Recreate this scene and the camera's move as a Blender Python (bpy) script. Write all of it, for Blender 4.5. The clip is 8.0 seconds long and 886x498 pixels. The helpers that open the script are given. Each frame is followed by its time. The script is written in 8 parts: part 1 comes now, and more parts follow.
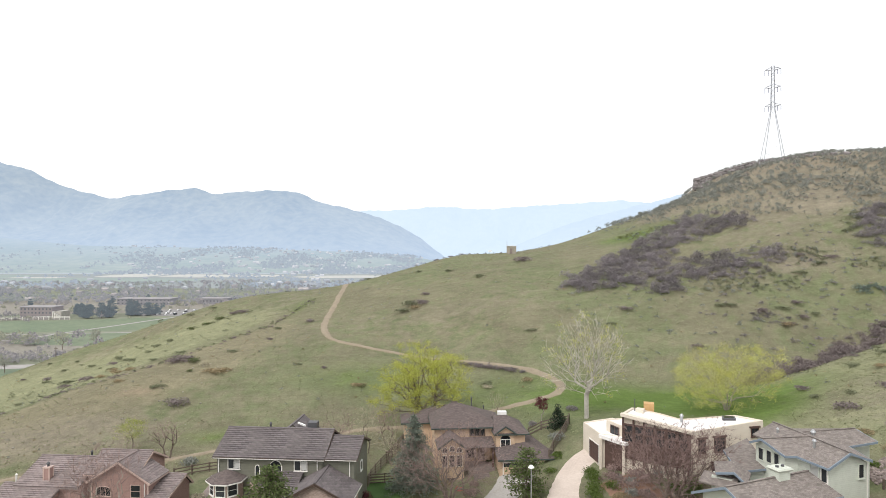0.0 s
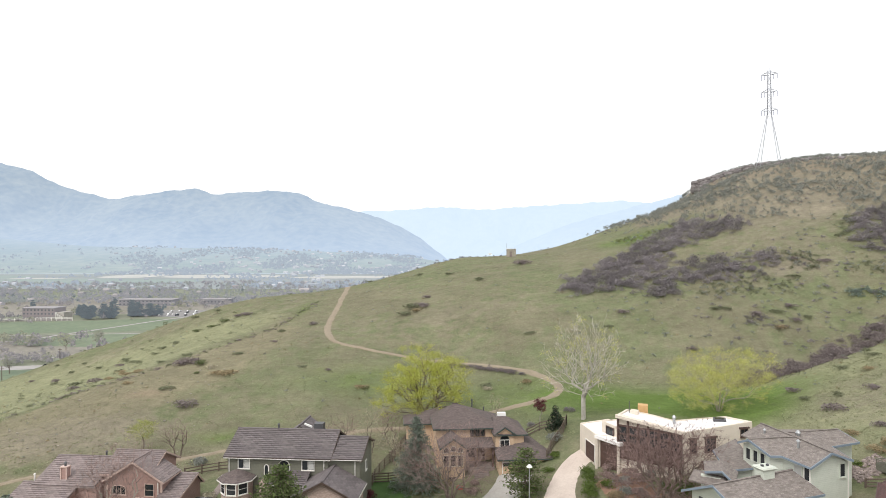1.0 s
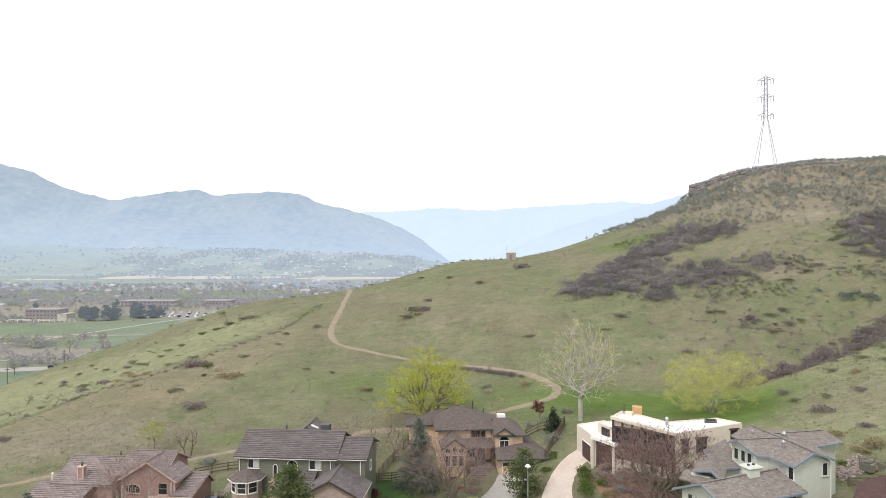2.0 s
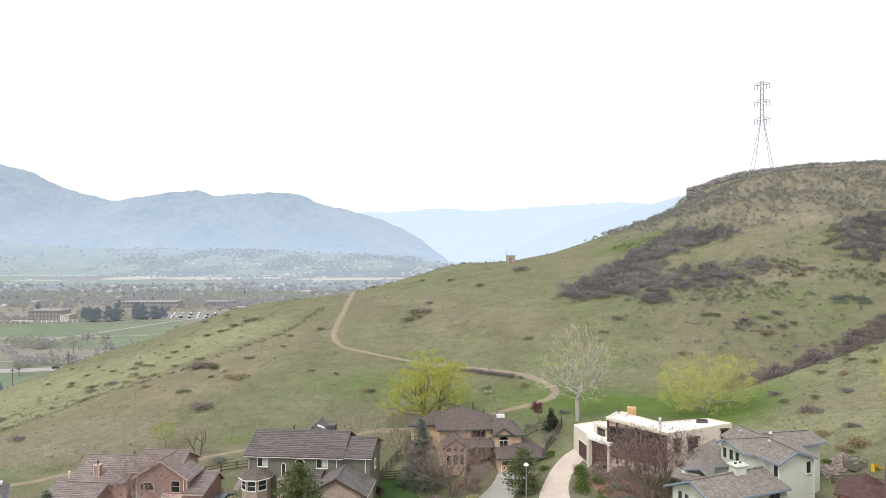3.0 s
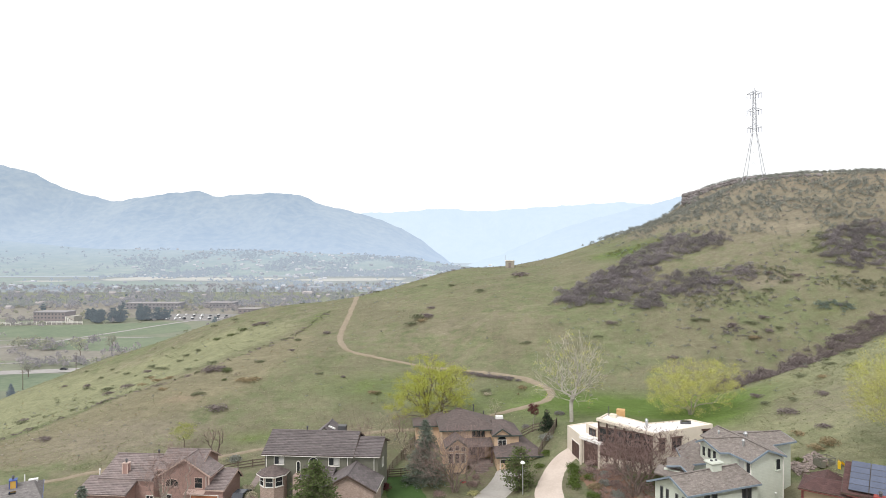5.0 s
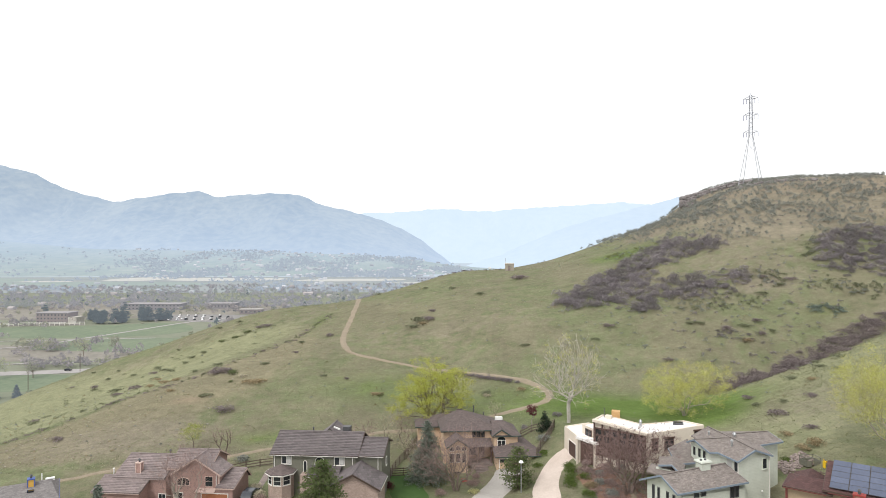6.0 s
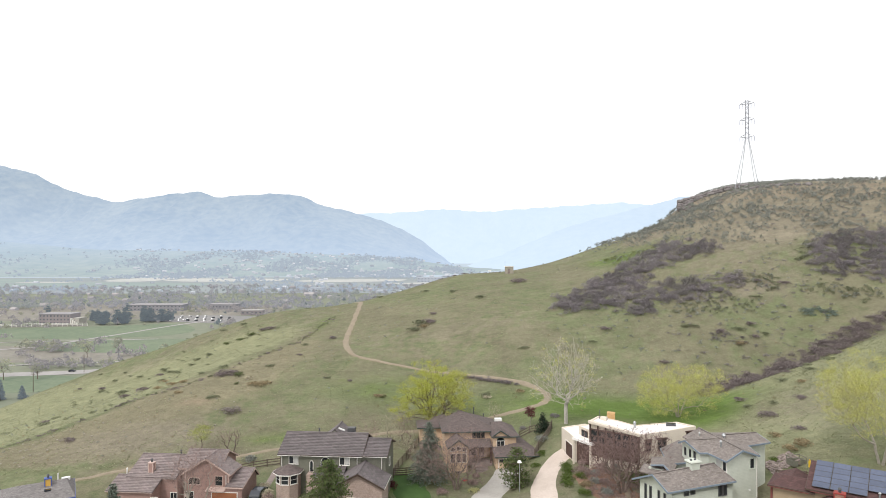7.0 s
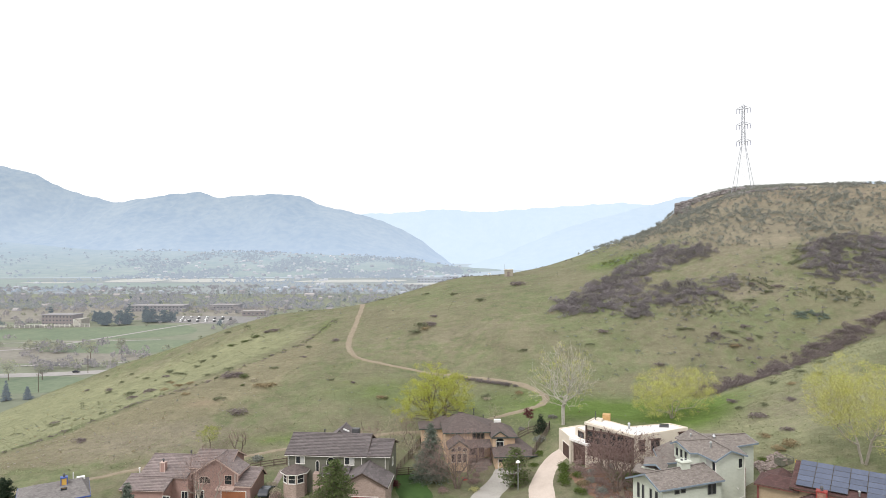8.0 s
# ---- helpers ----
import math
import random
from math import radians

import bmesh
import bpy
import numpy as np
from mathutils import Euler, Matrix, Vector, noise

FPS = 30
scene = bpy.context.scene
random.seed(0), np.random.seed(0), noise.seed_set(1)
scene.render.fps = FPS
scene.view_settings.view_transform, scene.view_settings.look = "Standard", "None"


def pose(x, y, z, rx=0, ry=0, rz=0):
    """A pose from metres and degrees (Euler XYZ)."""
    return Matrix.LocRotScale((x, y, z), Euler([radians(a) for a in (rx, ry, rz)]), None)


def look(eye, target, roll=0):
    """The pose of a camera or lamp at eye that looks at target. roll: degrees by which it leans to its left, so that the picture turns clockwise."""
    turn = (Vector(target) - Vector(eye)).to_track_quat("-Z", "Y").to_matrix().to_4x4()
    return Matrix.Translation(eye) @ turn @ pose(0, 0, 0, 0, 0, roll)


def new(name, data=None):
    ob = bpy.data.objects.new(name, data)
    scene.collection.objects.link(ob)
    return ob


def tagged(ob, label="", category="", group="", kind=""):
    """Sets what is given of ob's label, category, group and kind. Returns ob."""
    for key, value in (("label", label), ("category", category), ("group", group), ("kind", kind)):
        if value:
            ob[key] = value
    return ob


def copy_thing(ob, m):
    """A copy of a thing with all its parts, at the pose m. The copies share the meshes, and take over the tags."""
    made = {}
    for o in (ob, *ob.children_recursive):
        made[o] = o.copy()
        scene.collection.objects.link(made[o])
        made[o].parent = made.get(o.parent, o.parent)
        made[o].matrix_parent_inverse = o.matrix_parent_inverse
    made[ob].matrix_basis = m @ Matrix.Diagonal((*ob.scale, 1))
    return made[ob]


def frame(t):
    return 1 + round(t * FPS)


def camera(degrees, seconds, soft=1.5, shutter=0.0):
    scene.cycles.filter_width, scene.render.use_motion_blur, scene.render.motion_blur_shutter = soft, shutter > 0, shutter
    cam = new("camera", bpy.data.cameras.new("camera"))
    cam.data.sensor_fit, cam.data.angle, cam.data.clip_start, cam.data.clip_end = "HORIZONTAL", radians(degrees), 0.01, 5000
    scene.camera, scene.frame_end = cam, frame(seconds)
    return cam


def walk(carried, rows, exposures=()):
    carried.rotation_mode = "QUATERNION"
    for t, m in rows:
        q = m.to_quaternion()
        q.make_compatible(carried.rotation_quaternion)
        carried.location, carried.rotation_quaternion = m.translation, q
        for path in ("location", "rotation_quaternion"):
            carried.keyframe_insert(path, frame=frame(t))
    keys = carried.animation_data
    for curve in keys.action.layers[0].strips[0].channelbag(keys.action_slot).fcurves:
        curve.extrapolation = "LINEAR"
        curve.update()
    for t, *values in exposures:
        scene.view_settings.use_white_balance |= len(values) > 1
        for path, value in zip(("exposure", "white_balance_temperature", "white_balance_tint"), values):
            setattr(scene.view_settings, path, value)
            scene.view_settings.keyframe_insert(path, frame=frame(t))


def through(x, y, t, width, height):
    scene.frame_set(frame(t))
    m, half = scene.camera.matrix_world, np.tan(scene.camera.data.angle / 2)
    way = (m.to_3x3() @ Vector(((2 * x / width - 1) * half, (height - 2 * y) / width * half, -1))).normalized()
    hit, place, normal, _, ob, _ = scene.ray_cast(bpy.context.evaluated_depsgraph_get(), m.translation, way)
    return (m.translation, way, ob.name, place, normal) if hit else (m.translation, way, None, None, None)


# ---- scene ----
cam = camera(70.0, 8.0, soft=0.8)
METRES, EYE, SIDE = 33.0, 26.0, 23.265
ROWS = [
    (0.0, 0.0, 0.0, 0.0, 0.0, 0.0, -0.0),
    (0.5, -0.0037, -0.0506, 0.0228, 0.01, 0.01, 0.02),
    (1.0, -0.0077, -0.1029, 0.0463, 0.02, 0.01, 0.03),
    (1.5, -0.0115, -0.1563, 0.0699, 0.04, 0.04, 0.04),
    (3.0, -0.0246, -0.3219, 0.1353, 0.07, 0.09, 0.07),
    (3.5, -0.0288, -0.3783, 0.1589, 0.07, 0.09, 0.08),
    (4.0, -0.0329, -0.436, 0.1827, 0.08, 0.09, 0.09),
    (4.5, -0.0373, -0.4939, 0.207, 0.08, 0.09, 0.09),
    (6.0, -0.049, -0.6703, 0.2843, 0.1, 0.09, 0.11),
    (6.5, -0.0535, -0.7306, 0.3124, 0.1, 0.1, 0.11),
    (7.0, -0.0569, -0.7918, 0.3409, 0.11, 0.1, 0.12),
    (7.5, -0.0611, -0.8526, 0.3696, 0.11, 0.1, 0.11),
    (8.0, -0.0652, -0.9147, 0.3982, 0.12, 0.1, 0.12),
]
walk(cam, [(t, pose(SIDE * x, METRES * y, EYE + SIDE * z, 90 + pitch, roll, yaw)) for t, x, y, z, yaw, pitch, roll in ROWS])

# ---- bright, thinly overcast daylight ----
scene.view_settings.exposure = 0.71
SUN_EL, SUN_AZ = 52.0, 215.0
world = bpy.data.worlds.new("overcast_sky")
scene.world = world
world.use_nodes = True
wn, wl = world.node_tree.nodes, world.node_tree.links
sky = wn.new("ShaderNodeTexSky")
sky.sky_type, sky.sun_disc = "NISHITA", False
sky.sun_elevation, sky.sun_rotation = radians(SUN_EL), radians(SUN_AZ)
sky.air_density, sky.dust_density = 1.0, 6.0
back = wn["Background"]
veil = wn.new("ShaderNodeBackground")
veil.inputs["Color"].default_value, veil.inputs["Strength"].default_value = (1.0, 1.0, 1.0, 1), 0.85
back.inputs["Strength"].default_value = 0.1
wl.new(sky.outputs[0], back.inputs["Color"])
both = wn.new("ShaderNodeMixShader")
both.inputs[0].default_value = 0.8
wl.new(back.outputs[0], both.inputs[1])
wl.new(veil.outputs[0], both.inputs[2])
wl.new(both.outputs[0], wn["World Output"].inputs["Surface"])
sun = new("sun", bpy.data.lights.new("sun", "SUN"))
sun.data.energy, sun.data.angle, sun.data.color = 1.1, radians(16), (1.0, 0.98, 0.96)
sa, se = radians(SUN_AZ), radians(SUN_EL)
sun.matrix_world = look((0, 0, 0), (-math.sin(sa) * math.cos(se), -math.cos(sa) * math.cos(se), -math.sin(se)))
sun.location = (0, 0, 200)


# ---- materials ----
def mat(name, a, b, scale=1.0, rough=0.85, bump=0.25, fine=9.0, vary=0.0, metal=0.0, island=0.0, sharp=0.5, coords="Object"):
    """Two base colours mixed by a coarse and a fine noise, with relief; vary: from object to object; island: from piece to piece of a mesh."""
    m = bpy.data.materials.new(name)
    m.use_nodes = True
    n, l = m.node_tree.nodes, m.node_tree.links
    p = n["Principled BSDF"]
    p.inputs["Roughness"].default_value, p.inputs["Metallic"].default_value = rough, metal
    tc = n.new("ShaderNodeTexCoord")
    big, small = n.new("ShaderNodeTexNoise"), n.new("ShaderNodeTexNoise")
    for t, s, d in ((big, scale, 4), (small, scale * fine, 3)):
        t.inputs["Scale"].default_value, t.inputs["Detail"].default_value = s, d
        l.new(tc.outputs[coords], t.inputs["Vector"])
    add = n.new("ShaderNodeMath")
    add.operation = "MULTIPLY_ADD"
    add.inputs[1].default_value = sharp
    l.new(small.outputs["Fac"], add.inputs[0])
    half = n.new("ShaderNodeMath")
    half.operation = "MULTIPLY"
    half.inputs[1].default_value = 1 - sharp
    l.new(big.outputs["Fac"], half.inputs[0])
    l.new(half.outputs[0], add.inputs[2])
    ramp = n.new("ShaderNodeValToRGB")
    ramp.color_ramp.elements[0].position, ramp.color_ramp.elements[1].position = 0.33, 0.67
    ramp.color_ramp.elements[0].color, ramp.color_ramp.elements[1].color = (*a, 1), (*b, 1)
    l.new(add.outputs[0], ramp.inputs["Fac"])
    colour = ramp.outputs["Color"]
    for amount, node, out in ((vary, "ShaderNodeObjectInfo", "Random"), (island, "ShaderNodeNewGeometry", "Random Per Island")):
        if amount:
            src, rng, hsv = n.new(node), n.new("ShaderNodeMapRange"), n.new("ShaderNodeHueSaturation")
            rng.inputs["To Min"].default_value, rng.inputs["To Max"].default_value = 1 - amount, 1 + amount
            l.new(src.outputs[out], rng.inputs["Value"])
            l.new(rng.outputs[0], hsv.inputs["Value"])
            l.new(colour, hsv.inputs["Color"])
            colour = hsv.outputs["Color"]
    l.new(colour, p.inputs["Base Color"])
    if bump:
        bm_ = n.new("ShaderNodeBump")
        bm_.inputs["Strength"].default_value, bm_.inputs["Distance"].default_value = bump, 0.05
        l.new(add.outputs[0], bm_.inputs["Height"])
        l.new(bm_.outputs[0], p.inputs["Normal"])
    return m


def coursed(name, a, b, width, height, joint=0.02, rough=0.9, gap=0.4, relief=0.6, spread=0.22):
    """Shingles, siding or bricks too small to pick apart: courses with joints, in the object's own coordinates along the surface (UV in metres)."""
    m = mat(name, a, b, scale=1.6, rough=rough, bump=0)
    n, l = m.node_tree.nodes, m.node_tree.links
    p = n["Principled BSDF"]
    base = p.inputs["Base Color"].links[0].from_socket
    uv, br = n.new("ShaderNodeUVMap"), n.new("ShaderNodeTexBrick")
    br.inputs["Scale"].default_value = 1.0
    br.inputs["Brick Width"].default_value, br.inputs["Row Height"].default_value = width, height
    br.inputs["Mortar Size"].default_value, br.inputs["Mortar Smooth"].default_value = joint, 0.3
    br.inputs["Color1"].default_value, br.inputs["Color2"].default_value = (1 + spread, 1 + spread, 1 + spread, 1), (1 - spread, 1 - spread, 1 - spread, 1)
    br.inputs["Mortar"].default_value = (gap, gap, gap, 1)
    l.new(uv.outputs[0], br.inputs["Vector"])
    mix = n.new("ShaderNodeMix")
    mix.data_type, mix.blend_type = "RGBA", "MULTIPLY"
    mix.inputs["Factor"].default_value = 1.0
    l.new(base, mix.inputs["A"])
    l.new(br.outputs["Color"], mix.inputs["B"])
    l.new(mix.outputs["Result"], p.inputs["Base Color"])
    bump = n.new("ShaderNodeBump")
    bump.inputs["Strength"].default_value, bump.inputs["Distance"].default_value, bump.invert = relief, 0.03, True
    l.new(br.outputs["Fac"], bump.inputs["Height"])
    l.new(bump.outputs[0], p.inputs["Normal"])
    return m


def leafy(name, a, b, island=0.35, through=0.35):
    """Leaves and twigs: a diffuse body that lets some light through, each piece a little different."""
    m = mat(name, a, b, scale=0.6, rough=0.7, bump=0, island=island)
    n, l = m.node_tree.nodes, m.node_tree.links
    p, out = n["Principled BSDF"], n["Material Output"]
    col = p.inputs["Base Color"].links[0].from_socket
    p.inputs["Specular IOR Level"].default_value = 0.15
    if through:
        tr, mx = n.new("ShaderNodeBsdfTranslucent"), n.new("ShaderNodeMixShader")
        l.new(col, tr.inputs["Color"])
        mx.inputs[0].default_value = through
        l.new(p.outputs[0], mx.inputs[1])
        l.new(tr.outputs[0], mx.inputs[2])
        l.new(mx.outputs[0], out.inputs["Surface"])
    return m


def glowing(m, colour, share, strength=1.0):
    """Painted haze for valley and backdrop: air-scattered daylight as the surface's own glow."""
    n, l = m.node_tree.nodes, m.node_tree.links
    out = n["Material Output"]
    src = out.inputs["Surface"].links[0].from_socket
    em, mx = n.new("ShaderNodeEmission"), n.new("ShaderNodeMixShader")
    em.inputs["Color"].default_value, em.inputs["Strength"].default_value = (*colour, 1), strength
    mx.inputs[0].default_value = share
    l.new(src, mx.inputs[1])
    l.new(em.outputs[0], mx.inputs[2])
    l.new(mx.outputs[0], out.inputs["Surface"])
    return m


def grass_ground(name):
    """The hillside: spring grass, drier tops, bare soil; the masks are laid out in the plan (attribute 'cover')."""
    m = bpy.data.materials.new(name)
    m.use_nodes = True
    n, l = m.node_tree.nodes, m.node_tree.links
    p = n["Principled BSDF"]
    p.inputs["Roughness"].default_value, p.inputs["Specular IOR Level"].default_value = 0.95, 0.1
    geo, att = n.new("ShaderNodeNewGeometry"), n.new("ShaderNodeAttribute")
    att.attribute_name = "cover"
    sep = n.new("ShaderNodeSeparateColor")
    l.new(att.outputs["Color"], sep.inputs[0])

    def noisy(scale, detail=4, rough=0.6):
        t = n.new("ShaderNodeTexNoise")
        t.inputs["Scale"].default_value, t.inputs["Detail"].default_value, t.inputs["Roughness"].default_value = scale, detail, rough
        l.new(geo.outputs["Position"], t.inputs["Vector"])
        return t.outputs["Fac"]

    def ramp(src, stops):
        r = n.new("ShaderNodeValToRGB")
        els = r.color_ramp.elements
        while len(els) < len(stops):
            els.new(0.5)
        for e, (pos, c) in zip(els, stops):
            e.position, e.color = pos, (*c, 1)
        l.new(src, r.inputs["Fac"])
        return r.outputs["Color"]

    def blend(f, a, b):
        x = n.new("ShaderNodeMix")
        x.data_type = "RGBA"
        l.new(f, x.inputs["Factor"])
        l.new(a, x.inputs["A"])
        l.new(b, x.inputs["B"])
        return x.outputs["Result"]

    def mask(src, noise_src, low, high):
        """A plan mask with a ragged edge."""
        s = n.new("ShaderNodeMath")
        s.operation = "MULTIPLY_ADD"
        s.inputs[1].default_value = 0.9
        l.new(noise_src, s.inputs[0])
        l.new(src, s.inputs[2])
        r = n.new("ShaderNodeMapRange")
        r.interpolation_type = "SMOOTHSTEP"
        r.inputs["From Min"].default_value, r.inputs["From Max"].default_value = low, high
        l.new(s.outputs[0], r.inputs["Value"])
        return r.outputs[0]

    wide, mid, clod, fine = noisy(0.035), noisy(0.3, 5), noisy(0.75, 5, 0.75), noisy(3.2, 6, 0.75)
    att2 = n.new("ShaderNodeAttribute")
    att2.attribute_name = "tint"
    sep2 = n.new("ShaderNodeSeparateColor")
    l.new(att2.outputs["Color"], sep2.inputs[0])
    olive = blend(mid, ramp(fine, GRASS_A), ramp(fine, GRASS_B))
    olive = blend(mask(wide, mid, 0.75, 1.1), olive, ramp(fine, GRASS_C))
    lush = ramp(fine, GRASS_LUSH)
    dry = ramp(fine, GRASS_DRY)
    soil = ramp(mid, SOIL)
    c = blend(mask(sep2.outputs[0], mid, 0.6, 1.2), olive, ramp(fine, GRASS_PALE))
    c = blend(mask(sep2.outputs[1], mid, 0.6, 1.25), c, ramp(fine, GRASS_BROWN))
    c = blend(mask(sep.outputs[0], mid, 0.62, 1.3), c, lush)
    c = blend(mask(sep.outputs[1], mid, 0.62, 1.25), c, dry)
    c = blend(mask(sep.outputs[2], fine, 0.75, 1.2), c, soil)
    def spread(src, lo, hi, a=0.34, b=0.66):
        r = n.new("ShaderNodeMapRange")
        r.inputs["From Min"].default_value, r.inputs["From Max"].default_value = a, b
        r.inputs["To Min"].default_value, r.inputs["To Max"].default_value = lo, hi
        l.new(src, r.inputs["Value"])
        return r.outputs[0]

    def times(a, b):
        x = n.new("ShaderNodeMath")
        x.operation = "MULTIPLY"
        l.new(a, x.inputs[0])
        l.new(b, x.inputs[1])
        return x.outputs[0]

    # grazing terraces and drier streaks run level along the slope
    flat_, streak = n.new("ShaderNodeMapping"), n.new("ShaderNodeTexNoise")
    flat_.inputs["Scale"].default_value = (0.2, 0.5, 0.5)
    streak.inputs["Scale"].default_value, streak.inputs["Detail"].default_value, streak.inputs["Roughness"].default_value = 0.9, 5, 0.65
    l.new(geo.outputs["Position"], flat_.inputs["Vector"])
    l.new(flat_.outputs[0], streak.inputs["Vector"])
    both_ = times(times(spread(clod, 0.86, 1.14), spread(noisy(0.11, 4, 0.6), 0.9, 1.1)), spread(streak.outputs["Fac"], 0.91, 1.09))
    hsv = n.new("ShaderNodeHueSaturation")
    l.new(both_, hsv.inputs["Value"])
    l.new(c, hsv.inputs["Color"])
    l.new(hsv.outputs["Color"], p.inputs["Base Color"])
    bump = n.new("ShaderNodeBump")
    bump.inputs["Strength"].default_value, bump.inputs["Distance"].default_value = 0.8, 0.3
    l.new(fine, bump.inputs["Height"])
    l.new(bump.outputs[0], p.inputs["Normal"])
    return m


GRASS_A = [(0.3, (0.095, 0.115, 0.058)), (0.7, (0.17, 0.19, 0.104))]
GRASS_B = [(0.3, (0.126, 0.142, 0.073)), (0.7, (0.212, 0.224, 0.128))]
GRASS_C = [(0.3, (0.138, 0.132, 0.084)), (0.7, (0.215, 0.202, 0.135))]
GRASS_LUSH = [(0.3, (0.085, 0.135, 0.032)), (0.7, (0.14, 0.2, 0.058))]
GRASS_PALE = [(0.3, (0.178, 0.188, 0.104)), (0.7, (0.28, 0.282, 0.175))]
GRASS_BROWN = [(0.3, (0.155, 0.142, 0.09)), (0.7, (0.255, 0.232, 0.156))]
GRASS_DRY = [(0.3, (0.163, 0.145, 0.105)), (0.7, (0.262, 0.235, 0.175))]
SOIL = [(0.3, (0.23, 0.178, 0.128)), (0.7, (0.33, 0.262, 0.19))]

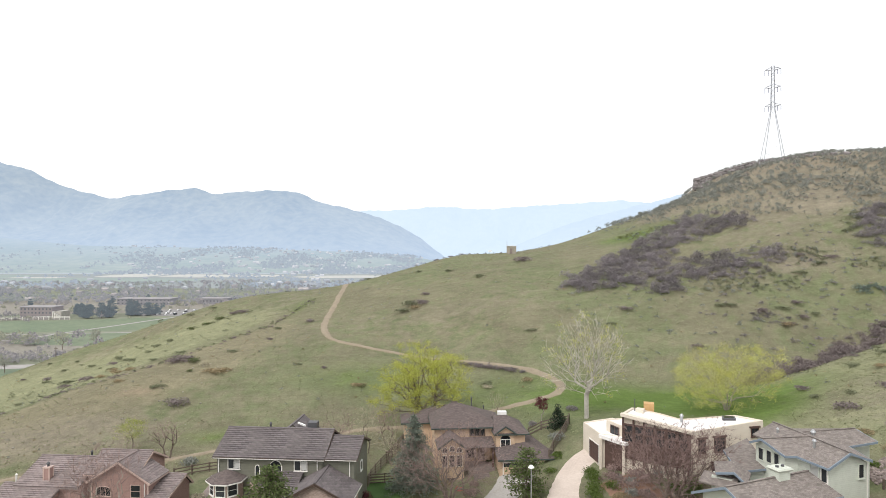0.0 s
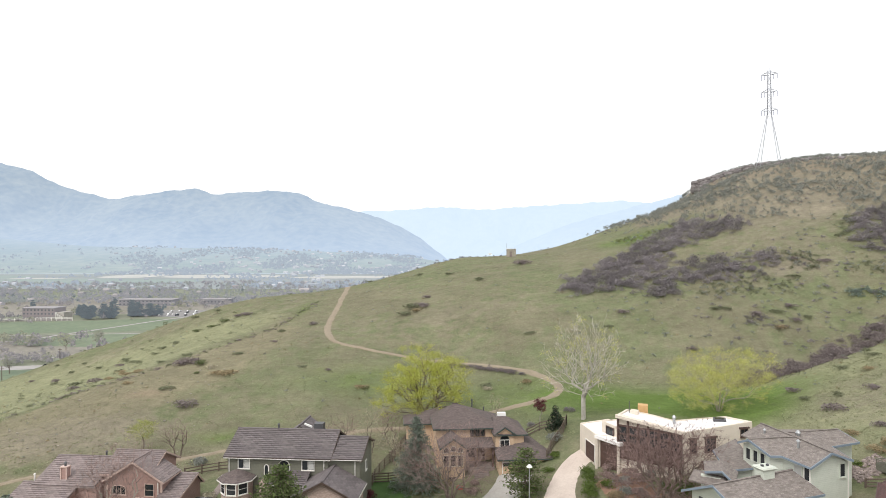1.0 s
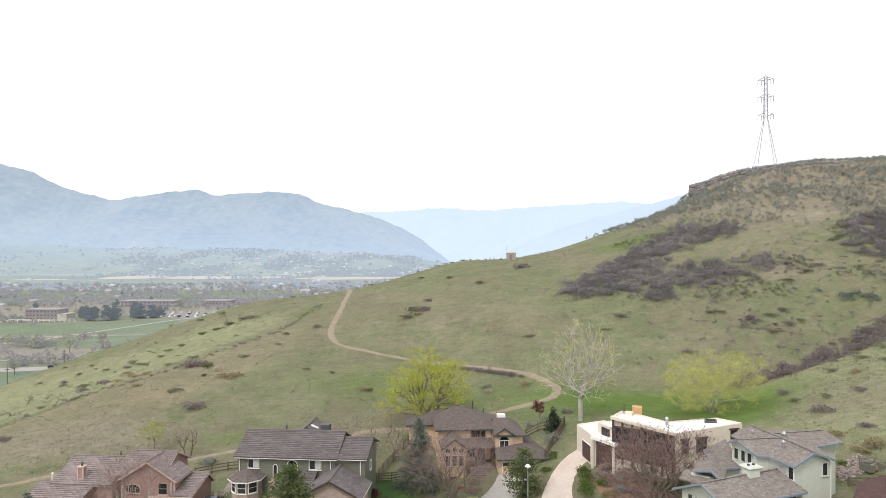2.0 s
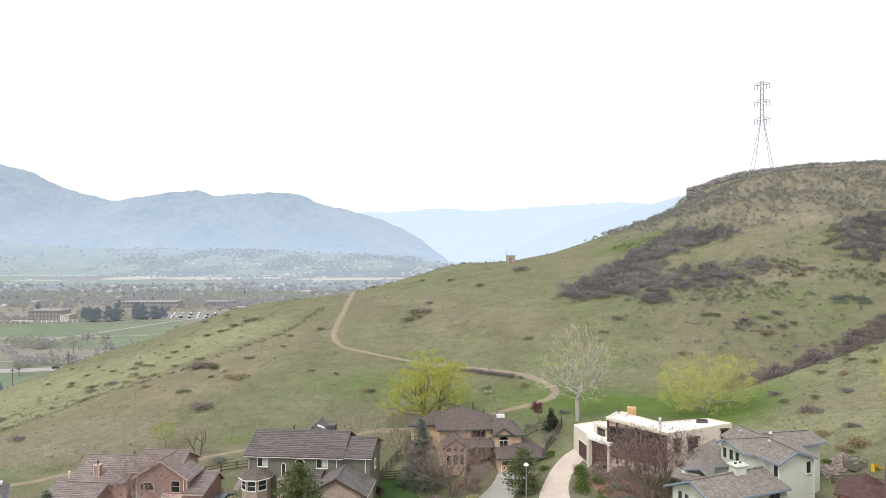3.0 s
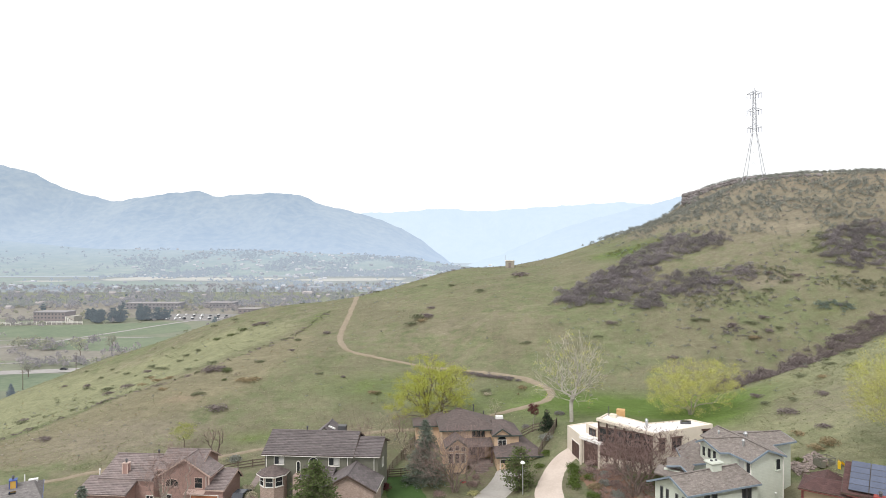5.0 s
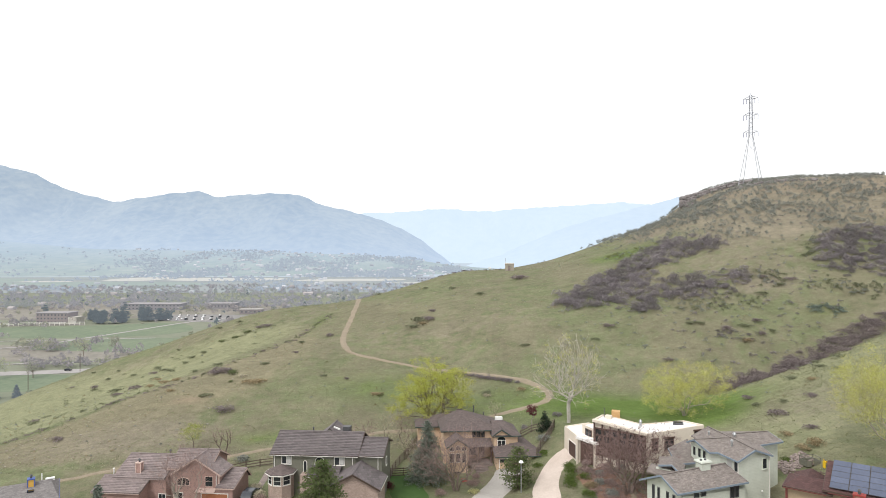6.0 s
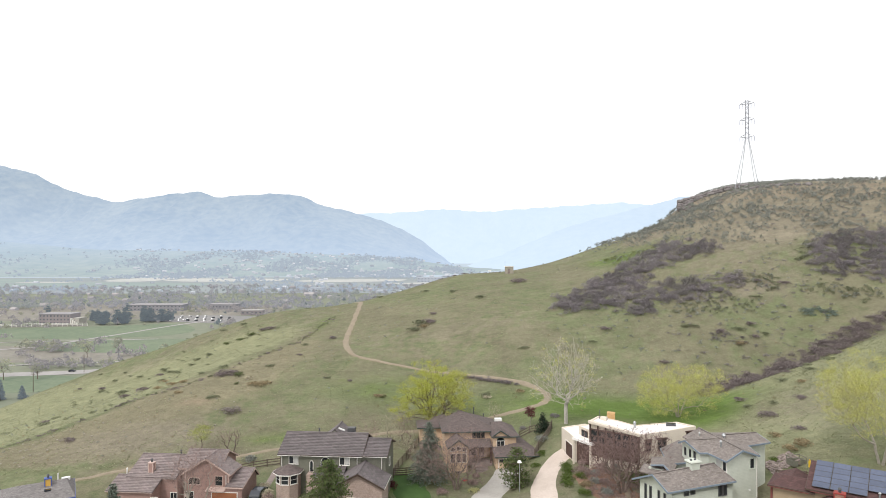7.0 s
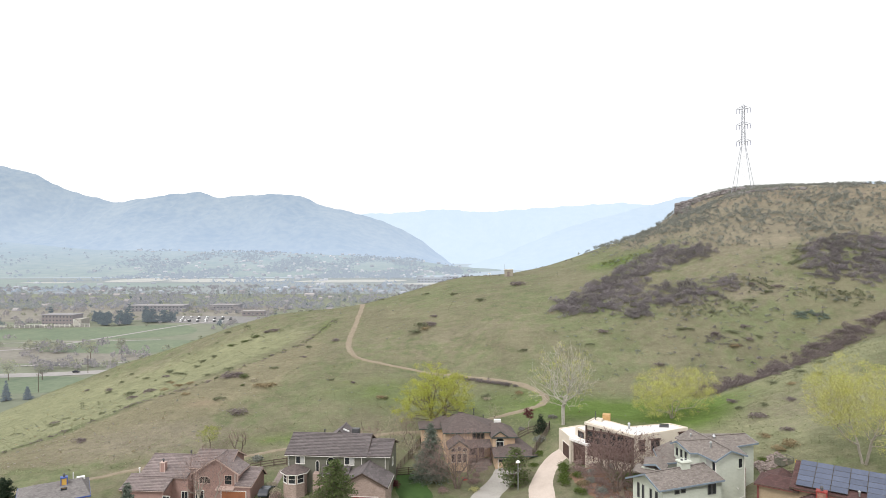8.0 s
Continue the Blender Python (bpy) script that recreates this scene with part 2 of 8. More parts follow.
M = dict(
    # painted haze: both floors glow, the farther basin more
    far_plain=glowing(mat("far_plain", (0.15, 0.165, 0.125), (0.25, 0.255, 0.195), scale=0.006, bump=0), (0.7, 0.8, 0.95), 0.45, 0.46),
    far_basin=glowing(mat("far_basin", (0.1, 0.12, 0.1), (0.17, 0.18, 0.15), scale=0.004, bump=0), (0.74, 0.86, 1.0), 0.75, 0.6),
    ground=grass_ground("hillside_grass"),
    valley=mat("valley_field", (0.135, 0.155, 0.105), (0.2, 0.21, 0.15), scale=0.012, bump=0, coords="Object"),
    trail=mat("trail_dirt", (0.2, 0.163, 0.115), (0.285, 0.238, 0.172), scale=0.5, rough=0.95, bump=0.4),
    concrete=mat("pinkish_concrete", (0.46, 0.385, 0.33), (0.58, 0.5, 0.44), scale=0.4, rough=0.9, bump=0.1),
    grey_concrete=mat("grey_concrete", (0.33, 0.31, 0.28), (0.45, 0.43, 0.4), scale=0.4, rough=0.9, bump=0.1),
    asphalt=mat("worn_asphalt", (0.17, 0.165, 0.16), (0.24, 0.235, 0.23), scale=0.2, rough=0.9, bump=0.1),
    stucco_white=mat("white_stucco", (0.6, 0.535, 0.45), (0.69, 0.62, 0.53), scale=0.7, rough=0.95, bump=0.15),
    roof_white=mat("white_roof_membrane", (0.72, 0.7, 0.68), (0.84, 0.82, 0.8), scale=0.4, rough=0.7, bump=0.05),
    stucco_tan=mat("tan_stucco", (0.5, 0.365, 0.245), (0.6, 0.445, 0.315), scale=0.6, rough=0.95, bump=0.2),
    siding_olive=coursed("olive_lap_siding", (0.135, 0.135, 0.105), (0.165, 0.165, 0.13), 3.6, 0.2, 0.012, 0.7, 0.75, 0.3, 0.03),
    siding_sage=coursed("pale_sage_lap_siding", (0.5, 0.53, 0.46), (0.58, 0.61, 0.54), 3.6, 0.2, 0.012, 0.65, 0.85, 0.3, 0.02),
    siding_mauve=coursed("mauve_lap_siding", (0.325, 0.205, 0.18), (0.385, 0.25, 0.22), 3.6, 0.2, 0.012, 0.7, 0.75, 0.3, 0.03),
    siding_yellow=mat("yellow_painted_siding", (0.62, 0.36, 0.07), (0.7, 0.43, 0.1), scale=0.8, bump=0.1),
    siding_umber=mat("tan_painted_siding", (0.3, 0.23, 0.15), (0.36, 0.28, 0.19), scale=0.8, bump=0.1),
    brick=coursed("blond_brick", (0.34, 0.255, 0.215), (0.43, 0.335, 0.29), 0.24, 0.08, 0.012, 0.9, 0.8, 0.3),
    brick_red=coursed("red_brick", (0.25, 0.13, 0.1), (0.32, 0.17, 0.13), 0.9, 0.3, 0.03, 0.9, 0.9, 0.3),
    tile_brown=mat("brown_roof_tile", (0.098, 0.083, 0.084), (0.15, 0.13, 0.13), scale=2.2, rough=0.75, bump=0.4, vary=0.22),
    tile_mauve=mat("mauve_brown_roof_tile", (0.175, 0.14, 0.135), (0.255, 0.212, 0.203), scale=2.2, rough=0.75, bump=0.4, vary=0.18),
    felt=mat("roof_felt", (0.065, 0.055, 0.053), (0.09, 0.077, 0.074), scale=0.8, bump=0.1),
    shingle_brown=coursed("brown_asphalt_shingle", (0.092, 0.072, 0.068), (0.135, 0.108, 0.101), 0.33, 0.15, 0.008, 0.95, 0.8, 0.4),
    shingle_grey=coursed("weathered_grey_shingle", (0.15, 0.128, 0.115), (0.255, 0.225, 0.205), 0.34, 0.16, 0.01, 0.95, 0.7, 0.5),
    shingle_slate=coursed("grey_shingle", (0.15, 0.14, 0.135), (0.215, 0.2, 0.195), 0.4, 0.18, 0.01, 0.95, 0.8, 0.4),
    shingle_maroon=coursed("maroon_shingle", (0.066, 0.034, 0.032), (0.1, 0.052, 0.048), 0.4, 0.18, 0.01, 0.95, 0.8, 0.4),
    trim_white=mat("white_trim", (0.66, 0.64, 0.6), (0.76, 0.74, 0.7), scale=2, rough=0.5, bump=0.03),
    trim_pink=mat("pale_pinkish_trim", (0.5, 0.37, 0.32), (0.58, 0.44, 0.39), scale=2, rough=0.5, bump=0.03),
    trim_blue=mat("slate_blue_trim", (0.17, 0.215, 0.265), (0.215, 0.265, 0.315), scale=2, rough=0.5, bump=0.03),
    trim_brown=mat("dark_brown_trim", (0.055, 0.036, 0.028), (0.085, 0.056, 0.042), scale=2, rough=0.6, bump=0.05),
    trim_green=mat("dark_green_trim", (0.04, 0.055, 0.05), (0.06, 0.08, 0.07), scale=2, rough=0.5, bump=0.03),
    trim_red=mat("red_trim", (0.24, 0.035, 0.03), (0.31, 0.05, 0.042), scale=2, rough=0.5, bump=0.03),
    trim_maroon=mat("maroon_trim", (0.13, 0.035, 0.032), (0.18, 0.05, 0.045), scale=2, rough=0.5, bump=0.03),
    trim_cobalt=mat("cobalt_trim", (0.05, 0.09, 0.3), (0.07, 0.12, 0.38), scale=2, rough=0.5, bump=0.03),
    timber=mat("dark_stained_timber", (0.058, 0.032, 0.026), (0.105, 0.06, 0.048), scale=1.5, rough=0.7, bump=0.2),
    timber_grey=mat("weathered_fence_wood", (0.09, 0.068, 0.052), (0.16, 0.125, 0.1), scale=1.5, rough=0.85, bump=0.3),
    copper=mat("orange_timber_box", (0.45, 0.27, 0.11), (0.56, 0.36, 0.17), scale=2, rough=0.7, bump=0.1),
    garage_door=mat("rust_brown_garage_door", (0.27, 0.1, 0.045), (0.33, 0.13, 0.06), scale=1.0, rough=0.6, bump=0.08),
    glass=mat("window_glass", (0.018, 0.022, 0.026), (0.032, 0.036, 0.04), scale=0.4, rough=0.06, bump=0),
    blind=mat("drawn_blind", (0.4, 0.4, 0.38), (0.48, 0.48, 0.46), scale=2, rough=0.8, bump=0),
    metal=mat("galvanised_steel", (0.36, 0.37, 0.38), (0.46, 0.47, 0.48), scale=2, rough=0.45, bump=0.03, metal=0.8),
    metal_dark=mat("dark_painted_metal", (0.055, 0.055, 0.06), (0.085, 0.085, 0.09), scale=2, rough=0.5, bump=0.03),
    # pale grey-blue: haze on the tower put into its base colour
    lattice=mat("hazed_tower_steel", (0.34, 0.35, 0.39), (0.42, 0.43, 0.47), scale=0.4, rough=0.7, bump=0),
    insulator=mat("blue_grey_insulator", (0.2, 0.21, 0.3), (0.27, 0.28, 0.38), scale=1, rough=0.4, bump=0),
    plastic_white=mat("white_plastic", (0.72, 0.72, 0.7), (0.8, 0.8, 0.78), scale=2, rough=0.35, bump=0),
    plastic_yellow=mat("yellow_plastic", (0.75, 0.48, 0.02), (0.82, 0.55, 0.04), scale=2, rough=0.4, bump=0),
    # base lifted to blue-grey: part of the sky's reflection is in the colour
    solar=mat("solar_cell_glass", (0.06, 0.074, 0.12), (0.088, 0.106, 0.16), scale=0.5, rough=0.16, bump=0, vary=0.12),
    rock=mat("lichened_basalt", (0.1, 0.09, 0.09), (0.2, 0.182, 0.178), scale=0.5, rough=0.95, bump=0.8, vary=0.2, island=0.2),
    stone=mat("pale_landscape_stone", (0.17, 0.135, 0.122), (0.29, 0.24, 0.22), scale=1.2, rough=0.95, bump=0.5, island=0.3),
    stone_pale=mat("pale_field_stone", (0.22, 0.2, 0.165), (0.33, 0.3, 0.25), scale=1.2, rough=0.95, bump=0.5, vary=0.2),
    paint_car=mat("white_car_paint", (0.72, 0.72, 0.72), (0.78, 0.78, 0.78), scale=1, rough=0.25, bump=0),
    paint_dark=mat("dark_car_paint", (0.03, 0.035, 0.045), (0.045, 0.05, 0.06), scale=1, rough=0.25, bump=0),
    rubber=mat("tyre_rubber", (0.02, 0.02, 0.02), (0.03, 0.03, 0.03), scale=4, rough=0.85, bump=0.1),
    bark=mat("grey_brown_bark", (0.12, 0.092, 0.072), (0.21, 0.17, 0.14), scale=2.5, rough=0.95, bump=0.6),
    bark_pale=mat("pale_cottonwood_bark", (0.25, 0.228, 0.19), (0.4, 0.368, 0.315), scale=2.0, rough=0.95, bump=0.6),
    bark_white=mat("whitish_cottonwood_bark", (0.3, 0.28, 0.245), (0.48, 0.455, 0.41), scale=2.0, rough=0.95, bump=0.6),
    twig_white=leafy("whitish_bare_twigs", (0.4, 0.375, 0.31), (0.54, 0.51, 0.43), 0.25, 0.0),
    twig_red=leafy("reddish_bare_twigs", (0.16, 0.108, 0.098), (0.275, 0.195, 0.178), 0.3, 0.0),
    twig_mauve=leafy("mauve_bare_twigs", (0.2, 0.142, 0.126), (0.33, 0.245, 0.222), 0.3, 0.0),
    twig_pale=leafy("pale_bare_twigs", (0.33, 0.3, 0.22), (0.46, 0.42, 0.31), 0.3, 0.0),
    twig_bud=leafy("budding_pale_twigs", (0.36, 0.34, 0.16), (0.5, 0.47, 0.26), 0.3, 0.0),
    leaf_yellow=leafy("fresh_yellow_green_leaves", (0.33, 0.36, 0.06), (0.5, 0.51, 0.115), 0.25, 0.4),
    leaf_yellow_dull=leafy("budding_yellow_green_leaves", (0.41, 0.43, 0.1), (0.58, 0.58, 0.18), 0.25, 0.4),
    leaf_bud=leafy("pale_budding_leaves", (0.42, 0.41, 0.19), (0.58, 0.56, 0.3), 0.3, 0.4),
    leaf_spring=leafy("pale_spring_leaves", (0.25, 0.29, 0.06), (0.36, 0.4, 0.11), 0.25, 0.4),
    needle_green=leafy("pine_needles", (0.085, 0.118, 0.042), (0.15, 0.19, 0.075), 0.35, 0.35),
    needle_blue=leafy("blue_spruce_needles", (0.12, 0.15, 0.115), (0.22, 0.255, 0.21), 0.3, 0.3),
    needle_dark=leafy("dark_conifer_needles", (0.02, 0.036, 0.022), (0.045, 0.065, 0.04), 0.4, 0.1),
    leaf_maroon=leafy("dark_maroon_leaves", (0.08, 0.025, 0.03), (0.15, 0.05, 0.055), 0.4, 0.2),
    leaf_red=leafy("red_blossom", (0.5, 0.05, 0.08), (0.65, 0.1, 0.12)),
    hedge=leafy("juniper_hedge_green", (0.075, 0.115, 0.027), (0.145, 0.195, 0.055), 0.35, 0.35),
    brush=leafy("leafless_scrub_oak", (0.195, 0.175, 0.182), (0.295, 0.269, 0.279), 0.12, 0.3),
    brush_pale=leafy("pale_leafless_scrub", (0.228, 0.205, 0.212), (0.328, 0.299, 0.308), 0.12, 0.3),
    brush_dark=leafy("dark_leafless_scrub", (0.155, 0.14, 0.143), (0.245, 0.224, 0.227), 0.12, 0.3),
    sage=leafy("grey_green_sagebrush", (0.18, 0.19, 0.168), (0.28, 0.29, 0.262), 0.15, 0.15),
    scrub_green=leafy("olive_green_scrub", (0.13, 0.143, 0.085), (0.225, 0.238, 0.15), 0.22, 0.2),
    brush_gully=leafy("reddish_leafless_scrub", (0.18, 0.15, 0.148), (0.275, 0.235, 0.228), 0.12, 0.3),
    scrub_bright=leafy("yellow_green_scrub", (0.15, 0.168, 0.072), (0.24, 0.258, 0.12), 0.2, 0.3),
    scrub_dark=leafy("dark_green_scrub", (0.085, 0.105, 0.045), (0.15, 0.175, 0.08), 0.2, 0.2),
    scrub_teal=leafy("blue_green_scrub", (0.13, 0.17, 0.14), (0.23, 0.275, 0.235), 0.2, 0.3),
    tan_brush=leafy("tan_dry_brush", (0.24, 0.19, 0.11), (0.36, 0.29, 0.18), 0.3, 0.3),
    tuft=leafy("grass_tufts", (0.19, 0.207, 0.11), (0.33, 0.338, 0.21), 0.35, 0.3),
    lawn=mat("mown_lawn", (0.03, 0.072, 0.012), (0.055, 0.11, 0.022), scale=0.6, rough=0.95, bump=0.4),
    mulch=mat("bark_mulch_bed", (0.16, 0.09, 0.06), (0.26, 0.16, 0.11), scale=0.8, rough=0.95, bump=0.5),
)
# ---- the lie of the land: spot heights of each landform, joined by a thin-plate surface ----
TERRACE = [(-75, 80, -12), (-48, 82, -11.2), (-28, 79, -7.9), (-22, 93, -7.5), (-39, 104, -7.9), (4, 92, -9.0),
           (1, 112, -6.4), (14, 90, -8.3), (22, 93, -3.6), (23, 104, -1.6), (32, 74, -4.8), (40, 62, -4.2),
           (49, 72, -1.4), (36, 91, -1.8), (16, 81, -6.0), (54, 74, 0.7), (53, 56, -1.5), (0, 60, -10.5)]
STREET = [(-40, 50, -12), (40, 38, -6), (0, 0, -13), (-80, 0, -16), (80, 0, -5), (0, -90, -14), (-110, -60, -20), (110, -60, -4)]
WEST_SPUR = [(-51, 122, -4.5), (-86, 115, -8.9), (-112, 148, -13.9), (-95, 138, -9.2), (-68, 133, -2.0), (-59, 143, 0.0),
             (-95, 189, -6.5), (-109, 181, -11.8), (-116, 199, -9.8), (-63, 197, 5.5), (-45, 235, 11.2), (-72, 235, 8.2),
             (-93, 217, 2.2), (-125, 214, -8.0), (-147, 208, -16.5), (-99, 110, -10.6), (-130, 108, -18)]
HILL_FACE = [(-36, 231, 12.9), (-32, 178, 7.0), (-24, 152, 3.6), (-17, 129, -2.4), (-6, 150, 1.5), (24, 122, -1.2),
             (21, 149, 6.4), (13, 167, 11.9), (-10, 174, 10.2), (7, 243, 23.8), (26, 239, 24.2), (44, 272, 26.6),
             (37, 172, 15.6), (51, 169, 17.2), (40, 128, -1.9), (55, 137, 4.2), (75, 143, 10.0), (98, 164, 24.2)]
MESA = [(83, 183, 30.6), (71, 221, 32.8), (78, 277, 37.6), (115, 179, 37.6), (120, 247, 57.2), (122, 298, 57.6),
        (131, 262, 59.8), (129, 220, 57.2), (180, 255, 61.4), (186, 210, 60.2), (170, 178, 43), (164, 166, 33.5),
        (260, 240, 64), (260, 170, 56), (150, 330, 59.6), (260, 340, 60), (116, 297, 50.0), (115, 268, 50.5)]
EAST_SPUR = [(60, 93, 2.4), (70, 96, 6.0), (80, 115, 7.6), (63, 125, -0.5), (100, 142, 10.5),
             (112, 105, 16), (112, 60, 10), (160, 115, 25), (170, 50, 14), (65, 117, 2.6), (70.7, 119, 4.2), (76.3, 121, 5.7),
             (86.1, 123, 8.1), (99.6, 127, 11.6), (108, 128.5, 13.8), (104, 137.5, 9.0), (74, 129.5, 0.6), (84, 132.5, 3.2), (94, 136, 6.2)]
FAR_SIDE = [(-40, 290, -2), (-80, 285, -14), (-130, 265, -28), (-165, 225, -29), (0, 300, 10), (35, 325, 12), (-215, 200, -38),
            (-165, 135, -28), (-220, 80, -38), (-290, 150, -45), (-300, 330, -46), (-120, 400, -45), (60, 430, -30), (250, 480, 0), (420, 240, 50)]
FLOOR_Z = -46.0


def plate(pts):
    """Weights of the thin-plate surface through the spot heights."""
    p = np.array(pts, float)
    n = len(p)
    r2 = ((p[:, None, :2] - p[None, :, :2]) ** 2).sum(2)
    k = 0.5 * r2 * np.log(r2 + 1e-9) + np.eye(n) * 30.0
    q = np.c_[np.ones(n), p[:, :2]]
    a = np.block([[k, q], [q.T, np.zeros((3, 3))]])
    return p, np.linalg.solve(a, np.r_[p[:, 2], 0, 0, 0])


SPOTS, WEIGHTS = plate(TERRACE + STREET + WEST_SPUR + HILL_FACE + MESA + EAST_SPUR + FAR_SIDE)


def ease(v, a, b):
    u = np.clip((v - a) / (b - a), 0, 1)
    return u * u * (3 - 2 * u)


def lumps(x, y):
    """Small rises and hollows, a sum of waves in many directions."""
    z = np.zeros_like(x)
    for i in range(14):
        a, w = 2.4 * i, 0.05 * 1.32 ** i
        z += np.sin(w * (x * math.cos(a) + y * math.sin(a)) + 1.7 * i * i) * 0.016 / w ** 0.75
    return z


def land(x, y):
    """Height of the ground at x, y (arrays)."""
    x, y = np.atleast_1d(np.asarray(x, float)), np.atleast_1d(np.asarray(y, float))
    z = np.zeros_like(x)
    for (px, py, _), w in zip(SPOTS, WEIGHTS):
        r2 = (x - px) ** 2 + (y - py) ** 2
        z += w * 0.5 * r2 * np.log(r2 + 1e-9)
    z += WEIGHTS[-3] + WEIGHTS[-2] * x + WEIGHTS[-1] * y
    inside = ease(x, -330, -240) * (1 - ease(x, 420, 700)) * ease(y, -330, -90) * (1 - ease(y, 430, 640))
    z = np.maximum(z, FLOOR_Z) * inside + FLOOR_Z * (1 - inside)
    hill = ease(z, -44, -30) * inside * (1 - 0.9 * np.exp(-(((x + 5) / 75) ** 2 + ((y - 72) / 24) ** 2) ** 2))
    return z + lumps(x, y) * hill


LUMP_A, LUMP_W = 2.4 * np.arange(14), 0.05 * 1.32 ** np.arange(14)
LUMP_P, LUMP_H = 1.7 * np.arange(14) ** 2, 0.016 / LUMP_W ** 0.75


def ground(x, y):
    """Height of the ground at one point."""
    r2 = (x - SPOTS[:, 0]) ** 2 + (y - SPOTS[:, 1]) ** 2
    z = float((WEIGHTS[:-3] * 0.5 * r2 * np.log(r2 + 1e-9)).sum()) + WEIGHTS[-3] + WEIGHTS[-2] * x + WEIGHTS[-1] * y
    st = lambda v, a, b: (lambda u: u * u * (3 - 2 * u))(min(max((v - a) / (b - a), 0.0), 1.0))
    inn = st(x, -330, -240) * (1 - st(x, 420, 700)) * st(y, -330, -90) * (1 - st(y, 430, 640))
    z = max(z, FLOOR_Z) * inn + FLOOR_Z * (1 - inn)
    hill = st(z, -44, -30) * inn * (1 - 0.9 * math.exp(-(((x + 5) / 75) ** 2 + ((y - 72) / 24) ** 2) ** 2))
    return z + hill * float((np.sin(LUMP_W * (x * np.cos(LUMP_A) + y * np.sin(LUMP_A)) + LUMP_P) * LUMP_H).sum())

# ---- mesh helpers ----
def mesh_of(name, verts, faces, material, uvs=False):
    me = bpy.data.meshes.new(name)
    me.from_pydata(verts, [], faces)
    me.materials.append(material)
    if uvs:
        surface_uv(me)
    return me


def surface_uv(me):
    """UVs in metres: along the level direction of each face and up its slope."""
    lay = me.uv_layers.new(name="UVMap")
    for f in me.polygons:
        nrm = f.normal
        along = Vector((0, 0, 1)).cross(nrm)
        along = along.normalized() if along.length > 0.05 else Vector((1, 0, 0))
        up = nrm.cross(along)
        for li in f.loop_indices:
            co = me.vertices[me.loops[li].vertex_index].co
            lay.data[li].uv = (co.dot(along), co.dot(up))


def part(name, bm, material, parent, label=""):
    """Link a bmesh as one mesh object under a thing or a part."""
    me = bpy.data.meshes.new(name)
    bmesh.ops.recalc_face_normals(bm, faces=bm.faces)
    bm.to_mesh(me)
    bm.free()
    me.materials.append(material)
    surface_uv(me)
    ob = new(name, me)
    ob.parent = parent
    return tagged(ob, label)


def thing(name, x, y, z, yaw=0.0, label="", category="", group="", kind=""):
    ob = new(name)
    ob.matrix_basis = pose(x, y, z, 0, 0, yaw)
    return tagged(ob, label, category, group, kind)


def box(bm, x0, x1, y0, y1, z0, z1):
    vs = [bm.verts.new((x, y, z)) for z in (z0, z1) for x, y in ((x0, y0), (x1, y0), (x1, y1), (x0, y1))]
    for f in ((0, 3, 2, 1), (4, 5, 6, 7), (0, 1, 5, 4), (1, 2, 6, 5), (2, 3, 7, 6), (3, 0, 4, 7)):
        bm.faces.new([vs[i] for i in f])
    return bm


def boxed(*a):
    return box(bmesh.new(), *a)


def prism(bm, poly, z0, z1):
    """A plan polygon pulled up from z0 to z1."""
    lo, hi = [bm.verts.new((x, y, z0)) for x, y in poly], [bm.verts.new((x, y, z1)) for x, y in poly]
    n = len(poly)
    bm.faces.new(lo[::-1])
    bm.faces.new(hi)
    for i in range(n):
        bm.faces.new((lo[i], lo[(i + 1) % n], hi[(i + 1) % n], hi[i]))
    return bm


def slab(bm, pts, thick):
    """A sloping slab under the given corners."""
    hi, lo = [bm.verts.new(p) for p in pts], [bm.verts.new((p[0], p[1], p[2] - thick)) for p in pts]
    n = len(pts)
    bm.faces.new(hi)
    bm.faces.new(lo[::-1])
    for i in range(n):
        bm.faces.new((lo[i], lo[(i + 1) % n], hi[(i + 1) % n], hi[i]))
    return bm


def bar(bm, p0, p1, w, h):
    """A board from p0 to p1, w wide and h high."""
    a, b = Vector(p0), Vector(p1)
    d = (b - a).normalized()
    side = d.cross(Vector((0, 0, 1)))
    side = side.normalized() if side.length > 1e-3 else Vector((1, 0, 0))
    up = side.cross(d)
    vs = [bm.verts.new(p + side * s * w / 2 + up * u * h / 2) for p in (a, b) for s, u in ((-1, -1), (1, -1), (1, 1), (-1, 1))]
    for f in ((0, 1, 2, 3), (7, 6, 5, 4), (0, 4, 5, 1), (1, 5, 6, 2), (2, 6, 7, 3), (3, 7, 4, 0)):
        bm.faces.new([vs[i] for i in f])
    return bm


def tubes(segs, sides):
    """Tapered tubes, from rows of two ends and two radii, as vertices and faces."""
    verts, faces = [], []
    for p, q, r0, r1 in segs:
        d = (q - p)
        if d.length < 1e-4:
            continue
        d.normalize()
        s = d.orthogonal().normalized()
        u = d.cross(s)
        k = len(verts)
        for c, r in ((p, r0), (q, r1)):
            for i in range(sides):
                a = 2 * math.pi * i / sides
                verts.append(c + (s * math.cos(a) + u * math.sin(a)) * r)
        for i in range(sides):
            j = (i + 1) % sides
            faces.append((k + i, k + j, k + sides + j, k + sides + i))
    return verts, faces


# ---- the ground: one sheet, fine near the houses and the hill, coarse to the horizon ----
def lines(lo, hi, step, far_lo, far_hi):
    inner = list(np.arange(lo, hi + 0.01, step))
    out, d = [], step
    v = hi
    while v < far_hi:
        d *= 1.22
        v += d
        out.append(min(v, far_hi))
    pre, d, v = [], step, lo
    while v > far_lo:
        d *= 1.22
        v -= d
        pre.append(max(v, far_lo))
    return np.array(pre[::-1] + inner + out)


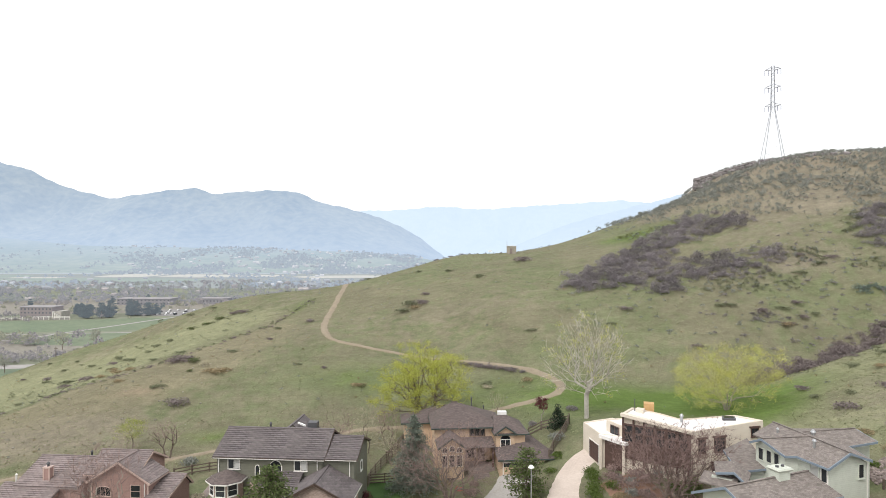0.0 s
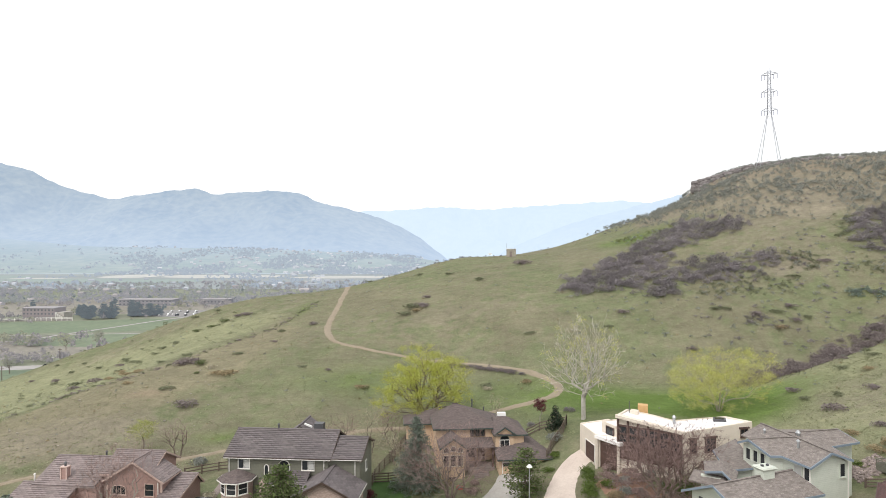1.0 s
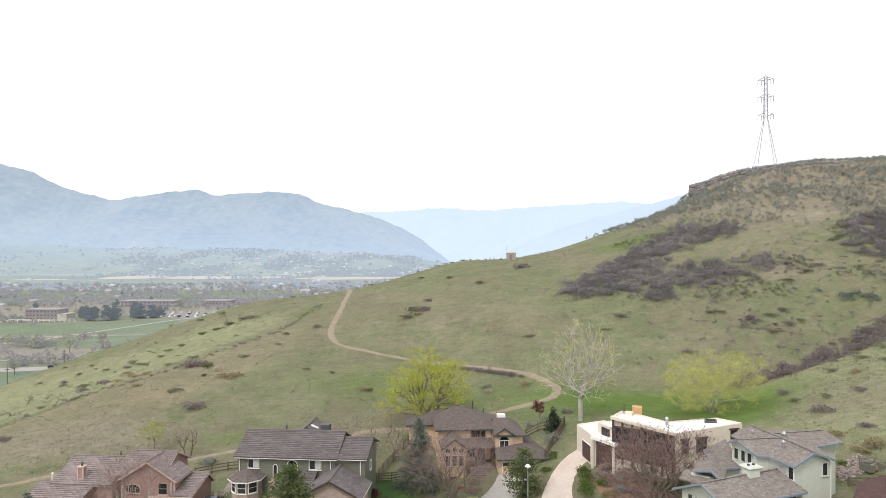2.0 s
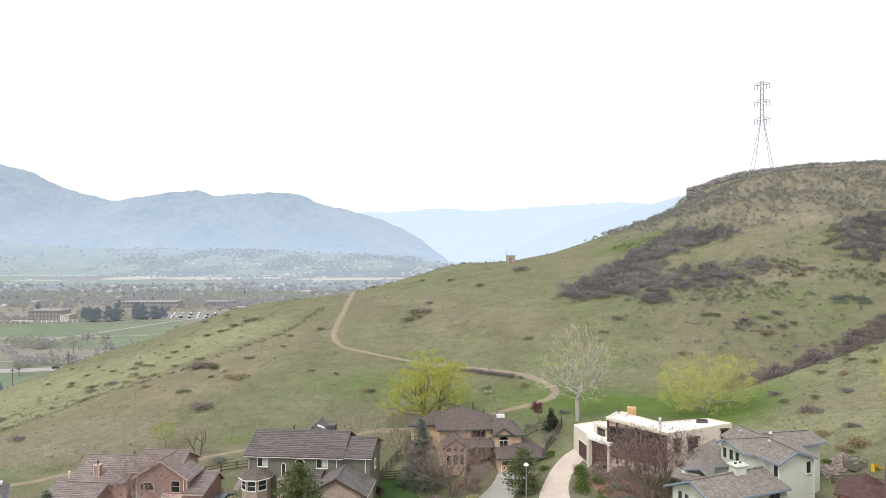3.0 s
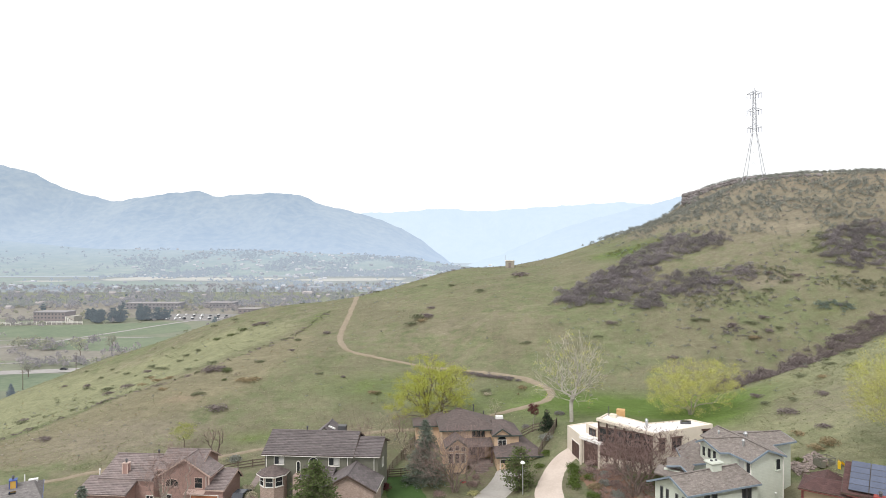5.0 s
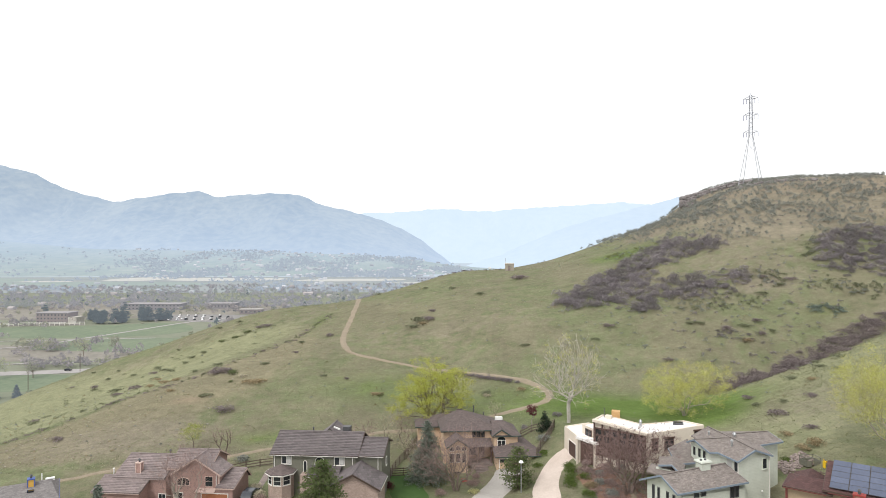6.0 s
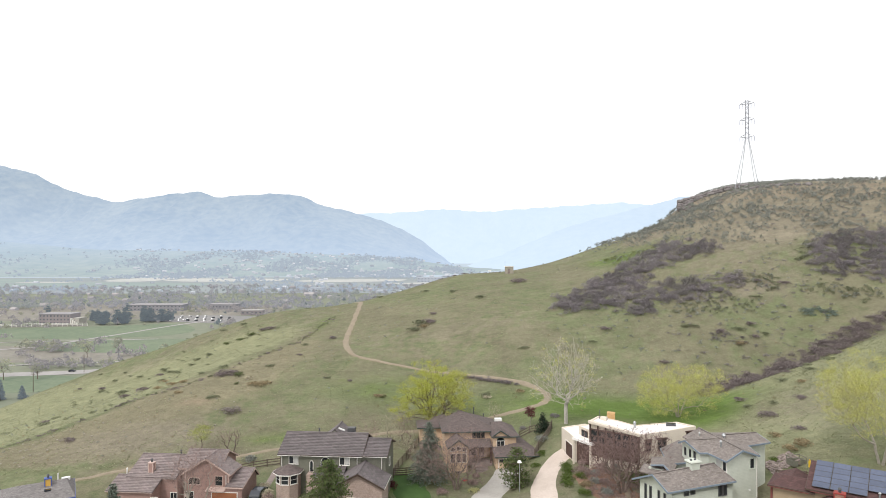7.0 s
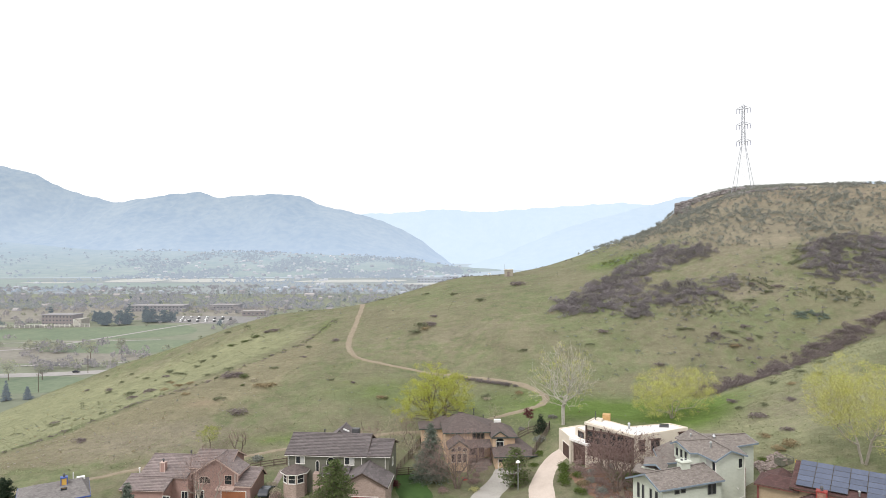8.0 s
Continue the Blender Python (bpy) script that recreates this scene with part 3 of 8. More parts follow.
TRAIL = [(-46, 262), (-35.5, 228), (-33.4, 214.8), (-32.6, 194.8), (-32.6, 180.5), (-31.6, 168.2), (-28.6, 157.2), (-24.9, 152.7), (-19.9, 150.9), (-15.1, 149.8), (-10.4, 148.6),
         (-2, 144.8), (6.1, 139.9), (12.8, 136.1), (16.8, 133.8), (20.5, 130.6), (22.8, 126.8), (22.9, 122.8), (21.1, 119.4), (18.4, 117.8), (15.5, 116.9), (11.9, 116.6),
         (6, 116.5), (-3, 115), (-12, 113), (-25, 108.5), (-38, 105.5), (-45, 103.3), (-64, 99), (-72, 96), (-87, 92), (-104, 91)]


def smooth_line(pts, step):
    """A smooth curve through plan points, cut into even steps."""
    p = [Vector((*q, 0)) for q in pts]
    p = [2 * p[0] - p[1]] + p + [2 * p[-1] - p[-2]]
    dense = []
    for i in range(1, len(p) - 2):
        for k in range(24):
            t = k / 24
            a, b, c, d = p[i - 1], p[i], p[i + 1], p[i + 2]
            dense.append(0.5 * (2 * b + (c - a) * t + (2 * a - 5 * b + 4 * c - d) * t * t + (3 * b - a - 3 * c + d) * t ** 3))
    dense.append(p[-2])
    out, carry = [dense[0]], 0.0
    for a, b in zip(dense, dense[1:]):
        carry += (b - a).length
        if carry >= step:
            out.append(b)
            carry = 0.0
    return out


def near_line(x, y, curve):
    d = np.full_like(x, 1e9)
    for q in curve:
        d = np.minimum(d, (x - q.x) ** 2 + (y - q.y) ** 2)
    return np.sqrt(d)


def spot(x, y, cx, cy, rx, ry, turn=0.0):
    c, s = math.cos(radians(turn)), math.sin(radians(turn))
    u, v = (x - cx) * c + (y - cy) * s, -(x - cx) * s + (y - cy) * c
    return np.exp(-((u / rx) ** 2 + (v / ry) ** 2))


trail_curve = smooth_line(TRAIL, 1.0)
gx, gy = lines(-190, 215, 1.6, -4900, 4900), lines(40, 305, 1.6, -1500, 4900)
GX, GY = np.meshgrid(gx, gy)
X1, Y1 = GX.ravel(), GY.ravel()
Z1 = land(X1, Y1)
# a small bench is cut into the slope for the trail
td = near_line(X1, Y1, trail_curve[::2])
lush = (1.1 * spot(X1, Y1, 42, 114, 27, 14, -8) + 0.5 * spot(X1, Y1, 50, 102, 9, 10) + 0.22 * spot(X1, Y1, 14, 124, 14, 8) + 0.42 * spot(X1, Y1, 104, 151, 10, 5)
        + 0.7 * spot(X1, Y1, 64, 215, 12, 18, 40) + 0.5 * spot(X1, Y1, -14, 134, 22, 12) + 0.55 * spot(X1, Y1, -38, 111, 14, 4)
        + 0.5 * spot(X1, Y1, -44, 194, 3, 14)
        + 0.8 * spot(X1, Y1, -10, 90, 6, 8) )
dry = (0.95 * ease(Z1, 32, 48) + 0.55 * spot(X1, Y1, 98, 185, 26, 22) + 0.75 * spot(X1, Y1, -70, 112, 26, 11, 8) + 0.4 * spot(X1, Y1, 2, 165, 40, 14)
       + 0.45 * spot(X1, Y1, -50, 210, 10, 26) + 0.4 * spot(X1, Y1, -105, 200, 26, 10, 35) + 0.7 * spot(X1, Y1, 85, 236, 16, 12) + 0.5 * spot(X1, Y1, 92, 163, 12, 5) + 0.3 * spot(X1, Y1, 75, 120, 14, 10) + 0.5 * spot(X1, Y1, 66, 94, 18, 18))
bare = (0.6 * np.exp(-(td / 1.7) ** 2) + 0.55 * spot(X1, Y1, -62, 128, 9, 4) + 0.4 * spot(X1, Y1, -66, 104, 14, 4, 6) + 0.35 * spot(X1, Y1, -47, 183, 5, 8)
        + 0.45 * ease(Z1, 46, 55) * (1 - ease(Z1, 59, 61)) + 0.6 * spot(X1, Y1, 30, 76, 8, 5) + 0.4 * spot(X1, Y1, 86, 165, 6, 4))
nx, ny = len(gx), len(gy)
ids = np.arange(nx * ny).reshape(ny, nx)
quads = np.stack([ids[:-1, :-1], ids[:-1, 1:], ids[1:, 1:], ids[1:, :-1]], -1).reshape(-1, 4)
me = mesh_of("ground", np.c_[X1, Y1, Z1].tolist(), quads.tolist(), M["ground"])
cover = me.color_attributes.new("cover", "FLOAT_COLOR", "POINT")
cover.data.foreach_set("color", np.c_[lush, dry, bare, np.ones_like(lush)].clip(0, 1).ravel())
edge = 114 + (X1 + 102) * 1.19
pale = 0.8 * ease(Y1 - edge, -3, 14) * (1 - ease(X1, -62, -36)) * (1 - ease(Y1, 185, 215)) + 0.95 * spot(X1, Y1, 66, 95, 22, 24) + 0.8 * spot(X1, Y1, 88, 118, 22, 10, 15)
brown = 0.85 * ease(edge - Y1, -4, 7) * (1 - ease(X1, -52, -30)) * ease(Y1, 98, 106) * (1 - ease(edge - Y1, 34, 60)) + 0.35 * spot(X1, Y1, 0, 158, 34, 10)
tint = me.color_attributes.new("tint", "FLOAT_COLOR", "POINT")
tint.data.foreach_set("color", np.c_[pale, brown, np.zeros_like(pale), np.ones_like(pale)].clip(0, 1).ravel())
# floor materials step with distance to copies with more painted haze
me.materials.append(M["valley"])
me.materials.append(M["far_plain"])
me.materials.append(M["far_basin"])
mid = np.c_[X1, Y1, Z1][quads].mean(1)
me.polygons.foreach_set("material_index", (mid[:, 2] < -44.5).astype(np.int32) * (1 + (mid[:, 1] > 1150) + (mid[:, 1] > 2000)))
me.polygons.foreach_set("use_smooth", np.ones(len(quads), bool))
tagged(new("ground", me), "spring grass hillside with dry and bare patches", "ground", kind="structure")


def strip(name, curve, width, lift, material, label, ragged=0.25, category="path"):
    """A way laid on the ground along a plan curve; its width is one number or a function of the place."""
    verts, faces, rnd = [], [], random.Random(len(curve))
    for i, q in enumerate(curve):
        d = (curve[min(i + 1, len(curve) - 1)] - curve[max(i - 1, 0)]).normalized()
        s = Vector((-d.y, d.x, 0))
        w = (width(q.x, q.y) if callable(width) else width) / 2
        left, right = (w * (1 + rnd.uniform(-ragged, ragged)) for _ in range(2))
        for k in (-1, -0.6, 0, 0.6, 1):
            p = q + s * (left if k < 0 else right) * k
            verts.append((p.x, p.y, ground(p.x, p.y) + (lift if abs(k) < 1 else -0.1)))
        if i:
            a = 5 * i
            faces += [(a - 5 + k, a - 4 + k, a + 1 + k, a + k) for k in range(4)]
    ob = new(name, mesh_of(name, verts, faces, material, True))
    for f in ob.data.polygons:
        f.use_smooth = True
    return tagged(ob, label, category, kind="structure")


def trail_width(x, y):
    """The trail narrows where it runs along the steep bank."""
    return 1.25 + 0.85 * float(ease(y, 150, 164)) + 0.9 * float(ease(x, 4, 17)) * float(ease(y, 112, 118))


bend = next(i for i, q in enumerate(trail_curve) if q.x < 10 and q.y < 120)
strip("trail", trail_curve[:bend], trail_width, 0.13, M["trail"], "bare dirt trail winding down the grassy hillside")
strip("trail", trail_curve[bend - 1:], 1.3, 0.12, M["trail"], "narrow dirt trail along the foot of the slope")

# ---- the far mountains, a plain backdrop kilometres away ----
# haze blue that the mountain surfaces themselves emit
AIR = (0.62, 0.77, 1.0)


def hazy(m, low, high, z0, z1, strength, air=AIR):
    """Backdrop slopes with painted haze: the glow's share changes with height, low to high."""
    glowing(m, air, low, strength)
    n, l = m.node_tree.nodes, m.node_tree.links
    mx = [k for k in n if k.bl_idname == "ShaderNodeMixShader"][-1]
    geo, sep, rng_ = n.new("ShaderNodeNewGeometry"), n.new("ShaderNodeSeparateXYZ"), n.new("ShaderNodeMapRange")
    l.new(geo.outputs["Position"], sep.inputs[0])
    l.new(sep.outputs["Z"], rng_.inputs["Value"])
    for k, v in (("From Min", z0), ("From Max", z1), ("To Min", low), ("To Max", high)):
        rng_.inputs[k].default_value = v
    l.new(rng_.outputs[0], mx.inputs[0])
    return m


FOOT_X, FOOT_Z = (-4200, -2600, -1900, -1500, -1150, -800, -400, -150, 60, 300), (160, 110, 78, 40, 34, 28, 14, -4, -36, -50)


def foot_height(x, y):
    """Height of the town's ground, which climbs to the foothills."""
    v = np.clip((y - 1850) / 800, 0, 1)
    return np.maximum(FLOOR_Z, -48 + (np.interp(x, FOOT_X, FOOT_Z) + 48) * v ** 1.35)


def range_of(name, y0, depth, profile, base_z, material, label, seed, rough):
    """A mountain front: a skyline over plan x, with spurs and gullies running down to its foot."""
    px, pz = np.array([p[0] for p in profile], float), np.array([p[1] for p in profile], float)
    xs, vs = np.linspace(px[0], px[-1], 420), np.linspace(0, 1, 46)
    rng = np.random.default_rng(seed)
    sky_line = np.interp(xs, px, pz)
    k = np.hanning(7)
    sky_line = np.convolve(np.pad(sky_line, 3, mode="edge"), k / k.sum(), "valid")
    spur = sum(np.sin(xs / w + rng.uniform(0, 6)) * a for w, a in ((310, 1.0), (170, 0.8), (95, 0.5), (52, 0.3)))
    jag = sum(np.sin(xs / w + rng.uniform(0, 6)) * a for w, a in ((31, 1.0), (17, 0.7), (9, 0.5)))
    verts = []
    for v in vs:
        shape = v ** 1.35
        for i, x in enumerate(xs):
            h = base_z + (sky_line[i] - base_z) * shape
            relief = math.sin(math.pi * v) ** 0.8 * rough * (spur[i] + 0.6 * math.sin(x / 120 + 7 * v + spur[i]) + 0.5 * jag[i] * v)
            verts.append((x + 0.4 * relief * v, y0 + depth * v + 2.2 * relief, h + 0.35 * relief * (1 - v) + jag[i] * rough * 0.08 * v))
    n = len(xs)
    faces = [(j * n + i, j * n + i + 1, (j + 1) * n + i + 1, (j + 1) * n + i) for j in range(len(vs) - 1) for i in range(n - 1)]
    ob = new(name, mesh_of(name, verts, faces, material))
    ob.data.polygons.foreach_set("use_smooth", np.ones(len(faces), bool))
    return tagged(ob, label, "mountain", kind="structure")


# the blue of these slopes is haze glow laid over their own colours
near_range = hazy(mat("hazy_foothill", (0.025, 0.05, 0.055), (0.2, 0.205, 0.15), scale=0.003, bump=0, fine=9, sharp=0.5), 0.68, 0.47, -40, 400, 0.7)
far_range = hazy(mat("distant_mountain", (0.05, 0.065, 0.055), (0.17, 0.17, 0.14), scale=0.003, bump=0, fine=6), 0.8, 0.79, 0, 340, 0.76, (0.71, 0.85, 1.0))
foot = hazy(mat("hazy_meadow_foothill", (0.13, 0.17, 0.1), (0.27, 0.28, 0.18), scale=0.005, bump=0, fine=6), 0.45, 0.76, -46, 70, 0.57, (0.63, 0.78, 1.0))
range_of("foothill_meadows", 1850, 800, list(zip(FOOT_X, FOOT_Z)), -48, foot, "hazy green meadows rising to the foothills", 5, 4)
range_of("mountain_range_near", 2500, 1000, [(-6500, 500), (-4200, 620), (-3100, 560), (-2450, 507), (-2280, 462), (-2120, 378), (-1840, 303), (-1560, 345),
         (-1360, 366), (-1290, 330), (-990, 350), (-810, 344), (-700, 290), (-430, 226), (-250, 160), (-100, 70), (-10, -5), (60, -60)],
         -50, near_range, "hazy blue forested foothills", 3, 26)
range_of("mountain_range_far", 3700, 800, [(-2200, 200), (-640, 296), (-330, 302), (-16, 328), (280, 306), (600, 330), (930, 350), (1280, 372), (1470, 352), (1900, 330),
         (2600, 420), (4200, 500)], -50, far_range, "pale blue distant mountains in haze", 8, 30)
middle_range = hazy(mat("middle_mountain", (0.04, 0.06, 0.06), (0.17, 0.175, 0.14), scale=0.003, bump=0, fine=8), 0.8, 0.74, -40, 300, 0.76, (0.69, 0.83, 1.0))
range_of("mountain_range_middle", 2350, 800, [(20, -60), (110, -46), (300, 15), (480, 95), (650, 160), (900, 225), (1200, 300), (1700, 340), (2500, 400), (3500, 460)], -56, middle_range, "mountain shoulder in pale blue haze before the distant range", 12, 24)

# ---- house building kit (x along the front, y to the back, z up from the house's base) ----
def tile_mesh(name, material, w, l):
    """One roof tile: a bent, slightly thick plate, thicker at its lower edge."""
    g = 0.012
    v = [(g, 0, 0.07), (w - g, 0, 0.07), (w - g, l - 0.01, 0.02), (g, l - 0.01, 0.02),
         (g, 0, 0), (w - g, 0, 0), (w - g, l - 0.01, 0), (g, l - 0.01, 0), (w * 0.5, 0, 0.095), (w * 0.5, l - 0.01, 0.035)]
    f = [(0, 8, 9, 3), (8, 1, 2, 9), (4, 5, 1, 8, 0), (1, 5, 6, 2), (0, 3, 7, 4)]
    return mesh_of(name, v, f, material)


def lay_tiles(parent, me, w, l, a, b, c, d, seed=1):
    """Tiles in rows over a roof plane: a, b the eave's ends, c, d the ridge's ends above b and a."""
    a, b, c, d = (Vector(p) for p in (a, b, c, d))
    rnd = random.Random(seed)
    along = (b - a).normalized()
    nrm = along.cross(d - a).normalized()
    up = nrm.cross(along)
    rows = max(1, int(round((d - a).dot(up) / l)))
    rl = (d - a).dot(up) / rows
    for r in range(rows):
        s = (r + 0.02) / rows
        p, q = a.lerp(d, s), b.lerp(c, s)
        span = (q - p).length
        x = -w * (0.5 if r % 2 else 0.0) - rnd.uniform(0, 0.15)
        while x < span - 0.08:
            x0, x1 = max(x, 0), min(x + w, span)
            if x1 - x0 > 0.12:
                o = p + along * x0 + nrm * (0.01 + rnd.uniform(0, 0.012))
                m = Matrix((along, up, nrm)).transposed().to_4x4()
                m.translation = o
                ob = new("roof_tile", me)
                ob.parent = parent
                ob.matrix_basis = m @ Matrix.Diagonal(((x1 - x0) / w, rl / l, 1, 1))
            x += w


def gable(house, x0, x1, y0, y1, z0, ze, zr, wall, roof, trim, along="x", over=0.5, tiles=None, ends=(True, True), ridge=None, thick=0.16, sides=(True, True)):
    """A block with a saddle roof; the ridge runs along x or y. Returns its roof."""
    f = (lambda p, q, z: (p, q, z)) if along == "x" else (lambda p, q, z: (q, p, z))
    (a0, a1, b0, b1) = (x0, x1, y0, y1) if along == "x" else (y0, y1, x0, x1)
    mid = (b0 + b1) / 2 if ridge is None else ridge
    bm = bmesh.new()
    poly = [(b0, z0), (b1, z0), (b1, ze), (mid, zr - 0.1), (b0, ze)]
    if abs(mid - b1) < 0.05:
        poly = [(b0, z0), (b1, z0), (b1, zr - 0.1), (b0, ze)]
    lo, hi = [bm.verts.new(f(a0, b, z)) for b, z in poly], [bm.verts.new(f(a1, b, z)) for b, z in poly]
    bm.faces.new(lo)
    bm.faces.new(hi[::-1])
    n = len(poly)
    for i in range(n):
        bm.faces.new((lo[i], lo[(i + 1) % n], hi[(i + 1) % n], hi[i]))
    part("wall", bm, wall, house)
    e0, e1 = a0 - (over if ends[0] else 0), a1 + (over if ends[1] else 0)
    bm = bmesh.new()
    planes = []
    for b in (b0, b1):
        if abs(mid - b) < 0.05:
            continue
        k = (zr - ze) / abs(mid - b)
        o = b - over if b == b0 else b + over
        zo = ze - over * k + 0.08
        planes.append([f(e0, o, zo), f(e1, o, zo), f(e1, mid, zr + 0.08), f(e0, mid, zr + 0.08)])
        slab(bm, planes[-1], thick)
    top = part("roof", bm, roof, house)
    for pl in planes:
        w = Vector((0, 0, -0.12))
        part("fascia", bar(bmesh.new(), Vector(pl[0]) + w, Vector(pl[1]) + w, 0.07, 0.2), trim, house)
        for s in (0, 1):
            if ends[s]:
                part("barge_board", bar(bmesh.new(), Vector(pl[1] if s else pl[0]) + w, Vector(pl[2] if s else pl[3]) + w, 0.07, 0.24), trim, house)
    if tiles:
        for i, pl in enumerate(planes):
            if sides[i]:
                a, b, c, d = pl if (i == 0) == (along == "x") else (pl[1], pl[0], pl[3], pl[2])
                lay_tiles(top, tiles[0], tiles[1], tiles[2], a, b, c, d, seed=i + int(abs(x0) * 10))
        bm = bmesh.new()
        bar(bm, Vector(planes[0][3]) + Vector((0, 0, 0.07)), Vector(planes[0][2]) + Vector((0, 0, 0.07)), 0.3, 0.12)
        part("ridge_cap", bm, tiles[0].materials[0], top)
    return top


def hip(house, x0, x1, y0, y1, z0, ze, zr, wall, roof, trim, over=0.55, r0=None, r1=None, ry=None, thick=0.16):
    """A block with a hipped roof; r0, r1: the ridge's ends along x."""
    part("wall", boxed(x0, x1, y0, y1, z0, ze), wall, house)
    ry = (y0 + y1) / 2 if ry is None else ry
    r0 = x0 + (y1 - y0) / 2 if r0 is None else r0
    r1 = x1 - (y1 - y0) / 2 if r1 is None else r1
    zo = ze - 0.12
    c = [(x0 - over, y0 - over, zo), (x1 + over, y0 - over, zo), (x1 + over, y1 + over, zo), (x0 - over, y1 + over, zo)]
    a, b = (r0, ry, zr), (r1, ry, zr)
    bm = bmesh.new()
    for pl in ([c[0], c[1], b, a], [c[2], c[3], a, b], [c[1], c[2], b], [c[3], c[0], a]):
        slab(bm, pl, thick)
    top = part("roof", bm, roof, house)
    for p, q in zip(c, c[1:] + c[:1]):
        part("fascia", bar(bmesh.new(), Vector(p) + Vector((0, 0, -0.1)), Vector(q) + Vector((0, 0, -0.1)), 0.08, 0.22), trim, house)
    return top


def window(house, x, z, w, h, y, face="front", frame_mat=None, panes=2, arch=False, sill=True, bars=0, name="window", rise=1.0, arch_mat=None):
    """A window on a wall plane. face: which way the wall looks; x runs along that wall, y is the wall's place."""
    frame_mat = frame_mat or M["trim_white"]
    turn = {"front": 0, "right": 90, "left": -90, "back": 180}[face]
    win = new(name)
    win.parent = house
    where = {"front": (x, y), "right": (y, x), "left": (y, x), "back": (x, y)}[face]
    win.matrix_basis = pose(where[0], where[1], z, 0, 0, turn)
    t = 0.09
    bm = bmesh.new()
    if arch:
        n, r = 12, w / 2
        for i in range(n):
            p = [(math.cos(math.pi * k / n), math.sin(math.pi * k / n)) for k in (i, i + 1)]
            bar(bm, (r * p[0][0], -0.03, h / 2 + rise * r * p[0][1]), (r * p[1][0], -0.03, h / 2 + rise * r * p[1][1]), 0.12, t)
        if arch_mat:
            part("arch_frame", bm, arch_mat, win)
            bm = bmesh.new()
            box(bm, -w / 2, w / 2, -0.09, 0.02, h / 2 - t, h / 2)
    else:
        box(bm, -w / 2 - t, w / 2 + t, -0.09, 0.02, h / 2, h / 2 + t)
    for a, b in ((-w / 2 - t, -w / 2), (w / 2, w / 2 + t)):
        box(bm, a, b, -0.09, 0.02, -h / 2, h / 2)
    box(bm, -w / 2 - t, w / 2 + t, -0.09, 0.02, -h / 2 - t, -h / 2)
    part("window_frame", bm, frame_mat, win)
    for i in range(panes):
        a, b = -w / 2 + w * i / panes, -w / 2 + w * (i + 1) / panes
        part("pane", boxed(a + 0.02, b - 0.02, -0.03, -0.008, -h / 2, h / 2), M["glass"], win)
        if i:
            part("mullion", boxed(a - 0.03, a + 0.03, -0.06, 0.0, -h / 2, h / 2), frame_mat, win)
    for i in range(bars):
        zz = -h / 2 + h * (i + 1) / (bars + 1)
        part("glazing_bar", boxed(-w / 2, w / 2, -0.05, -0.01, zz - 0.025, zz + 0.025), frame_mat, win)
    if arch:
        bm = bmesh.new()
        n, r = 14, w / 2 - 0.02
        vs = [bm.verts.new((r * math.cos(math.pi * k / n), -0.03, h / 2 + rise * r * math.sin(math.pi * k / n))) for k in range(n + 1)]
        bm.faces.new(vs)
        bmesh.ops.solidify(bm, geom=bm.faces[:], thickness=0.02)
        part("pane", bm, M["glass"], win)
    if sill:
        part("window_sill", boxed(-w / 2 - 0.14, w / 2 + 0.14, -0.14, 0.0, -h / 2 - t - 0.06, -h / 2 - t), frame_mat, win)
    return win


def downpipe(house, x, y, z0, z1, material):
    bm = bmesh.new()
    bar(bm, (x, y, z0), (x, y, z1), 0.1, 0.1)
    bar(bm, (x, y, z1), (x, y - 0.35, z1 + 0.2), 0.1, 0.1)
    part("downpipe", bm, material, house)


def pipe(house, x, y, z0, z1, r, material, cap=True, name="vent_pipe"):
    bm = bmesh.new()
    bmesh.ops.create_cone(bm, cap_ends=True, segments=10, radius1=r, radius2=r * 0.95, depth=z1 - z0, matrix=Matrix.Translation((x, y, (z0 + z1) / 2)))
    if cap:
        bmesh.ops.create_cone(bm, cap_ends=True, segments=10, radius1=r * 1.6, radius2=r * 0.6, depth=r * 1.4, matrix=Matrix.Translation((x, y, z1 + r * 0.6)))
    return part(name, bm, material, house)


def garage_door(house, x, z, w, h, y, material, yaw=0.0, lights=False):
    door = new("garage_door")
    door.parent = house
    door.matrix_basis = pose(x, y, z, 0, 0, yaw)
    for r in range(4):
        for c in range(4):
            a, b = -w / 2 + w * c / 4, -w / 2 + w * (c + 1) / 4
            lit = lights and r == 3
            part("panel", boxed(a + 0.03, b - 0.03, -0.06, 0.0, h * r / 4 + 0.03, h * (r + 1) / 4 - 0.02), M["glass"] if lit else material, door)
    part("door_leaf", boxed(-w / 2, w / 2, -0.04, 0.02, 0, h), material, door)
    bm = bmesh.new()
    box(bm, -w / 2 - 0.12, -w / 2, -0.08, 0.02, 0, h + 0.12)
    box(bm, w / 2, w / 2 + 0.12, -0.08, 0.02, 0, h + 0.12)
    box(bm, -w / 2, w / 2, -0.08, 0.02, h, h + 0.12)
    part("door_frame", bm, M["trim_white"], door)


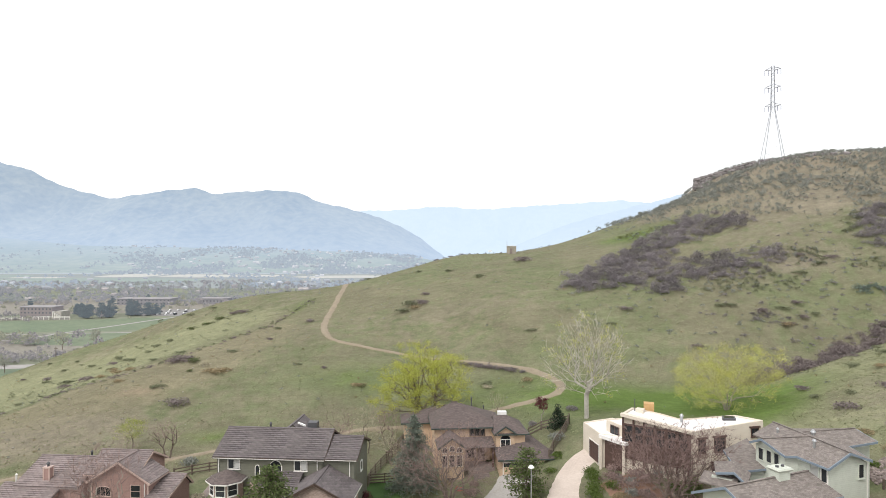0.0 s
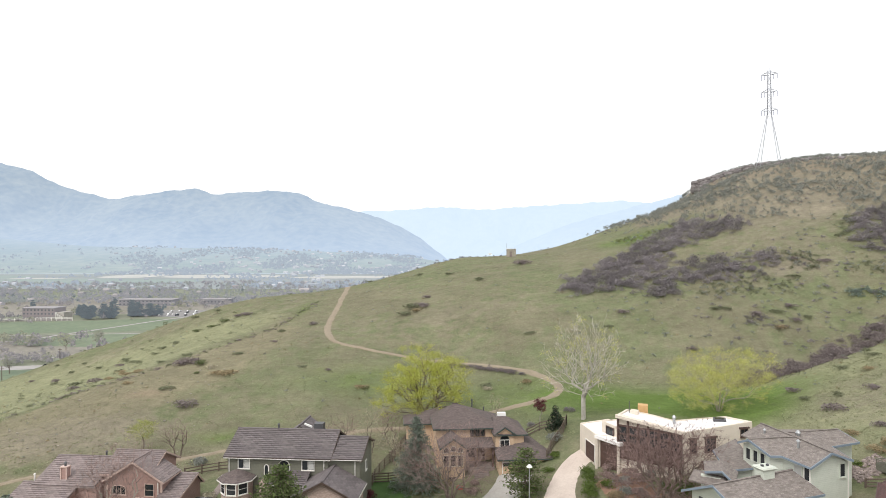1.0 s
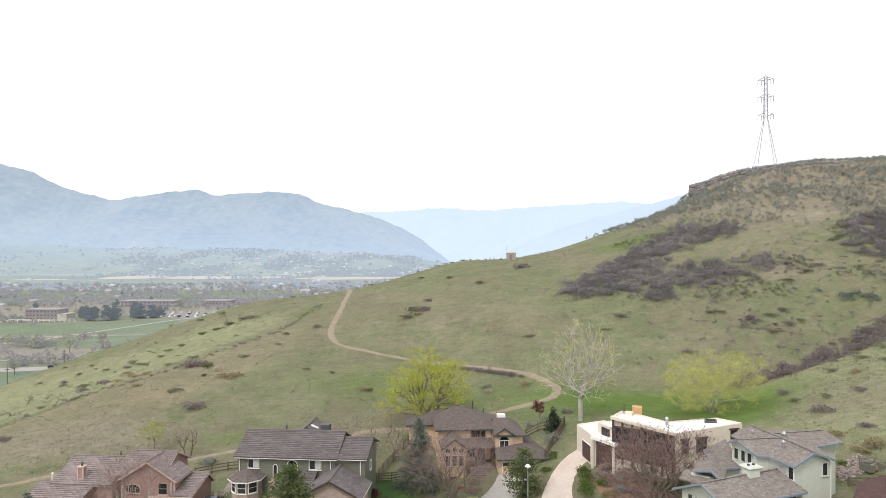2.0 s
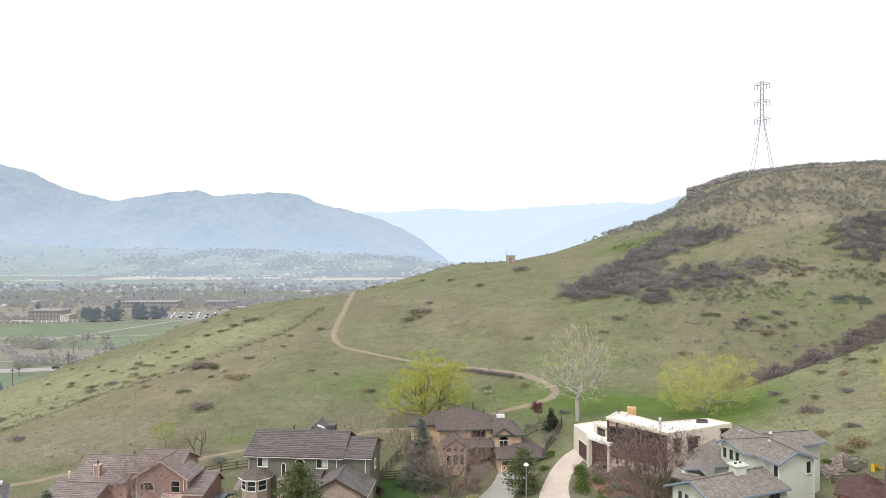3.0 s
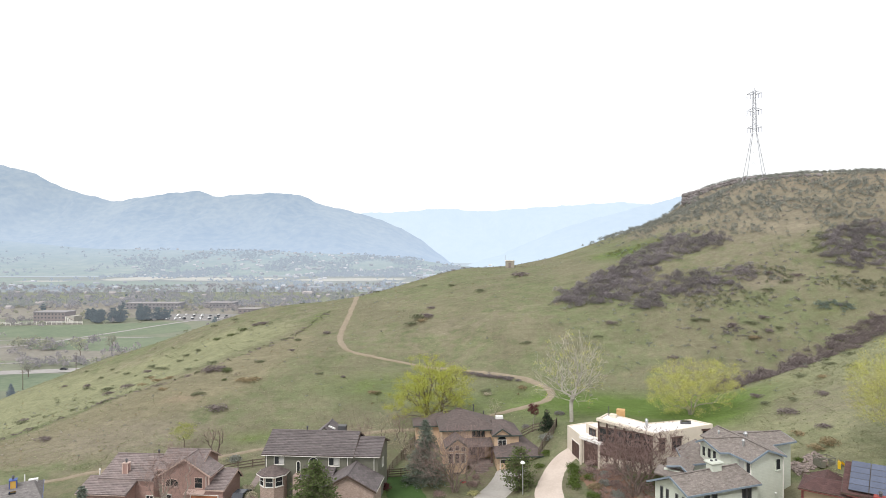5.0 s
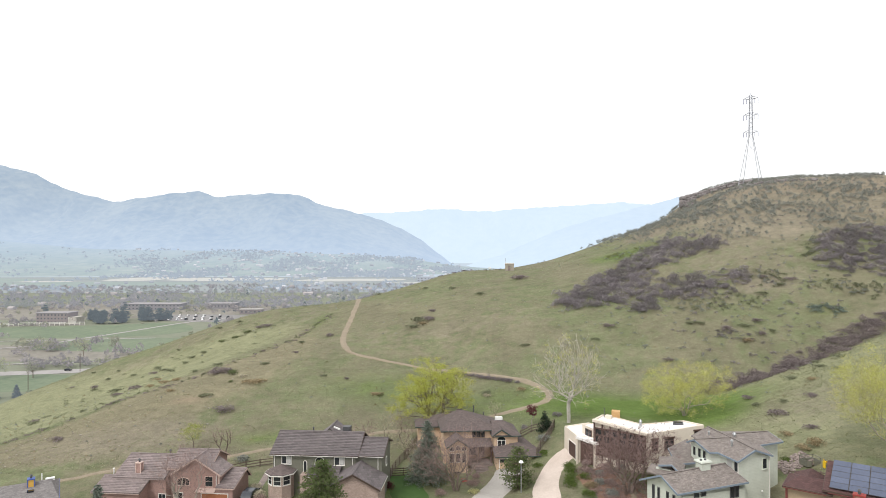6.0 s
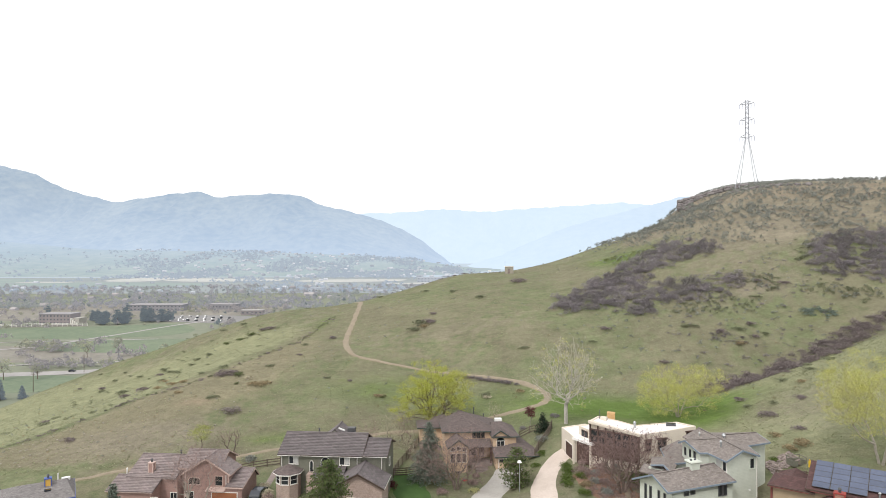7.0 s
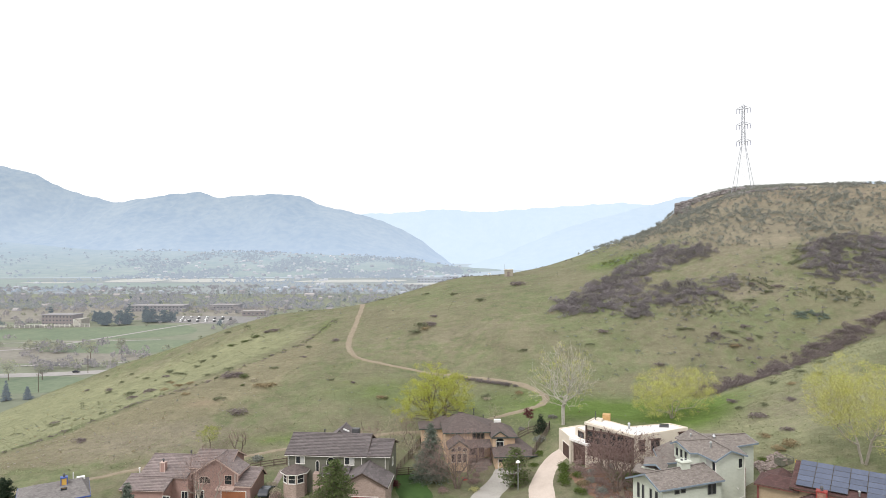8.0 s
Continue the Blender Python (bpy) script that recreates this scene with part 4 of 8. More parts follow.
def chimney(house, x, y, z0, z1, w, d, body, cap, flue=True):
    bm = boxed(x - w / 2, x + w / 2, y - d / 2, y + d / 2, z0, z1)
    ch = part("chimney", bm, body, house)
    part("chimney_cap", boxed(x - w / 2 - 0.1, x + w / 2 + 0.1, y - d / 2 - 0.1, y + d / 2 + 0.1, z1, z1 + 0.16), cap, ch)
    if flue:
        pipe(ch, x, y, z1 + 0.16, z1 + 0.55, 0.16, M["metal_dark"], True, "flue")
    bm = bmesh.new()
    for sx in (-1, 1):
        for sy in (-1, 1):
            box(bm, x + sx * w / 2 - 0.07, x + sx * w / 2 + 0.07, y + sy * d / 2 - 0.07, y + sy * d / 2 + 0.07, z0, z1 - 0.01)
    part("corner_board", bm, cap, ch)


TILE_B = tile_mesh("roof_tile", M["tile_brown"], 1.0, 0.38)
TILE_A = tile_mesh("roof_tile", M["tile_mauve"], 0.9, 0.38)


# ---- olive house with the brown tiled roof ----
def olive_house():
    h = thing("house", -22.2, 86.9, -7.8, -4.8, "two-storey olive-grey house with brown tiled saddle roofs and a bay", "house", "hillside houses")
    W, R, T = M["siding_olive"], M["felt"], M["trim_brown"]
    tl = (TILE_B, 1.0, 0.38)
    gable(h, -7.0, 7.0, -4.7, 4.7, -1.5, 6.88, 9.1, W, R, T, tiles=tl, sides=(True, False), over=0.45)
    gable(h, 7.0, 11.2, -4.5, 3.6, -1.5, 6.85, 8.4, W, R, T, tiles=tl, sides=(True, False), ends=(False, True), over=0.45)
    gable(h, 4.0, 11.7, -10.6, -4.6, -1.5, 3.75, 5.8, M["brick"], R, T, along="y", tiles=tl, ends=(True, False), over=0.45)
    gable(h, -2.7, 2.9, 4.5, 9.5, -1.0, 6.2, 8.35, W, R, T, along="y", ends=(False, True), tiles=tl, sides=(True, True))
    bm = bmesh.new()
    pl = [(-0.6, -7.4, 4.0), (4.6, -7.4, 4.0), (4.6, -4.7, 5.0), (-0.6, -4.7, 5.0)]
    slab(bm, pl, 0.14)
    lay_tiles(part("porch_roof", bm, R, h), TILE_B, 1.0, 0.38, *pl)
    part("gutter", bar(bmesh.new(), (-0.6, -7.45, 3.9), (3.9, -7.45, 3.9), 0.09, 0.06), M["trim_white"], h)
    part("porch_wall", boxed(-2.0, 4.2, -6.2, -4.72, -1.5, 3.85), M["brick"], h)
    # white gutter along the front eave
    part("gutter", bar(bmesh.new(), (-7.4, -5.24, 6.62), (7.4, -5.24, 6.62), 0.09, 0.06), M["trim_white"], h)
    part("gutter", bar(bmesh.new(), (7.5, -5.04, 6.66), (11.6, -5.04, 6.66), 0.09, 0.06), M["trim_white"], h)
    part("gutter", bar(bmesh.new(), (12.22, -10.9, 3.5), (12.22, -4.6, 3.5), 0.09, 0.06), M["trim_white"], h)
    for x, y, z0 in ((-6.75, -4.78, 4.3), (6.4, -4.78, 5.1), (10.6, -4.6, 2.9)):
        downpipe(h, x, y, z0, 6.5, M["trim_white"])
    for x, w in ((-4.7, 1.5), (4.2, 1.6)):
        win = window(h, x, 5.75, w, 1.2, -4.71)
        part("blind", boxed(0.06, w / 2 - 0.04, -0.042, -0.034, -0.55, 0.55), M["blind"], win)
    window(h, -1.55, 4.55, 0.5, 1.8, -4.71, panes=1, arch=True, sill=False)
    window(h, 0.9, 5.1, 1.5, 1.0, -4.71, panes=2, arch=True, sill=False)
    window(h, -0.5, 4.6, 0.9, 1.2, 11.21, face="right", panes=1)
    # eight-sided bay on the corner
    bay = new("bay_window")
    bay.parent = h
    bay.matrix_basis = pose(-5.3, -5.6, 0)
    ring = [(2.05 * math.cos(radians(22.5 + 45 * i)), 2.05 * math.sin(radians(22.5 + 45 * i))) for i in range(8)]
    part("bay_wall", prism(bmesh.new(), ring, -1.5, 4.25), M["brick"], bay)
    wide = [(x * 1.25, y * 1.25, 4.2) for x, y in ring]
    bm = bmesh.new()
    apex, ringv = bm.verts.new((0, 0, 5.35)), [bm.verts.new(p) for p in wide]
    low = [bm.verts.new((p[0], p[1], p[2] - 0.12)) for p in wide]
    for i in range(8):
        j = (i + 1) % 8
        bm.faces.new((ringv[i], ringv[j], apex))
        bm.faces.new((low[i], low[j], ringv[j], ringv[i]))
    bm.faces.new(low[::-1])
    part("bay_roof", bm, M["shingle_brown"], bay)
    bm = bmesh.new()
    for p, q in zip(wide, wide[1:] + wide[:1]):
        bar(bm, (p[0], p[1], 4.1), (q[0], q[1], 4.1), 0.08, 0.16)
    part("bay_fascia", bm, M["trim_white"], bay)
    for i in range(3, 8):
        a = radians(45 * i)
        if i in (4, 5, 6, 7):
            win = window(bay, 0, 0, 1.15, 1.35, 0, panes=1, bars=1)
            win.matrix_basis = pose(1.9 * math.cos(a), 1.9 * math.sin(a), 3.2, 0, 0, 45 * i + 90)
    garage_door(h, 8.1, -0.5, 4.6, 2.3, -10.63, M["trim_red"])
    part("cooling_unit", boxed(3.3, 4.6, 1.2, 2.4, 8.2, 9.7), M["metal_dark"], h)
    pipe(h, -1.6, 0.3, 8.8, 9.75, 0.13, M["metal_dark"])
    part("light_pipe", bar(bmesh.new(), (0.7, 5.2, 8.55), (1.9, 4.9, 8.2), 0.22, 0.22), M["plastic_white"], h)
    return h


# ---- tan stucco house with hipped brown roofs ----
def tan_house():
    h = thing("house", 3.0, 101.0, -9.0, 5.0, "tan stucco house with brown hipped roofs and arched windows", "house", "hillside houses")
    W, R, T = M["stucco_tan"], M["shingle_brown"], M["trim_green"]
    hip(h, -4.4, 6.1, -1.0, 7.0, -2.5, 7.0, 9.85, W, R, T, r0=-1.3, r1=-0.6, ry=3.0)
    hip(h, -9.0, -2.0, 6.0, 10.8, -1.5, 6.0, 8.0, W, R, T, r0=-3.2, r1=-0.5)
    hip(h, 5.2, 9.6, -3.0, 4.0, -2.5, 6.4, 8.1, W, R, T, r0=5.2, r1=7.4, ry=1.0)
    gable(h, 4.95, 7.9, -3.3, 1.0, 3.0, 6.5, 7.5, W, R, T, along="y", ends=(True, False), over=0.35)
    gable(h, -3.9, -0.3, -5.4, -0.9, -2.5, 5.2, 6.5, W, R, T, along="y", ends=(True, False), over=0.4)
    bm = bmesh.new()
    slab(bm, [(-0.4, -4.2, 4.6), (4.7, -4.2, 4.6), (4.7, -1.02, 5.3), (-0.4, -1.02, 5.3)], 0.15)
    part("entry_roof", bm, R, h)
    for x in (1.6, 4.4):
        part("post", boxed(x - 0.15, x + 0.15, -4.0, -3.7, -1.0, 4.8), M["timber"], h)
    # garage with its sloping skirts
    part("garage_wall", boxed(5.0, 14.4, -6.2, 2.0, -2.5, 3.5), W, h)
    bm = bmesh.new()
    slab(bm, [(4.6, -6.9, 3.45), (11.4, -6.9, 3.45), (9.62, -3.1, 4.9), (4.6, -3.04, 4.3)], 0.15)
    slab(bm, [(11.4, -6.9, 3.45), (15.0, -6.9, 3.45), (9.62, -3.1, 4.9)], 0.15)
    slab(bm, [(15.0, -6.9, 3.45), (15.0, 2.6, 3.45), (9.62, 2.0, 4.9), (9.62, -3.1, 4.9)], 0.15)
    part("garage_roof", bm, R, h)
    part("fascia", bar(bmesh.new(), (4.6, -6.92, 3.32), (15.02, -6.92, 3.32), 0.1, 0.2), T, h)
    part("fascia", bar(bmesh.new(), (15.02, -6.92, 3.32), (15.02, 2.6, 3.32), 0.1, 0.2), T, h)
    garage_door(h, 8.2, 0.2, 5.2, 2.6, -6.22, M["stucco_tan"], lights=True)
    window(h, 6.42, 4.85, 1.45, 1.25, -3.32, panes=2, arch=True, rise=0.85, arch_mat=M["trim_green"])
    for x in (1.5, 2.35, 3.2):
        window(h, x, 6.0, 0.62, 1.0, -1.01, panes=1, frame_mat=M["trim_brown"], sill=False)
    for i, x in enumerate((-3.2, -2.1, -1.0)):
        window(h, x, 3.0, 0.74, 1.6, -5.41, panes=1, frame_mat=M["stucco_white"], sill=False)
        window(h, x, 4.5 + (0.2 if i == 1 else 0), 0.74, 0.4, -5.41, panes=1, arch=True, frame_mat=M["stucco_white"], sill=False)
    window(h, -2.4, -0.2, 1.3, 1.1, -5.41, panes=2, frame_mat=M["trim_brown"])
    window(h, 1.2, 3.2, 1.2, 2.0, -1.02, panes=2, frame_mat=M["trim_brown"])
    part("front_door", boxed(2.4, 3.5, -1.1, -0.98, 1.6, 3.9), M["timber"], h)
    # entry stair
    for i in range(8):
        part("step", boxed(1.2, 3.6, -4.4 - 0.32 * (i + 1), -4.4 - 0.32 * i, -1.8, 1.4 - 0.18 * (i + 1)), M["stone"], h)
    part("landing", boxed(0.4, 4.6, -4.4, -1.0, -2.0, 1.4), M["stone"], h)
    part("skylight_dome", boxed(6.1, 7.5, 1.4, 2.3, 7.6, 8.5), M["plastic_white"], h)
    pipe(h, 2.4, 6.4, 7.6, 9.7, 0.12, M["metal_dark"])
    pipe(h, 4.4, 6.0, 7.2, 8.4, 0.1, M["metal_dark"])
    part("ridge_vent", boxed(-3.2, -1.2, 8.2, 8.6, 7.95, 8.12), R, h)
    part("ridge_vent", boxed(-1.5, -0.4, 2.9, 3.1, 9.85, 9.97), R, h)
    return h


# ---- white adobe-style house ----
def adobe_house():
    ox, oy, oz = 30.0, 86.0, -3.6
    h = thing("house", ox, oy, oz, 0, "white adobe-style house with flat roofs and a dark timber front", "house", "hillside houses")
    L = lambda pts: [(x - ox, y - oy) for x, y in pts]

    def volume(name, pts, z0, tops, parapet=0.4):
        """A stucco block whose parapet rises and falls from corner to corner."""
        pts = L(pts)
        n = len(pts)
        tops = [z - oz for z in (tops if isinstance(tops, list) else [tops] * n)]
        bm = bmesh.new()
        lo, hi = [bm.verts.new((x, y, z0 - oz)) for x, y in pts], [bm.verts.new((x, y, t - parapet)) for (x, y), t in zip(pts, tops)]
        bm.faces.new(lo[::-1])
        for i in range(n):
            bm.faces.new((lo[i], lo[(i + 1) % n], hi[(i + 1) % n], hi[i]))
        part(name, bm, M["stucco_white"], h)
        cx, cy = sum(p[0] for p in pts) / n, sum(p[1] for p in pts) / n
        inner = [(cx + (x - cx) * 0.95, cy + (y - cy) * 0.95) for x, y in pts]
        bm = bmesh.new()
        bm.faces.new([bm.verts.new((x, y, t - parapet + 0.03)) for (x, y), t in zip(pts, tops)])
        bmesh.ops.triangulate(bm, faces=bm.faces[:])
        part("roof", bm, M["roof_white"], h)
        bm = bmesh.new()
        rings = [[bm.verts.new((x, y, t + dz)) for (x, y), t in zip(r, tops)] for r, dz in ((pts, -parapet), (pts, 0), (inner, 0), (inner, -parapet))]
        for r0, r1 in zip(rings, rings[1:]):
            for i in range(n):
                bm.faces.new((r0[i], r0[(i + 1) % n], r1[(i + 1) % n], r1[i]))
        bmesh.ops.bevel(bm, geom=bm.edges[:], offset=0.05, segments=1, affect="EDGES")
        part("parapet", bm, M["stucco_white"], h)

    volume("wall", [(24.3, 85.6), (32.0, 80.3), (41.9, 82.8), (40.1, 87.0), (32.3, 85.6), (29.2, 87.2), (26.3, 88.3)], -6.0, [3.9, 2.85, 3.6, 3.2, 3.0, 3.5, 3.9], 0.22)
    volume("garage_wall", [(21.0, 94.7), (22.0, 88.4), (26.5, 86.6), (29.5, 91.0), (26.0, 97.0)], -5.0, 0.15, 0.2)
    volume("upper_room", [(23.4, 90.6), (24.9, 86.9), (29.4, 88.0), (28.5, 92.4)], -0.2, 1.6, 0.2)
    # carport canopy with its column
    part("canopy", prism(bmesh.new(), L([(21.75, 88.4), (24.3, 84.4), (25.8, 85.6), (23.2, 89.4)]), -0.35 - oz, 0.1 - oz), M["roof_white"], h)
    for x, y in ((21.95, 88.1), (24.2, 84.8)):
        part("column", boxed(x - ox - 0.16, x - ox + 0.16, y - oy - 0.16, y - oy + 0.16, -5.0 - oz, -0.3 - oz), M["stucco_white"], h)
    a, b = Vector((21.0 - ox, 94.7 - oy, 0)), Vector((22.0 - ox, 88.4 - oy, 0))
    d = (b - a).normalized()
    for s, w in ((4.3, 3.4),):
        p = a + d * s
        garage_door(h, p.x - 0.05, -4.1 - oz, w, 2.5, p.y, M["timber"], yaw=-81)
    # dark block filling the open carport, standing in for the shade under its canopy
    part("dark_bay", prism(bmesh.new(), L([(22.5, 88.0), (24.4, 85.7), (25.6, 86.6), (23.6, 89.0)]), -4.6 - oz, -0.4 - oz), M["timber"], h)
    # timber and glass front between the corner posts
    a, b = Vector((24.3 - ox, 85.6 - oy, 0)), Vector((32.0 - ox, 80.3 - oy, 0))
    d = (b - a).normalized()
    out = Vector((d.y, -d.x, 0))
    length = (b - a).length
    yaw = math.degrees(math.atan2(d.y, d.x))
    front = new("timber_front")
    front.parent = h
    front.matrix_basis = Matrix.Translation(a + out * 0.06) @ pose(0, 0, 0, 0, 0, yaw)
    part("panelling", boxed(0.05, length - 0.5, -0.1, 0.0, -2.2 - oz, 2.5 - oz), M["timber"], front)
    for i in range(7):
        x = 0.15 + i * (length - 0.9) / 6
        part("post", boxed(x - 0.11, x + 0.11, -0.32, -0.1, -3.0 - oz, 3.35 - oz - x * 0.108), M["timber"], front)
    for i in range(6):
        x = 0.15 + (i + 0.5) * (length - 0.9) / 6
        part("pane", boxed(x - 0.48, x + 0.48, -0.13, -0.1, 0.2 - oz, 2.3 - oz), M["glass"], front)
    for z in (0.1, 1.3, 2.4):
        part("rail", boxed(0.05, length - 0.5, -0.28, -0.1, z - oz - 0.09, z - oz + 0.09), M["timber"], front)
    part("lintel", slab(bmesh.new(), [(-0.1, -0.55, 3.9 - oz), (length - 0.2, -0.55, 2.9 - oz), (length - 0.2, 0, 2.9 - oz), (-0.1, 0, 3.9 - oz)], 0.42), M["stucco_white"], front)
    # right-hand wall with deep-set timber windows
    a, b = Vector((32.0 - ox, 80.3 - oy, 0)), Vector((41.9 - ox, 82.8 - oy, 0))
    d = (b - a).normalized()
    yaw = math.degrees(math.atan2(d.y, d.x))
    for s, z, w, hh in ((1.0, 0.9, 0.9, 1.6), (3.6, 0.9, 1.5, 1.7), (8.9, 2.1, 1.0, 1.0), (3.4, -2.3, 1.7, 1.6), (6.4, -2.3, 1.4, 1.4)):
        p = a + d * s
        w_ = window(h, 0, 0, w, hh, 0, frame_mat=M["timber"])
        w_.matrix_basis = Matrix.Translation((p.x, p.y, z - oz)) @ pose(0, 0, 0, 0, 0, yaw)
        part("lintel", boxed(-w / 2 - 0.3, w / 2 + 0.3, -0.14, 0.0, hh / 2 + 0.09, hh / 2 + 0.32), M["timber"], w_)
    w_ = window(h, 0, 0, 1.7, 1.1, 0, frame_mat=M["timber"])
    w_.matrix_basis = Matrix.Translation((24.1 - ox, 88.7 - oy, 0.55 - oz)) @ pose(0, 0, 0, 0, 0, -68)
    # roof furniture
    chim = part("chimney", prism(bmesh.new(), L([(26.5, 87.0), (27.4, 86.5), (27.9, 87.4), (27.0, 88.0)]), 3.2 - oz, 4.0 - oz), M["stucco_white"], h)
    part("timber_box", prism(bmesh.new(), L([(28.0, 88.3), (29.3, 87.8), (29.7, 89.0), (28.4, 89.5)]), 3.0 - oz, 4.45 - oz), M["copper"], h)
    pipe(h, 31.9 - ox, 84.6 - oy, 2.6 - oz, 3.7 - oz, 0.2, M["metal"])
    pipe(h, 26.5 - ox, 87.4 - oy, 3.4 - oz, 5.3 - oz, 0.06, M["metal_dark"], False)
    sk = part("skylight", prism(bmesh.new(), L([(37.3, 84.4), (38.9, 84.0), (39.4, 85.4), (37.8, 85.8)]), 3.0 - oz, 3.42 - oz), M["metal_dark"], h)
    part("skylight_glass", prism(bmesh.new(), L([(37.55, 84.6), (38.75, 84.3), (39.15, 85.2), (37.95, 85.55)]), 3.42 - oz, 3.46 - oz), M["glass"], sk)
    return h


# ---- pale sage house with grey shingles and blue trim ----
def sage_house():
    ox, oy, oz = 39.0, 67.0, -4.2
    h = thing("house", ox, oy, oz, 0, "pale sage-green house with weathered grey shingle roofs and blue trim", "house", "hillside houses")
    W, R, T = M["siding_sage"], M["shingle_grey"], M["trim_blue"]
    V = lambda p: Vector((p[0] - ox, p[1] - oy, p[2] - oz))

    def roof(*pts):
        part("roof", slab(bmesh.new(), [V(p) for p in pts], 0.16), R, h)

    def edge(name, *pts):
        for p, q in zip(pts, pts[1:]):
            part(name, bar(bmesh.new(), V(p) + Vector((0, 0, -0.12)), V(q) + Vector((0, 0, -0.12)), 0.09, 0.24), T, h)

    def walls(name, plan, z0, z1):
        part(name, prism(bmesh.new(), [(x - ox, y - oy) for x, y in plan], z0 - oz, z1 - oz), W, h)

    def gable_wall(a, b, apex):
        part("gable_wall", slab(bmesh.new(), [V(a), V(b), V(apex)], 0.1), W, h)

    def on_wall(a, b, u, z, w, hh, **kw):
        """A window at the share u of the wall that runs from a to b, seen with a on the left."""
        win = window(h, 0, 0, w, hh, 0, **kw)
        yaw = math.degrees(math.atan2(b[1] - a[1], b[0] - a[0]))
        win.matrix_basis = pose(a[0] + (b[0] - a[0]) * u - ox, a[1] + (b[1] - a[1]) * u - oy, z - oz, 0, 0, yaw) @ Matrix.Translation((0, -0.012, 0))
        return win

    # the upper roofs: a long ridge, a gable to the front, one to the side and a wing
    front, front_l, front_r = (40.8, 63.3, 5.6), (38.1, 62.5, 4.3), (43.8, 64.5, 4.45)
    side, side_l, side_r = (34.9, 69.4, 5.2), (34.7, 71.6, 4.25), (35.8, 66.2, 4.35)
    knot, back, back_l, inner = (40.2, 69.3, 5.48), (39.4, 75.5, 5.35), (36.5, 74.6, 4.2), (36.9, 66.0, 4.42)
    dip, wing, wing_e, wing_i, joint = (36.8, 71.9, 4.4), (47.2, 72.5, 5.45), (48.1, 70.0, 4.7), (44.0, 68.6, 4.62), (40.05, 71.0, 5.45)
    roof(front_r, wing_i, joint, front)
    roof(front_l, front, knot, inner)
    roof(side_r, inner, knot, side)
    roof(side, knot, dip, side_l)
    roof(dip, knot, back, back_l)
    roof(wing_i, wing_e, wing, joint)
    roof(wing, (47.0, 75.8, 4.5), (41.2, 75.8, 4.5), joint)
    roof(back, joint, (41.2, 75.8, 4.5))
    edge("barge_board", front_l, front, front_r)
    edge("barge_board", side_l, side, side_r)
    edge("barge_board", wing_e, wing)
    edge("fascia", side_r, inner, front_l)
    edge("fascia", front_r, wing_i, wing_e)
    for p, q in ((front, joint), (side, knot), (joint, wing), (knot, back)):
        part("ridge_cap", bar(bmesh.new(), V(p) + Vector((0, 0, 0.05)), V(q) + Vector((0, 0, 0.05)), 0.26, 0.07), R, h)
    walls("upper_wall", [(38.5, 63.1), (43.4, 64.8), (43.6, 69.0), (47.6, 70.6), (46.8, 75.2), (37.0, 74.4), (37.1, 71.5), (35.2, 71.2), (36.05, 66.7), (37.3, 66.4)], -6.0, 4.2)
    gable_wall((38.55, 63.12, 4.15), (43.35, 64.78, 4.15), (40.85, 63.95, 5.4))
    gable_wall((36.05, 66.75, 4.15), (35.2, 71.15, 4.15), (35.4, 69.4, 5.02))
    gable_wall((47.6, 70.65, 4.15), (46.85, 75.15, 4.15), (47.1, 72.6, 5.3))
    dark = M["metal_dark"]
    a, b = (35.2, 71.2), (36.05, 66.7)
    for u, z in ((0.2, 3.25), (0.48, 3.35), (0.74, 3.4)):
        on_wall(a, b, u, z, 0.72, 1.25, panes=1, frame_mat=W, sill=False)
    a, b = (37.3, 66.4), (38.5, 63.1)
    on_wall(a, b, 0.86, 3.25, 0.62, 1.35, panes=1)
    shut = on_wall(a, b, 0.55, 3.4, 0.95, 1.1, panes=0, frame_mat=W, sill=False)
    part("blind", boxed(-0.46, 0.46, -0.05, -0.01, -0.54, 0.54), M["blind"], shut)
    a, b = (38.5, 63.1), (43.4, 64.8)
    on_wall(a, b, 0.84, 3.35, 0.7, 1.35, panes=1, frame_mat=W)
    part("lamp_globe", boxed(42.0 - ox, 42.2 - ox, 64.0 - oy, 64.2 - oy, -0.4 - oz, -0.2 - oz), M["plastic_white"], h)
    part("downpipe", bar(bmesh.new(), V((43.42, 64.72, -4.5)), V((43.42, 64.72, 4.2)), 0.1, 0.1), M["trim_white"], h)
    part("water_pipe", bar(bmesh.new(), V((43.3, 64.6, -1.6)), V((39.6, 63.3, -2.6)), 0.1, 0.1), M["trim_white"], h)
    # the low front wing with its chimney
    crest_l, crest_r, eave_l, eave_r, rear_l, rear_r = (27.3, 61.3, 2.95), (37.3, 64.6, 3.35), (28.5, 58.5, 1.5), (39.2, 61.9, 1.8), (26.0, 66.2, 0.62), (36.2, 69.2, 1.1)
    roof(eave_l, eave_r, crest_r, crest_l)
    roof(crest_l, crest_r, rear_r, rear_l)
    roof(crest_r, eave_r, (38.6, 63.6, 2.3))
    edge("barge_board", eave_l, crest_l, rear_l)
    edge("fascia", eave_l, eave_r)
    part("ridge_cap", bar(bmesh.new(), V(crest_l) + Vector((0, 0, 0.05)), V(crest_r) + Vector((0, 0, 0.05)), 0.26, 0.07), R, h)
    a, b = (29.3, 59.3), (38.9, 62.4)
    walls("wing_wall", [a, b, (36.2, 68.4), (26.9, 65.5)], -7.0, 0.9)
    gable_wall((26.9, 65.45, 0.8), (29.3, 59.35, 0.8), (28.1, 61.9, 2.5))
